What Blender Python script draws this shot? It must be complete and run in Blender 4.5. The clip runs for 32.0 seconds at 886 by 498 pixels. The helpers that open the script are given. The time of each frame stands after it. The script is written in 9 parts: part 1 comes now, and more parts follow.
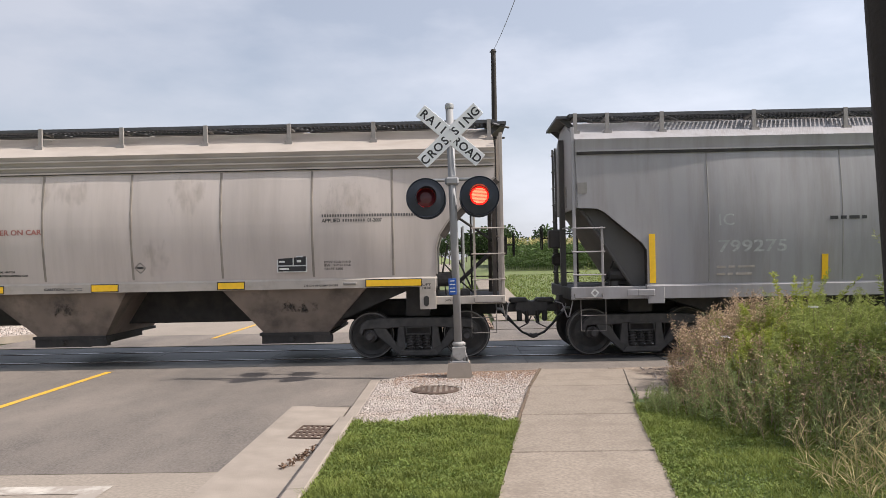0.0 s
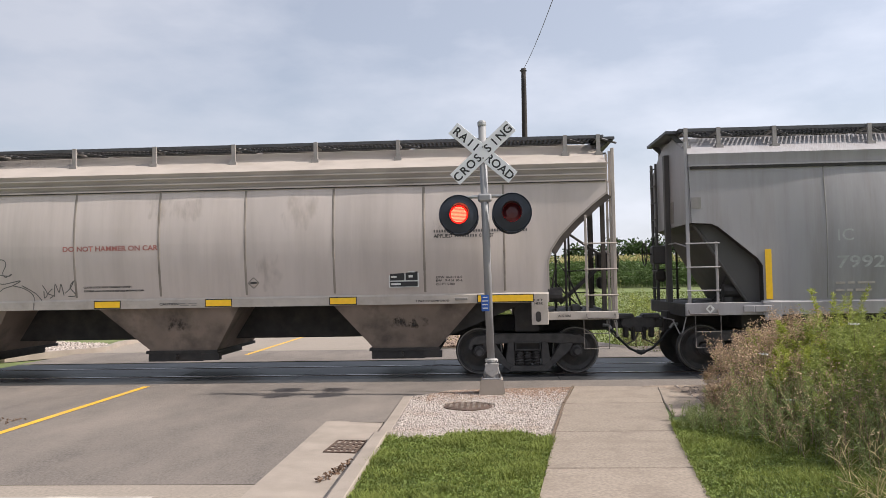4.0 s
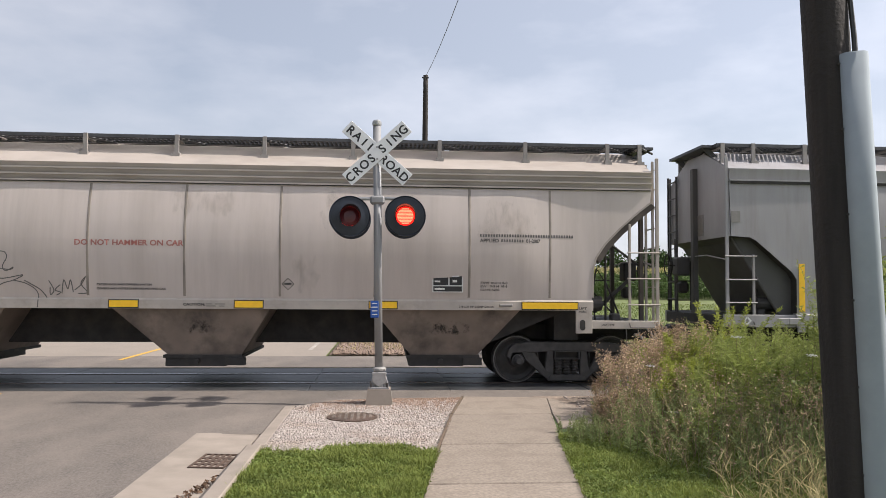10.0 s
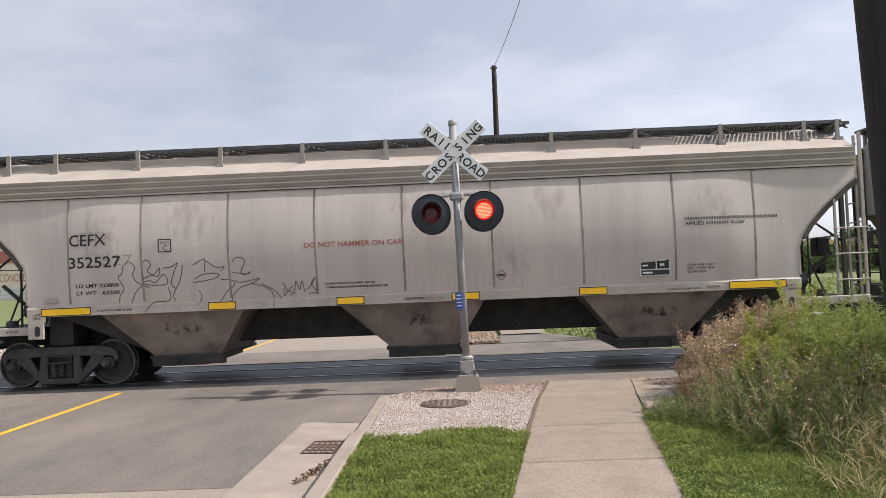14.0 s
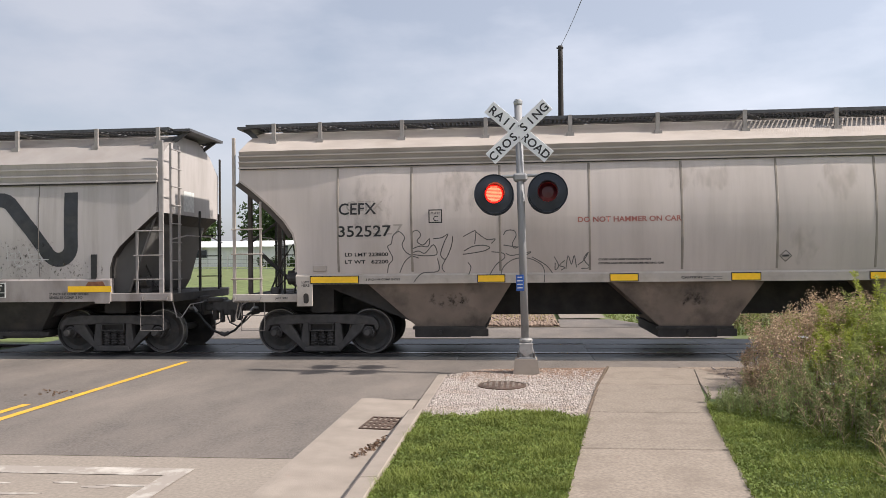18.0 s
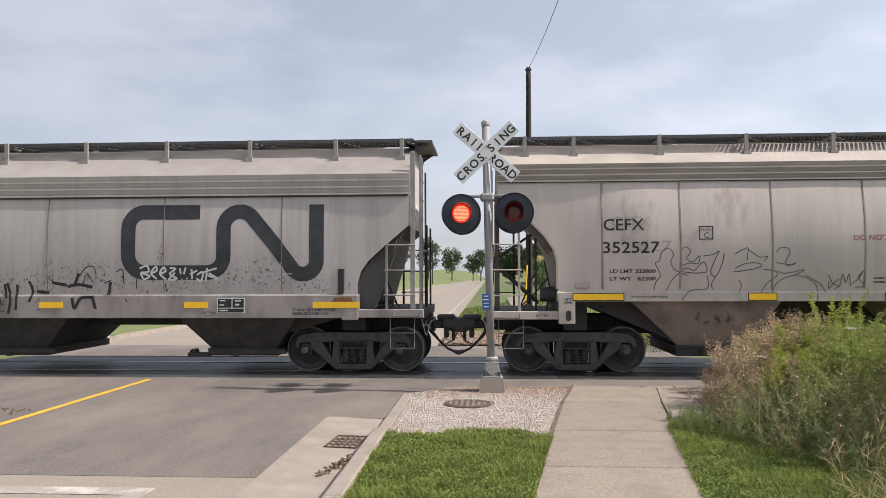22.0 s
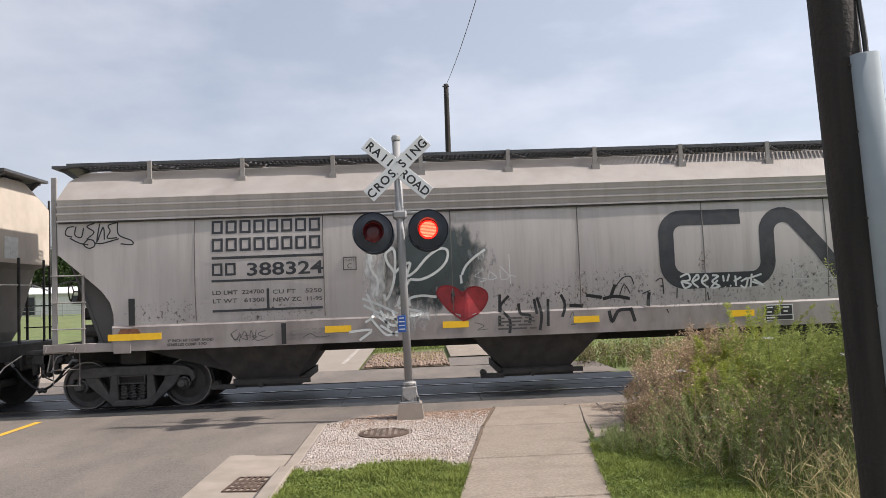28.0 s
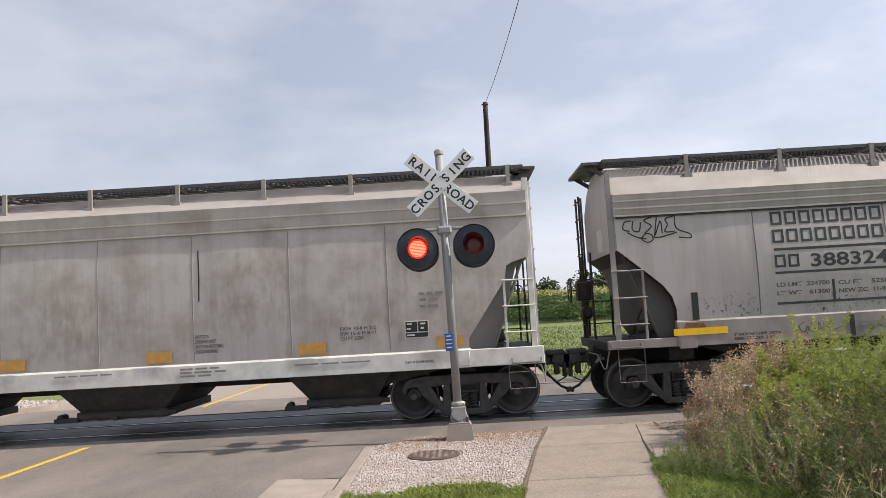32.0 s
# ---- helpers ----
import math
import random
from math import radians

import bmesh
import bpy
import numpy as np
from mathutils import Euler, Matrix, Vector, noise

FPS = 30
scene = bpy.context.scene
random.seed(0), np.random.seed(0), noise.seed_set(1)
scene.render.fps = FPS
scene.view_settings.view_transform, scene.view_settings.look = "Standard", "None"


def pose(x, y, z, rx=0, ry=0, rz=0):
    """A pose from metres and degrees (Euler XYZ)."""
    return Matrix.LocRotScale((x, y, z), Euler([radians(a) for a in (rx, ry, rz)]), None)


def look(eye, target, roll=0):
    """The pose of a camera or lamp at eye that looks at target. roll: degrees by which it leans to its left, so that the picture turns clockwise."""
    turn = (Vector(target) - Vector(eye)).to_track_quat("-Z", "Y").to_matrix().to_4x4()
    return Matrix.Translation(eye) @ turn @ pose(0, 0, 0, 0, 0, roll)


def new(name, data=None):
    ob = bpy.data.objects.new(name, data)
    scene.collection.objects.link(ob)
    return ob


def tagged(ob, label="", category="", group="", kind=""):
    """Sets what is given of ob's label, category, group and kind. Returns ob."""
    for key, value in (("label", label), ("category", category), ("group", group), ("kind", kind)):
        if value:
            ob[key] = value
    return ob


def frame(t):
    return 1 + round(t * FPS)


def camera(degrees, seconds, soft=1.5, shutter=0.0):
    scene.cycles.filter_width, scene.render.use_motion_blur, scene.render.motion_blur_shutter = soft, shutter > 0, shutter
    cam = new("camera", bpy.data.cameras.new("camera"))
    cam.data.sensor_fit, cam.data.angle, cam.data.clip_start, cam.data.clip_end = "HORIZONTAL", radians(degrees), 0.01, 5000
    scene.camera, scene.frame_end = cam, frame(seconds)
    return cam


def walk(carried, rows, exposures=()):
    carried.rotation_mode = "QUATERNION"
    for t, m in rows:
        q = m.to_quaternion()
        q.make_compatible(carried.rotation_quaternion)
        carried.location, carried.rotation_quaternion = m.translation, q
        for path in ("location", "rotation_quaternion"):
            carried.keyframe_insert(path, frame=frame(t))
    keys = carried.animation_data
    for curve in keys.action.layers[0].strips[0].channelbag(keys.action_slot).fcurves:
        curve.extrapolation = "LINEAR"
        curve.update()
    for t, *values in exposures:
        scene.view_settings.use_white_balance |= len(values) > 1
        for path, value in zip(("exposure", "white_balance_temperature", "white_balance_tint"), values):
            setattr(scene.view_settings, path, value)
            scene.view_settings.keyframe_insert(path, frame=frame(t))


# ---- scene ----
SKY_STRENGTH = 0.082
SUN_STRENGTH = 4.2
EXPOSURE = 0.60
SOFT = 0.7

# ---- camera ----
cam = camera(60.0, 32.0, soft=SOFT)
walk(cam, [
    (0, look((-0.218, 0.018, 1.827), (-0.398, 10.015, 1.980), -1.12)),
    (0.5, look((-0.272, 0.025, 1.807), (-0.498, 10.021, 1.989), -0.70)),
    (1, look((-0.274, 0.070, 1.804), (-0.543, 10.063, 2.075), -1.23)),
    (1.5, look((-0.271, 0.020, 1.807), (-0.612, 10.009, 2.121), -1.73)),
    (2, look((-0.269, -0.008, 1.799), (-0.752, 9.975, 2.134), -1.42)),
    (2.5, look((-0.291, 0.018, 1.810), (-0.977, 9.989, 2.151), -1.18)),
    (3, look((-0.299, 0.034, 1.798), (-0.937, 10.006, 2.198), -0.90)),
    (3.5, look((-0.295, 0.003, 1.803), (-0.941, 9.973, 2.236), -0.97)),
    (4, look((-0.274, -0.028, 1.790), (-0.827, 9.948, 2.196), -1.03)),
    (4.5, look((-0.233, 0.072, 1.786), (0.003, 10.068, 1.951), -0.03)),
    (6.5, look((-0.107, 0.437, 1.768), (0.374, 10.413, 2.249), -0.40)),
    (7, look((-0.021, 0.462, 1.804), (0.841, 10.414, 2.261), 0.54)),
    (7.5, look((0.001, 0.491, 1.823), (1.551, 10.360, 2.267), 0.76)),
    (8, look((0.016, 0.495, 1.822), (1.835, 10.318, 2.257), -0.18)),
    (8.5, look((0.004, 0.480, 1.811), (1.862, 10.295, 2.267), -0.10)),
    (9, look((-0.058, 0.427, 1.778), (1.741, 10.250, 2.309), -0.36)),
    (9.5, look((-0.134, 0.392, 1.753), (0.771, 10.334, 2.341), -0.64)),
    (10, look((-0.152, 0.397, 1.749), (0.603, 10.356, 2.256), 0.41)),
    (10.5, look((-0.094, 0.426, 1.778), (0.664, 10.390, 2.171), 0.18)),
    (11, look((-0.093, 0.426, 1.781), (0.642, 10.391, 2.176), -0.36)),
    (11.5, look((-0.058, 0.429, 1.797), (0.670, 10.393, 2.233), -0.66)),
    (12, look((-0.110, 0.384, 1.802), (0.260, 10.363, 2.329), -5.99)),
    (12.5, look((-0.104, 0.441, 1.802), (-0.237, 10.400, 2.700), -5.02)),
    (13, look((-0.167, 0.144, 1.771), (-0.386, 10.096, 2.726), -2.52)),
    (13.5, look((-0.221, -0.031, 1.790), (-0.149, 9.957, 2.276), -2.35)),
    (14, look((-0.239, -0.103, 1.810), (-0.471, 9.888, 2.172), -2.33)),
    (14.5, look((-0.282, -0.098, 1.821), (-0.859, 9.879, 2.171), -0.06)),
    (16.5, look((-0.261, -0.065, 1.803), (-1.085, 9.883, 2.403), -1.64)),
    (17, look((-0.282, -0.113, 1.808), (-1.199, 9.835, 2.241), -1.88)),
    (17.5, look((-0.299, -0.064, 1.775), (-1.392, 9.873, 2.036), -0.54)),
    (18, look((-0.286, -0.043, 1.797), (-1.287, 9.906, 1.935), -0.63)),
    (18.5, look((-0.309, -0.025, 1.784), (-1.219, 9.931, 2.012), -0.57)),
    (19, look((-0.287, -0.037, 1.785), (-1.027, 9.933, 2.031), -0.68)),
    (19.5, look((-0.285, -0.016, 1.794), (-1.028, 9.953, 2.045), -1.05)),
    (20, look((-0.276, -0.046, 1.807), (-1.021, 9.922, 2.091), -1.03)),
    (20.5, look((-0.285, -0.059, 1.790), (-1.006, 9.911, 2.066), -0.87)),
    (21, look((-0.301, -0.020, 1.785), (-0.977, 9.954, 2.048), 0.37)),
    (21.5, look((-0.281, -0.045, 1.805), (-0.958, 9.927, 2.136), -1.53)),
    (22, look((-0.262, -0.119, 1.808), (-0.849, 9.857, 2.176), -0.18)),
    (22.5, look((-0.235, -0.053, 1.787), (-0.300, 9.942, 2.109), -0.45)),
    (23, look((-0.210, -0.029, 1.784), (0.226, 9.958, 2.038), -0.14)),
    (23.5, look((-0.114, 0.100, 1.809), (0.655, 10.069, 1.982), -2.40)),
    (24, look((-0.015, 0.213, 1.828), (0.845, 10.174, 2.058), -1.30)),
    (24.5, look((-0.039, 0.262, 1.819), (0.857, 10.219, 2.037), -1.60)),
    (25, look((-0.066, 0.282, 1.784), (0.648, 10.253, 2.052), -1.23)),
    (25.5, look((-0.071, 0.278, 1.777), (0.472, 10.261, 1.978), -1.34)),
    (26, look((-0.033, 0.300, 1.804), (0.240, 10.295, 1.973), -2.25)),
    (26.5, look((-0.041, 0.312, 1.795), (0.246, 10.305, 2.015), -1.71)),
    (28.5, look((-0.068, 0.439, 1.851), (0.385, 10.403, 2.565), -2.78)),
    (29, look((-0.169, 0.484, 1.838), (0.391, 10.438, 2.620), -3.97)),
    (29.5, look((-0.246, 0.474, 1.801), (0.510, 10.420, 2.515), -0.96)),
    (30, look((-0.206, 0.514, 1.832), (0.612, 10.459, 2.477), -1.54)),
    (30.5, look((-0.288, 0.509, 1.781), (0.544, 10.452, 2.434), -2.71)),
    (31, look((-0.222, 0.518, 1.804), (0.343, 10.480, 2.460), -4.17)),
    (31.5, look((-0.181, 0.644, 1.784), (-0.210, 10.613, 2.572), -2.34)),
    (32, look((-0.130, 0.680, 1.777), (-0.288, 10.639, 2.671), -3.28)),
], exposures=[(0.0, EXPOSURE), (32.0, EXPOSURE)])

# The world is aligned with the track: x along the rails, y across them, z up.
TRACK_Y = 15.5          # centre line of the track
HALF_GAUGE = 0.75
SIDE = 1.48             # half width of a hopper car

# ---- sky, sun ----
world = bpy.data.worlds.new("sky")
scene.world = world
world.use_nodes = True
wn, wl = world.node_tree.nodes, world.node_tree.links
wn.clear()
w_out = wn.new("ShaderNodeOutputWorld")
w_bg = wn.new("ShaderNodeBackground")
w_sky = wn.new("ShaderNodeTexSky")
w_sky.sky_type = "NISHITA"
w_sky.sun_disc = False
w_sky.sun_elevation = radians(43.5)
w_sky.sun_rotation = radians(95)
w_sky.altitude, w_sky.air_density, w_sky.dust_density, w_sky.ozone_density = 200, 1.0, 3.0, 1.3
w_co = wn.new("ShaderNodeTexCoord")
w_map = wn.new("ShaderNodeMapping")
w_map.inputs["Scale"].default_value = (1.0, 1.0, 2.6)
w_map.inputs["Location"].default_value = (0.35, 0.2, 0.1)
w_noise = wn.new("ShaderNodeTexNoise")
w_noise.inputs["Scale"].default_value = 3.1
w_noise.inputs["Detail"].default_value = 7
w_noise.inputs["Roughness"].default_value = 0.52
w_ramp = wn.new("ShaderNodeValToRGB")
w_ramp.color_ramp.elements[0].position = 0.40
w_ramp.color_ramp.elements[0].color = (0.42, 0.42, 0.42, 1)
w_ramp.color_ramp.elements[1].position = 0.66
w_ramp.color_ramp.elements[1].color = (0.78, 0.78, 0.78, 1)
w_mix = wn.new("ShaderNodeMix")
w_mix.data_type = "RGBA"
# thin cloud scatters more light on the side of the sun
w_sep = wn.new("ShaderNodeSeparateXYZ")
w_side = wn.new("ShaderNodeMapRange")
w_side.inputs["From Min"].default_value, w_side.inputs["From Max"].default_value = -1.0, 1.0
w_side.inputs["To Min"].default_value, w_side.inputs["To Max"].default_value = 0.62, 1.52
w_cloud = wn.new("ShaderNodeVectorMath")
w_cloud.operation = "SCALE"
w_cloud.inputs[0].default_value = (6.82, 7.0, 7.85)
w_bg.inputs["Strength"].default_value = SKY_STRENGTH
wl.new(w_co.outputs["Generated"], w_map.inputs["Vector"])
wl.new(w_map.outputs["Vector"], w_noise.inputs["Vector"])
wl.new(w_noise.outputs["Fac"], w_ramp.inputs["Fac"])
wl.new(w_co.outputs["Generated"], w_sep.inputs["Vector"])
wl.new(w_sep.outputs["X"], w_side.inputs["Value"])
wl.new(w_side.outputs["Result"], w_cloud.inputs["Scale"])
wl.new(w_cloud.outputs["Vector"], w_mix.inputs["B"])
wl.new(w_ramp.outputs["Color"], w_mix.inputs["Factor"])
wl.new(w_sky.outputs["Color"], w_mix.inputs["A"])
wl.new(w_mix.outputs["Result"], w_bg.inputs["Color"])
wl.new(w_bg.outputs["Background"], w_out.inputs["Surface"])

sun = new("sun", bpy.data.lights.new("sun", "SUN"))
sun.data.energy = SUN_STRENGTH
sun.data.angle = radians(1.2)
sun.data.color = (1.0, 0.93, 0.86)
sun.matrix_world = look((60 * 1.045, -60 * 0.09, 60), (0, 0, 0))

# ---- materials ----


def mat(name, colour, rough=0.6, metal=0.0, noise_scale=6.0, vary=0.12, bump=0.0, bump_scale=60.0, stretch=(1, 1, 1),
        second=None, second_scale=1.2, second_amount=0.5, second_lo=0.48, second_hi=0.7, coords="Object", random_tint=0.0, island=False, streak=0.0, streak_colour=(0.2, 0.16, 0.13)):
    """Procedural surface: base colour, grain at one scale, stains of a second colour at another, thin rain streaks, relief."""
    m = bpy.data.materials.new(name)
    m.use_nodes = True
    nt = m.node_tree
    n, l = nt.nodes, nt.links
    b = n["Principled BSDF"]
    b.inputs["Roughness"].default_value = rough
    b.inputs["Metallic"].default_value = metal
    co = n.new("ShaderNodeTexCoord")
    mp = n.new("ShaderNodeMapping")
    mp.inputs["Scale"].default_value = stretch
    l.new(co.outputs[coords], mp.inputs["Vector"])
    n1 = n.new("ShaderNodeTexNoise")
    n1.inputs["Scale"].default_value = noise_scale
    n1.inputs["Detail"].default_value = 6
    l.new(mp.outputs["Vector"], n1.inputs["Vector"])
    mixa = n.new("ShaderNodeMix")
    mixa.data_type = "RGBA"
    mixa.inputs["A"].default_value = (*[c * (1 - vary) for c in colour], 1)
    mixa.inputs["B"].default_value = (*[min(1, c * (1 + vary)) for c in colour], 1)
    ra = n.new("ShaderNodeMapRange")
    ra.inputs["From Min"].default_value, ra.inputs["From Max"].default_value = 0.3, 0.7
    l.new(n1.outputs["Fac"], ra.inputs["Value"])
    l.new(ra.outputs["Result"], mixa.inputs["Factor"])
    last = mixa.outputs["Result"]
    if second:
        n2 = n.new("ShaderNodeTexNoise")
        n2.inputs["Scale"].default_value = second_scale
        n2.inputs["Detail"].default_value = 9
        n2.inputs["Roughness"].default_value = 0.62
        l.new(mp.outputs["Vector"], n2.inputs["Vector"])
        rb = n.new("ShaderNodeMapRange")
        rb.inputs["From Min"].default_value, rb.inputs["From Max"].default_value = second_lo, second_hi
        rb.inputs["To Max"].default_value = second_amount
        l.new(n2.outputs["Fac"], rb.inputs["Value"])
        mixb = n.new("ShaderNodeMix")
        mixb.data_type = "RGBA"
        mixb.inputs["B"].default_value = (*second, 1)
        l.new(rb.outputs["Result"], mixb.inputs["Factor"])
        l.new(last, mixb.inputs["A"])
        last = mixb.outputs["Result"]
    if streak:
        ms = n.new("ShaderNodeMapping")
        ms.inputs["Scale"].default_value = (3.4, 1.0, 0.2)
        l.new(co.outputs[coords], ms.inputs["Vector"])
        n4 = n.new("ShaderNodeTexNoise")
        n4.inputs["Scale"].default_value = 1.6
        n4.inputs["Detail"].default_value = 7
        n4.inputs["Roughness"].default_value = 0.68
        l.new(ms.outputs["Vector"], n4.inputs["Vector"])
        rs = n.new("ShaderNodeMapRange")
        rs.inputs["From Min"].default_value, rs.inputs["From Max"].default_value, rs.inputs["To Max"].default_value = 0.46, 0.74, streak
        l.new(n4.outputs["Fac"], rs.inputs["Value"])
        mixs = n.new("ShaderNodeMix")
        mixs.data_type = "RGBA"
        mixs.inputs["B"].default_value = (*streak_colour, 1)
        l.new(rs.outputs["Result"], mixs.inputs["Factor"])
        l.new(last, mixs.inputs["A"])
        last = mixs.outputs["Result"]
    if random_tint or island:
        if island:
            src = n.new("ShaderNodeNewGeometry").outputs["Random Per Island"]
        else:
            src = n.new("ShaderNodeObjectInfo").outputs["Random"]
        rr = n.new("ShaderNodeMapRange")
        k = random_tint or 0.25
        rr.inputs["To Min"].default_value, rr.inputs["To Max"].default_value = 1 - k, 1 + k
        l.new(src, rr.inputs["Value"])
        hs = n.new("ShaderNodeHueSaturation")
        l.new(rr.outputs["Result"], hs.inputs["Value"])
        l.new(last, hs.inputs["Color"])
        last = hs.outputs["Color"]
    l.new(last, b.inputs["Base Color"])
    if bump:
        n3 = n.new("ShaderNodeTexNoise")
        n3.inputs["Scale"].default_value = bump_scale
        n3.inputs["Detail"].default_value = 4
        l.new(co.outputs[coords], n3.inputs["Vector"])
        bp = n.new("ShaderNodeBump")
        bp.inputs["Strength"].default_value = bump
        bp.inputs["Distance"].default_value = 0.01
        l.new(n3.outputs["Fac"], bp.inputs["Height"])
        l.new(bp.outputs["Normal"], b.inputs["Normal"])
    return m


def glow(name, colour, strength):
    m = bpy.data.materials.new(name)
    m.use_nodes = True
    b = m.node_tree.nodes["Principled BSDF"]
    b.inputs["Base Color"].default_value = (*colour, 1)
    b.inputs["Emission Color"].default_value = (*colour, 1)
    b.inputs["Emission Strength"].default_value = strength
    return m


def leafy(name, colour, vary=0.35, trans=0.35, rough=0.55, dry=None, dry_amount=0.0, patch=0.0, patch_scale=2.2):
    """Leaves: colour changes from leaf to leaf and from patch to patch, part of the light passes through."""
    m = bpy.data.materials.new(name)
    m.use_nodes = True
    n, l = m.node_tree.nodes, m.node_tree.links
    b = n["Principled BSDF"]
    b.inputs["Roughness"].default_value = rough
    b.inputs["Specular IOR Level"].default_value = 0.25
    geo = n.new("ShaderNodeNewGeometry")
    ramp = n.new("ShaderNodeValToRGB")
    e = ramp.color_ramp.elements
    e[0].color = (*[c * (1 - vary) for c in colour], 1)
    e[1].color = (*[min(1, c * (1 + vary)) for c in colour], 1)
    if dry:
        x = e.new(1 - dry_amount)
        x.color = (*[min(1, c * (1 + vary)) for c in colour], 1)
        e[-1].color = (*dry, 1)
    if patch:
        co = n.new("ShaderNodeTexCoord")
        pn = n.new("ShaderNodeTexNoise")
        pn.inputs["Scale"].default_value, pn.inputs["Detail"].default_value = patch_scale, 4
        l.new(co.outputs["Object"], pn.inputs["Vector"])
        pr = n.new("ShaderNodeMapRange")
        pr.inputs["From Min"].default_value, pr.inputs["From Max"].default_value = 0.33, 0.67
        l.new(pn.outputs["Fac"], pr.inputs["Value"])
        px = n.new("ShaderNodeMix")
        px.inputs["Factor"].default_value = patch
        l.new(geo.outputs["Random Per Island"], px.inputs["A"])
        l.new(pr.outputs["Result"], px.inputs["B"])
        l.new(px.outputs["Result"], ramp.inputs["Fac"])
    else:
        l.new(geo.outputs["Random Per Island"], ramp.inputs["Fac"])
    l.new(ramp.outputs["Color"], b.inputs["Base Color"])
    t = n.new("ShaderNodeBsdfTranslucent")
    l.new(ramp.outputs["Color"], t.inputs["Color"])
    mx = n.new("ShaderNodeMixShader")
    mx.inputs["Fac"].default_value = trans
    l.new(b.outputs["BSDF"], mx.inputs[1])
    l.new(t.outputs["BSDF"], mx.inputs[2])
    l.new(mx.outputs["Shader"], n["Material Output"].inputs["Surface"])
    return m


BEIGE = mat("beige_car_paint", (0.555, 0.488, 0.447), 0.5, noise_scale=1.6, vary=0.06, stretch=(1.6, 1, 0.3), second=(0.30, 0.255, 0.21), second_scale=1.1, second_amount=0.25, second_lo=0.5, second_hi=0.8, bump=0.05, bump_scale=9, random_tint=0.03, streak=0.17)
BEIGE_ROOF = mat("beige_roof_paint", (0.40, 0.35, 0.31), 0.6, noise_scale=3, vary=0.08, stretch=(0.6, 1, 1), second=(0.27, 0.225, 0.185), second_scale=1.6, second_amount=0.5)
CN_GREY = mat("pale_grey_car_paint", (0.45, 0.416, 0.40), 0.5, noise_scale=1.8, vary=0.05, stretch=(1.6, 1, 0.3), second=(0.26, 0.23, 0.205), second_scale=1.4, second_amount=0.32, second_lo=0.5, second_hi=0.8, bump=0.05, bump_scale=9, random_tint=0.03, streak=0.34)
CN_ROOF = mat("dusty_grey_roof_paint", (0.31, 0.28, 0.26), 0.6, noise_scale=2.5, vary=0.08, second=(0.24, 0.2, 0.175), second_scale=1.6, second_amount=0.5)
CN_SILL = mat("rosy_grey_sill_paint", (0.32, 0.285, 0.268), 0.55, noise_scale=3, vary=0.1, stretch=(1, 1, 0.4), second=(0.13, 0.105, 0.095), second_scale=1.9, second_amount=0.7, second_lo=0.44)
IC_GREY = mat("dull_grey_car_paint", (0.335, 0.322, 0.33), 0.5, noise_scale=1.6, vary=0.06, stretch=(1.6, 1, 0.3), second=(0.16, 0.15, 0.145), second_scale=1.1, second_amount=0.4, bump=0.05, bump_scale=9, random_tint=0.03, streak=0.32)
TAIL_GREY = mat("chalky_grey_car_paint", (0.475, 0.445, 0.418), 0.55, noise_scale=1.6, vary=0.07, stretch=(1.0, 1, 0.9), second=(0.27, 0.215, 0.18), second_scale=1.7, second_amount=0.6, second_lo=0.44, second_hi=0.68, bump=0.05, bump_scale=9, random_tint=0.03, streak=0.34)
TAIL_SILL = mat("chalk_white_sill_paint", (0.66, 0.645, 0.60), 0.55, noise_scale=5, vary=0.1, second=(0.3, 0.27, 0.23), second_scale=2.2, second_amount=0.5)
HOPPER_BROWN = mat("road_dust_brown_hopper", (0.23, 0.18, 0.146), 0.75, noise_scale=2, vary=0.2, second=(0.05, 0.042, 0.036), second_scale=1.2, second_amount=0.8, second_lo=0.5)
# Black of grimy ironwork; also stands in for shade on slopes and in hollows.
UNDER = mat("grime_and_shade_black", (0.034, 0.031, 0.029), 0.75, noise_scale=5, vary=0.3, second=(0.072, 0.058, 0.048), second_scale=3, second_amount=0.6)
TRUCK = mat("grimy_cast_steel", (0.057, 0.053, 0.051), 0.65, noise_scale=8, vary=0.3, second=(0.088, 0.078, 0.068), second_scale=5, second_amount=0.5, bump=0.2, bump_scale=30)
STEP_PAINT = mat("grimy_step_paint", (0.15, 0.135, 0.125), 0.7, noise_scale=7, vary=0.3, second=(0.07, 0.058, 0.05), second_scale=4, second_amount=0.6)
# Ladder grey holds both grime and the shade of the car end.
CN_LADDER = mat("grimy_shaded_ladder_paint", (0.29, 0.27, 0.26), 0.65, noise_scale=6, vary=0.2, second=(0.15, 0.13, 0.115), second_scale=3, second_amount=0.5)
WHEEL = mat("dark_wheel_steel", (0.045, 0.042, 0.04), 0.55, noise_scale=6, vary=0.3, second=(0.10, 0.08, 0.065), second_scale=4, second_amount=0.6)
TREAD = mat("worn_wheel_rim_steel", (0.20, 0.19, 0.18), 0.4, 0.7, noise_scale=8, vary=0.2)
GRATE = mat("dark_galvanised_grating", (0.085, 0.085, 0.09), 0.55, 0.4, noise_scale=6, vary=0.2)
SEAM = mat("dark_weld_seam", (0.26, 0.225, 0.19), 0.7, noise_scale=3, vary=0.3)
SEAM_DARK = mat("black_weld_seam", (0.14, 0.125, 0.115), 0.7, noise_scale=3, vary=0.3)
STEEL = mat("galvanised_steel", (0.36, 0.36, 0.355), 0.42, 0.55, noise_scale=12, vary=0.15, second=(0.2, 0.19, 0.18), second_scale=4, second_amount=0.4)
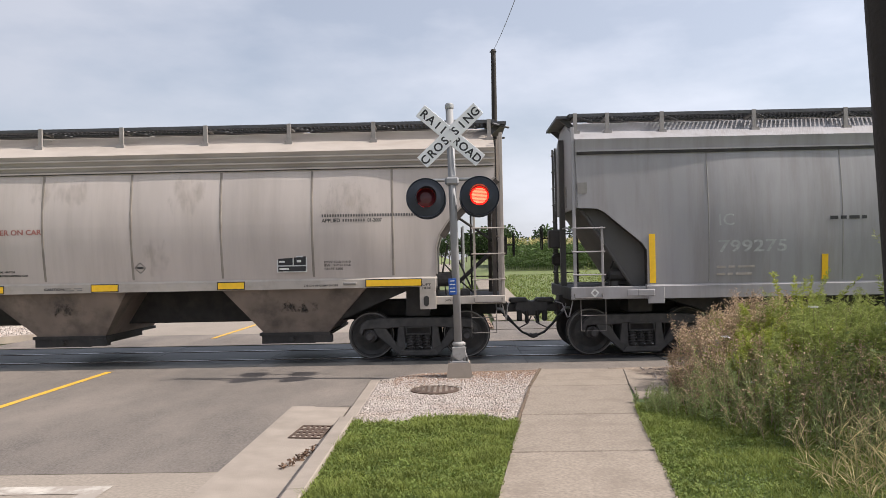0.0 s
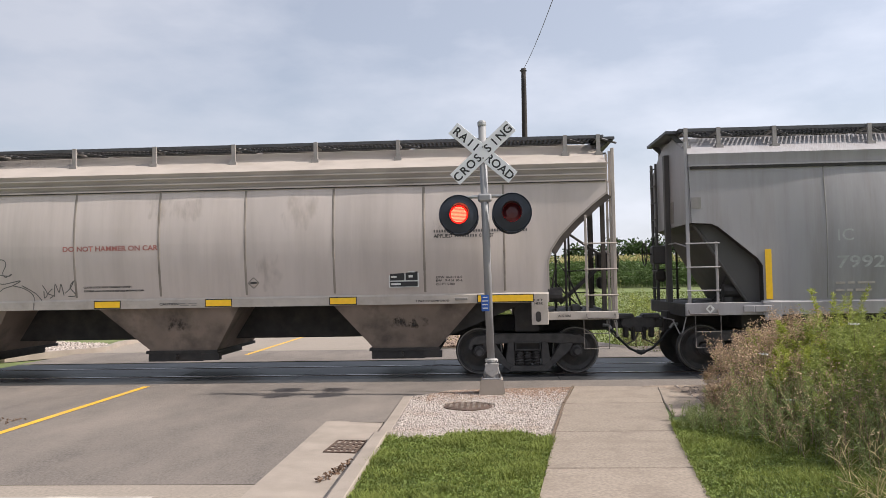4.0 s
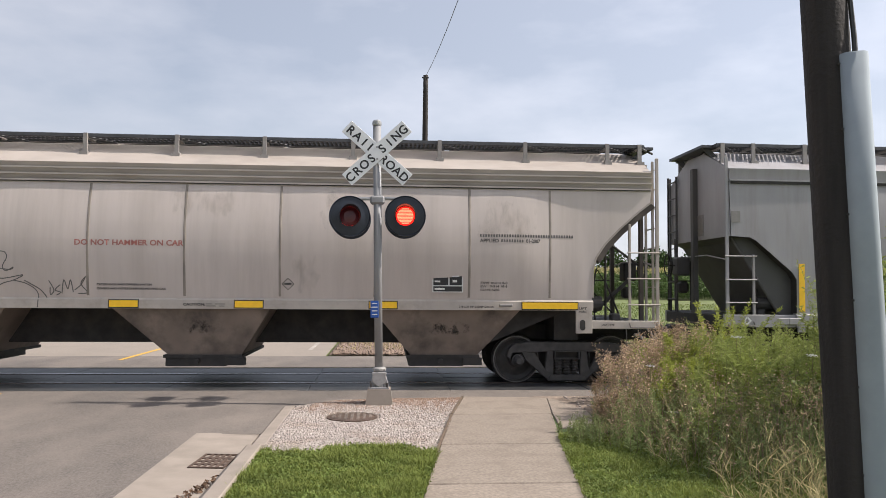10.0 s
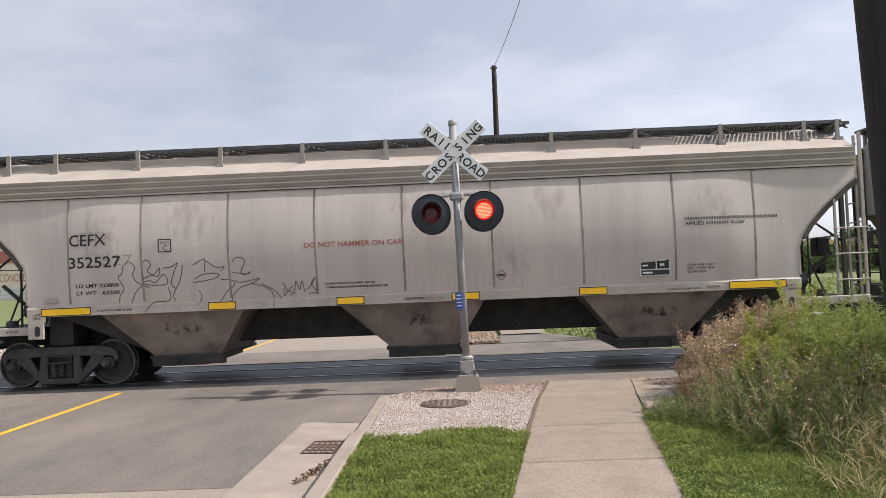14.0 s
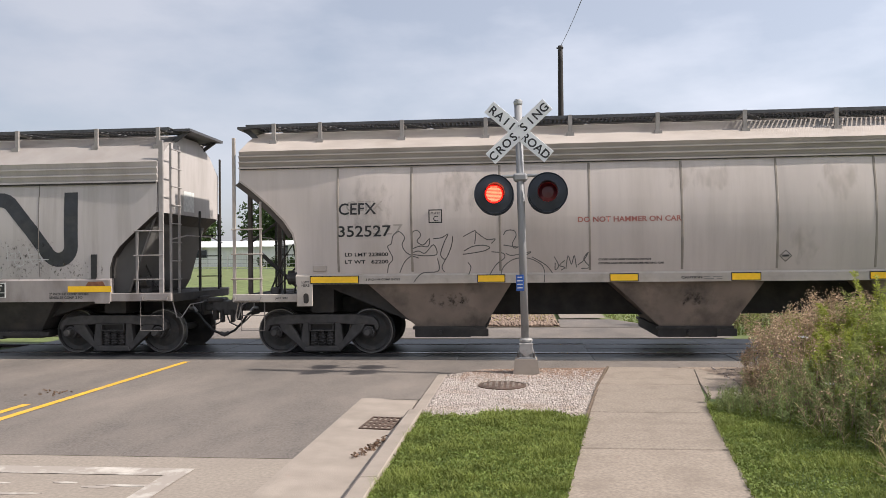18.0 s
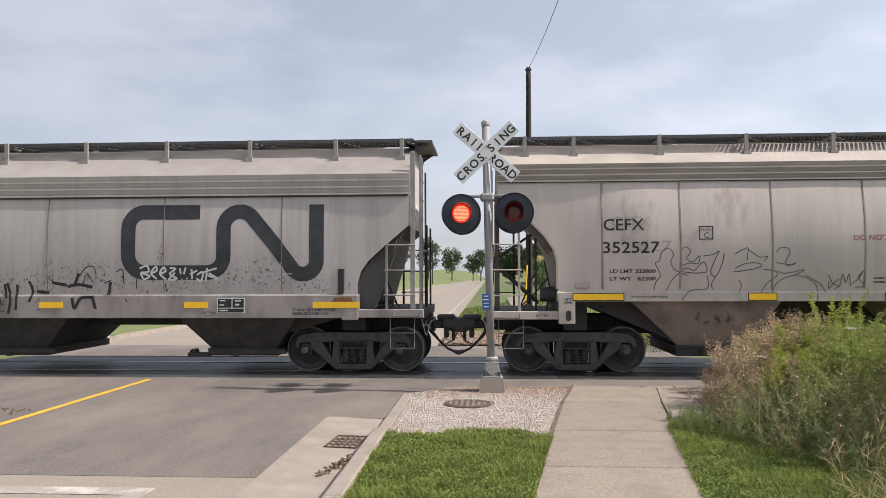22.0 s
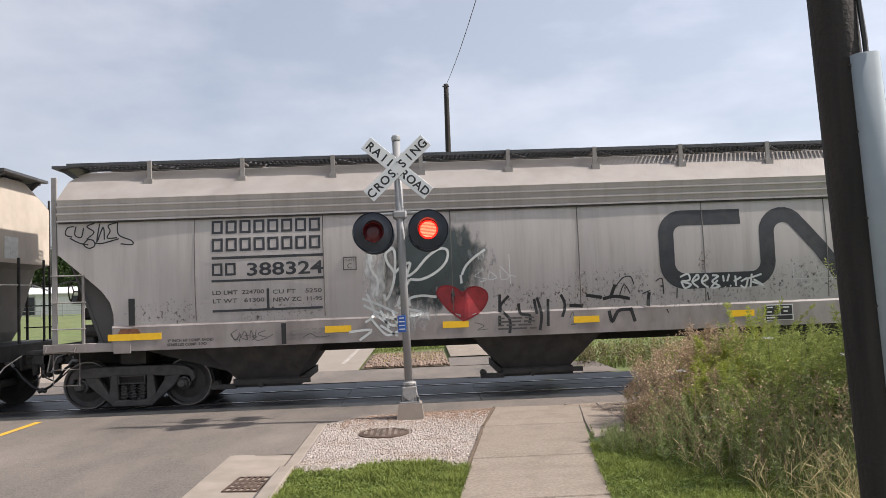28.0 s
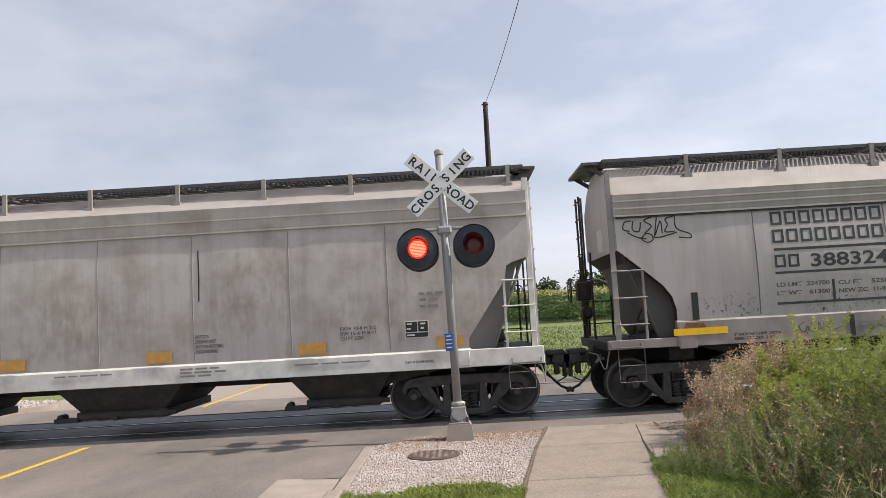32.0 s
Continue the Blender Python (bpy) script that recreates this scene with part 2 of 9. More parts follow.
GALVANISED = mat("dull_galvanised_mast", (0.27, 0.27, 0.275), 0.55, 0.12, noise_scale=10, vary=0.12, stretch=(1, 1, 0.4), second=(0.20, 0.195, 0.19), second_scale=5, second_amount=0.5)
CAST_GREY = mat("pale_cast_grey", (0.33, 0.32, 0.31), 0.6, 0.1, noise_scale=14, vary=0.2, second=(0.19, 0.17, 0.15), second_scale=7, second_amount=0.6, bump=0.3, bump_scale=60)
YELLOW = mat("yellow_reflective_strip", (0.93, 0.55, 0.02), 0.4, noise_scale=14, vary=0.05)
ORANGE = mat("faded_orange_strip", (0.55, 0.29, 0.06), 0.6, noise_scale=12, vary=0.15, second=(0.3, 0.22, 0.14), second_scale=6, second_amount=0.6)
BLACK_PAINT = mat("black_stencil_paint", (0.02, 0.02, 0.021), 0.55, noise_scale=12, vary=0.2)
LOGO = mat("charcoal_logo_paint", (0.028, 0.030, 0.036), 0.5, noise_scale=5, vary=0.25, second=(0.06, 0.058, 0.056), second_scale=4, second_amount=0.6)
RED_PAINT = mat("faded_red_stencil_paint", (0.34, 0.12, 0.10), 0.6, noise_scale=12, vary=0.2)
WHITE_PAINT = mat("worn_white_paint", (0.62, 0.62, 0.6), 0.6, noise_scale=12, vary=0.15)
FAINT = mat("faint_grey_stencil", (0.24, 0.225, 0.21), 0.6, noise_scale=12, vary=0.1)
SPRAY_WHITE = mat("white_spray_paint", (0.62, 0.64, 0.63), 0.6, noise_scale=12, vary=0.1)
SPRAY_DARK = mat("dark_green_spray_paint", (0.055, 0.068, 0.066), 0.6, noise_scale=3.5, vary=0.3)
SPRAY_RED = mat("red_spray_paint", (0.40, 0.035, 0.04), 0.55, noise_scale=5, vary=0.2)
RUST = mat("rust", (0.20, 0.085, 0.045), 0.85, noise_scale=10, vary=0.4)
RUBBER = mat("black_rubber_hose", (0.02, 0.02, 0.02), 0.5, noise_scale=10, vary=0.2)
ASPHALT = mat("worn_grey_asphalt", (0.115, 0.10, 0.089), 0.85, noise_scale=46, vary=0.45, stretch=(1, 0.42, 1), second=(0.225, 0.19, 0.163), second_scale=0.8, second_amount=0.9, second_lo=0.34, second_hi=0.70, bump=0.6, bump_scale=170)
CONCRETE = mat("pale_road_concrete", (0.262, 0.222, 0.184), 0.8, noise_scale=30, vary=0.18, second=(0.22, 0.185, 0.155), second_scale=1.1, second_amount=0.6, bump=0.25, bump_scale=90)
SIDEWALK = mat("sidewalk_concrete", (0.25, 0.206, 0.166), 0.82, noise_scale=34, vary=0.22, second=(0.17, 0.136, 0.108), second_scale=2.3, second_amount=0.7, bump=0.3, bump_scale=120, random_tint=0.05)
KERB = mat("kerb_concrete", (0.29, 0.245, 0.206), 0.82, noise_scale=3, vary=0.12, second=(0.2, 0.17, 0.14), second_scale=1.3, second_amount=0.6, bump=0.3, bump_scale=90)
KERB_DIRT = mat("soil_stained_concrete", (0.17, 0.138, 0.11), 0.9, noise_scale=9, vary=0.3, second=(0.09, 0.07, 0.052), second_scale=5, second_amount=0.7, bump=0.4, bump_scale=60)
LINE_YELLOW = mat("yellow_road_paint", (0.62, 0.36, 0.03), 0.7, noise_scale=5, vary=0.12, second=(0.30, 0.25, 0.17), second_scale=3, second_amount=0.5)
LINE_WHITE = mat("worn_white_road_paint", (0.50, 0.46, 0.41), 0.75, noise_scale=9, vary=0.12, second=(0.31, 0.27, 0.235), second_scale=4.5, second_amount=1.0, second_lo=0.38, second_hi=0.52)
RAIL_SIDE = mat("rail_steel_brown", (0.08, 0.062, 0.052), 0.7, 0.3, noise_scale=10, vary=0.3)
RAIL_TOP = mat("polished_rail_head", (0.42, 0.42, 0.43), 0.25, 0.9, noise_scale=10, vary=0.1)
CROSS_PANEL = mat("black_rubber_crossing_panel", (0.03, 0.031, 0.033), 0.5, noise_scale=4, vary=0.3, second=(0.065, 0.062, 0.06), second_scale=2, second_amount=0.6)
SOIL = mat("brown_soil", (0.12, 0.085, 0.058), 0.95, noise_scale=5, vary=0.3, bump=0.5, bump_scale=30)
LAWN = mat("lawn_ground", (0.060, 0.088, 0.026), 0.95, noise_scale=2.4, vary=0.3, second=(0.11, 0.10, 0.045), second_scale=0.8, second_amount=0.6, bump=0.7, bump_scale=40)
FIELD = mat("far_grass", (0.115, 0.145, 0.045), 0.95, noise_scale=1.7, vary=0.3, second=(0.16, 0.17, 0.07), second_scale=0.12, second_amount=0.8, bump=0.4, bump_scale=6)
BLADE = leafy("grass_blades", (0.172, 0.205, 0.048), 0.42, 0.34, rough=0.7, dry=(0.24, 0.23, 0.08), dry_amount=0.18, patch=0.6, patch_scale=3.2)
CLOVER = leafy("clover_leaf", (0.165, 0.215, 0.055), 0.36, 0.3, rough=0.7, patch=0.6, patch_scale=4.0)
MEADOW = leafy("meadow_blades", (0.17, 0.21, 0.06), 0.3, 0.3, dry=(0.27, 0.225, 0.10), dry_amount=0.06)
STONE = mat("white_limestone_chips", (0.365, 0.317, 0.284), 0.85, noise_scale=20, vary=0.1, second=(0.27, 0.205, 0.155), second_scale=1.7, second_amount=0.75, second_lo=0.5, second_hi=0.72, island=True, random_tint=0.33)
STONE_BED = mat("dusty_stone_bed", (0.23, 0.188, 0.158), 0.95, noise_scale=14, vary=0.3, second=(0.34, 0.295, 0.26), second_scale=9, second_amount=0.6, bump=0.8, bump_scale=45)
IRON = mat("rusty_cast_iron", (0.095, 0.063, 0.048), 0.75, 0.2, noise_scale=12, vary=0.35, bump=0.3, bump_scale=60)
SIGN_WHITE = mat("white_sign_sheeting", (0.70, 0.71, 0.72), 0.45, noise_scale=6, vary=0.04, second=(0.5, 0.5, 0.5), second_scale=3, second_amount=0.3)
SIGN_BLACK = mat("black_sign_lettering", (0.02, 0.02, 0.022), 0.5)
SIGNAL_BLACK = mat("satin_black_signal_paint", (0.018, 0.023, 0.034), 0.42, noise_scale=8, vary=0.2)
LENS_DARK = mat("unlit_red_lens", (0.12, 0.018, 0.028), 0.25)
LENS_LIT = glow("lit_red_lens", (1.0, 0.016, 0.010), 0.9)
LENS_CORE = glow("lit_red_lens_bars", (1.0, 0.32, 0.17), 1.0)
SIGN_BLUE = mat("blue_enamel_sign", (0.02, 0.09, 0.36), 0.4)
POLE_WOOD = mat("creosoted_pole_wood", (0.024, 0.020, 0.019), 0.85, noise_scale=5, vary=0.4, stretch=(3, 3, 0.22), second=(0.06, 0.042, 0.032), second_scale=2.0, second_amount=0.5, bump=0.8, bump_scale=35)
CONDUIT = mat("grey_plastic_conduit", (0.30, 0.335, 0.36), 0.9, noise_scale=5, vary=0.06, second=(0.22, 0.24, 0.255), second_scale=3, second_amount=0.4)
CONDUIT.node_tree.nodes["Principled BSDF"].inputs["Specular IOR Level"].default_value = 0.15
STENCIL = mat("worn_dark_stencil", (0.085, 0.08, 0.077), 0.6, noise_scale=14, vary=0.2)
DUST = mat("tan_gritty_soil", (0.25, 0.195, 0.152), 0.95, noise_scale=18, vary=0.3, second=(0.15, 0.115, 0.085), second_scale=3, second_amount=0.7, bump=0.6, bump_scale=45)
WIRE = mat("black_cable", (0.03, 0.03, 0.03), 0.5)
STEM = leafy("green_stems", (0.20, 0.19, 0.085), 0.3, 0.1)
STEM_BROWN = leafy("brown_dry_stems", (0.27, 0.19, 0.135), 0.35, 0.05)
WEED = leafy("weed_leaves", (0.29, 0.335, 0.10), 0.36, 0.38, rough=0.7, patch=0.5, patch_scale=1.3)
WEED_LIME = leafy("lime_weed_leaves", (0.32, 0.355, 0.075), 0.3, 0.38, rough=0.7, patch=0.4)
WEED_BLUE = leafy("blue_green_weed_leaves", (0.235, 0.285, 0.115), 0.34, 0.34, rough=0.7, patch=0.5, patch_scale=1.6)
WEED_DARK = leafy("shrub_leaves", (0.225, 0.285, 0.112), 0.4, 0.34, rough=0.6)
WEED_DRY = leafy("dry_seed_heads", (0.46, 0.335, 0.23), 0.3, 0.25, rough=0.8)
WEED_STRAW = leafy("straw_grass", (0.42, 0.35, 0.185), 0.4, 0.3, rough=0.75, patch=0.4)
CORN = leafy("corn_leaves", (0.10, 0.155, 0.05), 0.35, 0.3)
LITTER = leafy("brown_leaf_litter", (0.16, 0.10, 0.065), 0.45, 0.1)
TASSEL = leafy("corn_tassels", (0.50, 0.44, 0.20), 0.25, 0.2)
TREE_LEAF = leafy("tree_leaves", (0.045, 0.075, 0.022), 0.45, 0.25)
BARK = mat("tree_bark", (0.09, 0.07, 0.055), 0.9, noise_scale=4, vary=0.3, stretch=(2, 2, 0.3), bump=0.6, bump_scale=20)
WALL_WHITE = mat("white_metal_siding", (0.66, 0.66, 0.65), 0.6, noise_scale=1.5, vary=0.06)
WALL_GREY = mat("grey_metal_siding", (0.40, 0.40, 0.39), 0.6, noise_scale=1.5, vary=0.08)
ROOF_GREY = mat("grey_metal_roof", (0.42, 0.42, 0.42), 0.5, noise_scale=1.5, vary=0.08)
SIGN_RED = mat("maroon_sign_panel", (0.16, 0.02, 0.025), 0.5, noise_scale=2, vary=0.1)
CAR_BLUE = mat("dark_blue_car_paint", (0.035, 0.06, 0.10), 0.25, 0.3, noise_scale=3, vary=0.08)
CAR_GLASS = mat("tinted_car_glass", (0.03, 0.035, 0.04), 0.06, 0.0)
CAR_GREY = mat("silver_car_paint", (0.45, 0.45, 0.46), 0.3, 0.3, noise_scale=3, vary=0.05)
CAR_LAMP = mat("clear_headlamp", (0.75, 0.75, 0.75), 0.1)
TIMBER_GREY = mat("weathered_timber", (0.2, 0.17, 0.14), 0.9, noise_scale=4, vary=0.3)

# ---- mesh helpers ----


def empty(name, label, category, at=(0, 0, 0), group="", kind=""):
    ob = new(name)
    ob.location = at
    ob.empty_display_size = 0.2
    return tagged(ob, label, category, group, kind)


def link_mesh(name, me, materials, parent=None, label="", smooth=False):
    for m in materials if isinstance(materials, (list, tuple)) else [materials]:
        me.materials.append(m)
    if smooth:
        me.polygons.foreach_set("use_smooth", [True] * len(me.polygons))
    ob = new(name, me)
    if parent:
        ob.parent = parent
    return tagged(ob, label)


def part(name, bm, material, parent=None, label="", smooth=False):
    me = bpy.data.meshes.new(name)
    bmesh.ops.recalc_face_normals(bm, faces=bm.faces)
    bm.to_mesh(me)
    bm.free()
    return link_mesh(name, me, material, parent, label, smooth)


def box(bm, x0, x1, y0, y1, z0, z1, index=0):
    v = [bm.verts.new((x, y, z)) for z in (z0, z1) for x, y in ((x0, y0), (x1, y0), (x1, y1), (x0, y1))]
    for f in ((0, 3, 2, 1), (4, 5, 6, 7), (0, 1, 5, 4), (1, 2, 6, 5), (2, 3, 7, 6), (3, 0, 4, 7)):
        bm.faces.new([v[i] for i in f]).material_index = index
    return v


def bevelled(bm, width=0.01, segments=1):
    bmesh.ops.recalc_face_normals(bm, faces=bm.faces)
    bmesh.ops.bevel(bm, geom=[e for e in bm.edges if e.calc_face_angle(0) > 0.6], offset=width, segments=segments, affect="EDGES")
    return bm


def prism(bm, outline, a, b, axis="y", index=0):
    """Extrudes a 2D outline. axis y: outline is (x, z); axis x: (y, z); axis z: (x, y)."""
    def at(p, d):
        return (p[0], d, p[1]) if axis == "y" else (d, p[0], p[1]) if axis == "x" else (p[0], p[1], d)
    lo = [bm.verts.new(at(p, a)) for p in outline]
    hi = [bm.verts.new(at(p, b)) for p in outline]
    fs = [bm.faces.new(lo), bm.faces.new(hi[::-1])]
    k = len(outline)
    for i in range(k):
        fs.append(bm.faces.new((lo[i], hi[i], hi[(i + 1) % k], lo[(i + 1) % k])))
    for f in fs:
        f.material_index = index
    return fs


def rod(bm, p, q, r, segments=8, r2=None, caps=True):
    p, q = Vector(p), Vector(q)
    turn = (q - p).to_track_quat("Z", "Y").to_matrix()
    r2 = r if r2 is None else r2
    rings = []
    for at, rad in ((p, r), (q, r2)):
        rings.append([bm.verts.new(at + turn @ Vector((rad * math.cos(a), rad * math.sin(a), 0))) for a in (2 * math.pi * i / segments for i in range(segments))])
    for i in range(segments):
        bm.faces.new((rings[0][i], rings[0][(i + 1) % segments], rings[1][(i + 1) % segments], rings[1][i]))
    if caps:
        bm.faces.new(rings[0][::-1])
        bm.faces.new(rings[1])


def tube(bm, points, r, segments=6):
    pts = [Vector(p) for p in points]
    rings = []
    for i, p in enumerate(pts):
        d = (pts[min(i + 1, len(pts) - 1)] - pts[max(i - 1, 0)]).normalized()
        turn = d.to_track_quat("Z", "Y").to_matrix()
        rings.append([bm.verts.new(p + turn @ Vector((r * math.cos(a), r * math.sin(a), 0))) for a in (2 * math.pi * k / segments for k in range(segments))])
    for a, b in zip(rings, rings[1:]):
        for i in range(segments):
            bm.faces.new((a[i], a[(i + 1) % segments], b[(i + 1) % segments], b[i]))
    bm.faces.new(rings[0][::-1])
    bm.faces.new(rings[-1])


def lathe(bm, profile, centre, axis="y", segments=24, caps=True):
    """Revolves (radius, offset) pairs round an axis through centre."""
    cx, cy, cz = centre
    rings = []
    for r, d in profile:
        ring = []
        for i in range(segments):
            a = 2 * math.pi * i / segments
            u, w = r * math.cos(a), r * math.sin(a)
            ring.append(bm.verts.new((cx + u, cy + d, cz + w) if axis == "y" else (cx + u, cy + w, cz + d)))
        rings.append(ring)
    for a, b in zip(rings, rings[1:]):
        for i in range(segments):
            bm.faces.new((a[i], a[(i + 1) % segments], b[(i + 1) % segments], b[i]))
    if caps:
        bm.faces.new(rings[0][::-1])
        bm.faces.new(rings[-1])


def ribbon(bm, points, width, y, thick=0.004, closed=False):
    """A flat painted stroke along (x, z) points, standing on the plane y and facing -y."""
    pts = [Vector((p[0], p[1])) for p in points]
    k = len(pts)
    left, right = [], []
    for i in range(k):
        a = pts[i - 1] if (i or closed) else pts[0]
        b = pts[(i + 1) % k] if (i < k - 1 or closed) else pts[-1]
        d = (b - a)
        d = d.normalized() if d.length > 1e-6 else Vector((1, 0))
        nrm = Vector((-d.y, d.x))
        s = 1.0
        if 0 < i < k - 1:
            e1, e2 = (pts[i] - pts[i - 1]), (pts[i + 1] - pts[i])
            if e1.length > 1e-6 and e2.length > 1e-6:
                c = max(0.35, math.cos(e1.angle(e2) / 2))
                s = 1 / c
        left.append(bm.verts.new((pts[i].x + nrm.x * width / 2 * s, y - thick, pts[i].y + nrm.y * width / 2 * s)))
        right.append(bm.verts.new((pts[i].x - nrm.x * width / 2 * s, y - thick, pts[i].y - nrm.y * width / 2 * s)))
    n = k if closed else k - 1
    for i in range(n):
        j = (i + 1) % k
        bm.faces.new((left[i], left[j], right[j], right[i]))


def writing(body, size, m, parent, at, turn=(90, 0, 0), align="LEFT", width=None, name="lettering", label="", bold=0.0):
    """Words as a mesh in the built-in font. size: height of a capital letter; width: of the whole line."""
    cu = bpy.data.curves.new(name, "FONT")
    cu.body, cu.size, cu.align_x, cu.align_y = body, size / 0.70, align, "BOTTOM_BASELINE"
    cu.space_line = 0.95
    cu.resolution_u = 3
    cu.offset = bold
    ob = new(name, cu)
    bpy.context.view_layer.update()
    me = bpy.data.meshes.new_from_object(ob.evaluated_get(bpy.context.evaluated_depsgraph_get()))
    bpy.data.objects.remove(ob)
    bpy.data.curves.remove(cu)
    me.materials.clear()
    if width:
        xs = [v.co.x for v in me.vertices]
        k = width / max(1e-6, max(xs) - min(xs))
        for v in me.vertices:
            v.co.x *= k
    ob = link_mesh(name, me, m, parent, label)
    ob.matrix_basis = pose(*at, *turn)
    return ob


def fast_mesh(name, verts, faces, materials, parent=None, label="", smooth=False, index=None):
    """A mesh from arrays: faces is an (n, 3) or (n, 4) array."""
    verts, faces = np.asarray(verts, np.float32), np.asarray(faces, np.int32)
    me = bpy.data.meshes.new(name)
    me.vertices.add(len(verts))
    me.vertices.foreach_set("co", verts.ravel())
    k = faces.shape[1]
    me.loops.add(faces.size)
    me.loops.foreach_set("vertex_index", faces.ravel())
    me.polygons.add(len(faces))
    me.polygons.foreach_set("loop_start", np.arange(0, faces.size, k, dtype=np.int32))
    me.polygons.foreach_set("loop_total", np.full(len(faces), k, np.int32))
    if index is not None:
        me.polygons.foreach_set("material_index", np.asarray(index, np.int32))
    me.update(calc_edges=True)
    return link_mesh(name, me, materials, parent, label, smooth)


def scatter(template_v, template_f, places, turns, sizes, lean=None):
    """Copies of a small mesh: places (n, 3), turns about z, sizes."""
    v, f = np.asarray(template_v, float), np.asarray(template_f, int)
    n = len(places)
    c, s = np.cos(turns), np.sin(turns)
    p = np.repeat(v[None], n, 0) * np.asarray(sizes).reshape(n, 1, -1)
    if lean is not None:
        p[..., 0] += lean[:, None, 0] * p[..., 2]
        p[..., 1] += lean[:, None, 1] * p[..., 2]
    x = p[..., 0] * c[:, None] - p[..., 1] * s[:, None]
    y = p[..., 0] * s[:, None] + p[..., 1] * c[:, None]
    out = np.stack([x, y, p[..., 2]], -1) + np.asarray(places)[:, None]
    faces = f[None] + (np.arange(n) * len(v))[:, None, None]
    return out.reshape(-1, 3), faces.reshape(-1, f.shape[1])


def turned_about(v, axis, angle):
    """Rodrigues turn of (n, 3) vectors."""
    c, s = np.cos(angle)[:, None], np.sin(angle)[:, None]
    return v * c + np.cross(axis, v) * s + axis * (axis * v).sum(-1, keepdims=True) * (1 - c)


def leaves(base, way, size, width=0.35, rng=None):
    """One folded leaf (four corners) at each base, pointing along way."""
    n = len(base)
    way = way / np.linalg.norm(way, axis=1, keepdims=True)
    side = np.cross(way, rng.normal(size=(n, 3)))
    side /= np.linalg.norm(side, axis=1, keepdims=True) + 1e-9
    size = np.broadcast_to(size, n)[:, None]
    mid = base + way * size * 0.5
    tip = base + way * size
    tip[:, 2] -= size[:, 0] * 0.12
    v = np.stack([base, mid + side * size * width / 2, tip, mid - side * size * width / 2], 1)
    return v.reshape(-1, 3), (np.arange(n)[:, None] * 4 + np.arange(4)[None])

# ---- the train ----
# Hatch troughs and covers are much darker than the roof sheets.
HATCH_DARK = mat("dark_taupe_hatch_paint", (0.15, 0.132, 0.12), 0.65, noise_scale=5, vary=0.25, second=(0.08, 0.072, 0.066), second_scale=3, second_amount=0.6)
WHEEL_R = 0.43
WHEELSETS = []


def end_outline(spec, z0):
    """Right end of a side sheet, from the sill up to the eave, as (x, z)."""
    return [(spec["cut"][0][0], z0)] + spec["cut"] + [(spec["half"], spec["eave"])]


def side_frame(name, parent, cx, y, m):
    """Cast truck side frame: arched top chord, sloping legs, window with springs, pedestals over the bearings."""
    out = -1 if y < 0 else 1
    bm = bmesh.new()
    t = 0.15
    prism(bm, [(-1.12, 0.50), (-1.09, 0.64), (-0.98, 0.73), (-0.70, 0.77), (0.70, 0.77), (0.98, 0.73), (1.09, 0.64), (1.12, 0.50), (1.05, 0.44), (1.02, 0.56), (0.80, 0.58), (0.62, 0.57), (0.30, 0.60), (-0.30, 0.60), (-0.62, 0.57), (-0.80, 0.58), (-1.02, 0.56), (-1.05, 0.44)], y - t / 2, y + t / 2)
    for s in (-1, 1):
        prism(bm, [(s * 0.62, 0.60), (s * 0.86, 0.60), (s * 0.78, 0.44), (s * 0.34, 0.06), (s * 0.24, 0.06), (s * 0.26, 0.20), (s * 0.40, 0.26)], y - t / 2 + 0.012, y + t / 2 - 0.012)
        prism(bm, [(s * 0.25, 0.62), (s * 0.37, 0.62), (s * 0.42, 0.24), (s * 0.25, 0.16)], y - t / 2 + 0.006, y + t / 2 - 0.006)
    prism(bm, [(-0.36, 0.06), (0.36, 0.06), (0.32, 0.17), (-0.32, 0.17)], y - t / 2 - 0.02, y + t / 2)
    bevelled(bm, 0.014)
    ob = part(name, bm, m, parent)
    ob.location.x = cx
    for k in (-0.155, 0.0, 0.155):
        bm = bmesh.new()
        rod(bm, (k, y, 0.17), (k, y, 0.46), 0.05, 8)
        n, turns = 40, 5.5
        tube(bm, [(k + 0.068 * math.cos(2 * math.pi * turns * i / n), y + 0.068 * math.sin(2 * math.pi * turns * i / n), 0.18 + 0.27 * i / n) for i in range(n + 1)], 0.014, 5)
        sp = part("coil_spring", bm, TRUCK, parent, smooth=True)
        sp.location.x = cx
    if out < 0:
        bm = bmesh.new()
        box(bm, -0.235, 0.235, -1.0, 1.0, 0.20, 0.60)
        part("truck_bolster", bm, UNDER, parent).location.x = cx
    bm = bmesh.new()
    box(bm, -0.24, 0.24, min(y, y + out * 0.10), max(y, y + out * 0.10), 0.455, 0.475)
    box(bm, -0.24, 0.24, min(y, y + out * 0.10), max(y, y + out * 0.10), 0.585, 0.605)
    for q in (-0.235, 0.215):
        box(bm, q, q + 0.02, min(y, y + out * 0.10), max(y, y + out * 0.10), 0.475, 0.585)
    part("bolster_end", bm, m, parent).location.x = cx
    for s in (-1, 1):
        bm = bmesh.new()
        lathe(bm, [(0.02, out * 0.20), (0.055, out * 0.20), (0.085, out * 0.15), (0.095, out * 0.05), (0.12, out * 0.04), (0.12, -out * 0.05)], (cx + s * 0.905, y, WHEEL_R), "y", 14)
        part("bearing_cap", bm, TRUCK, parent)


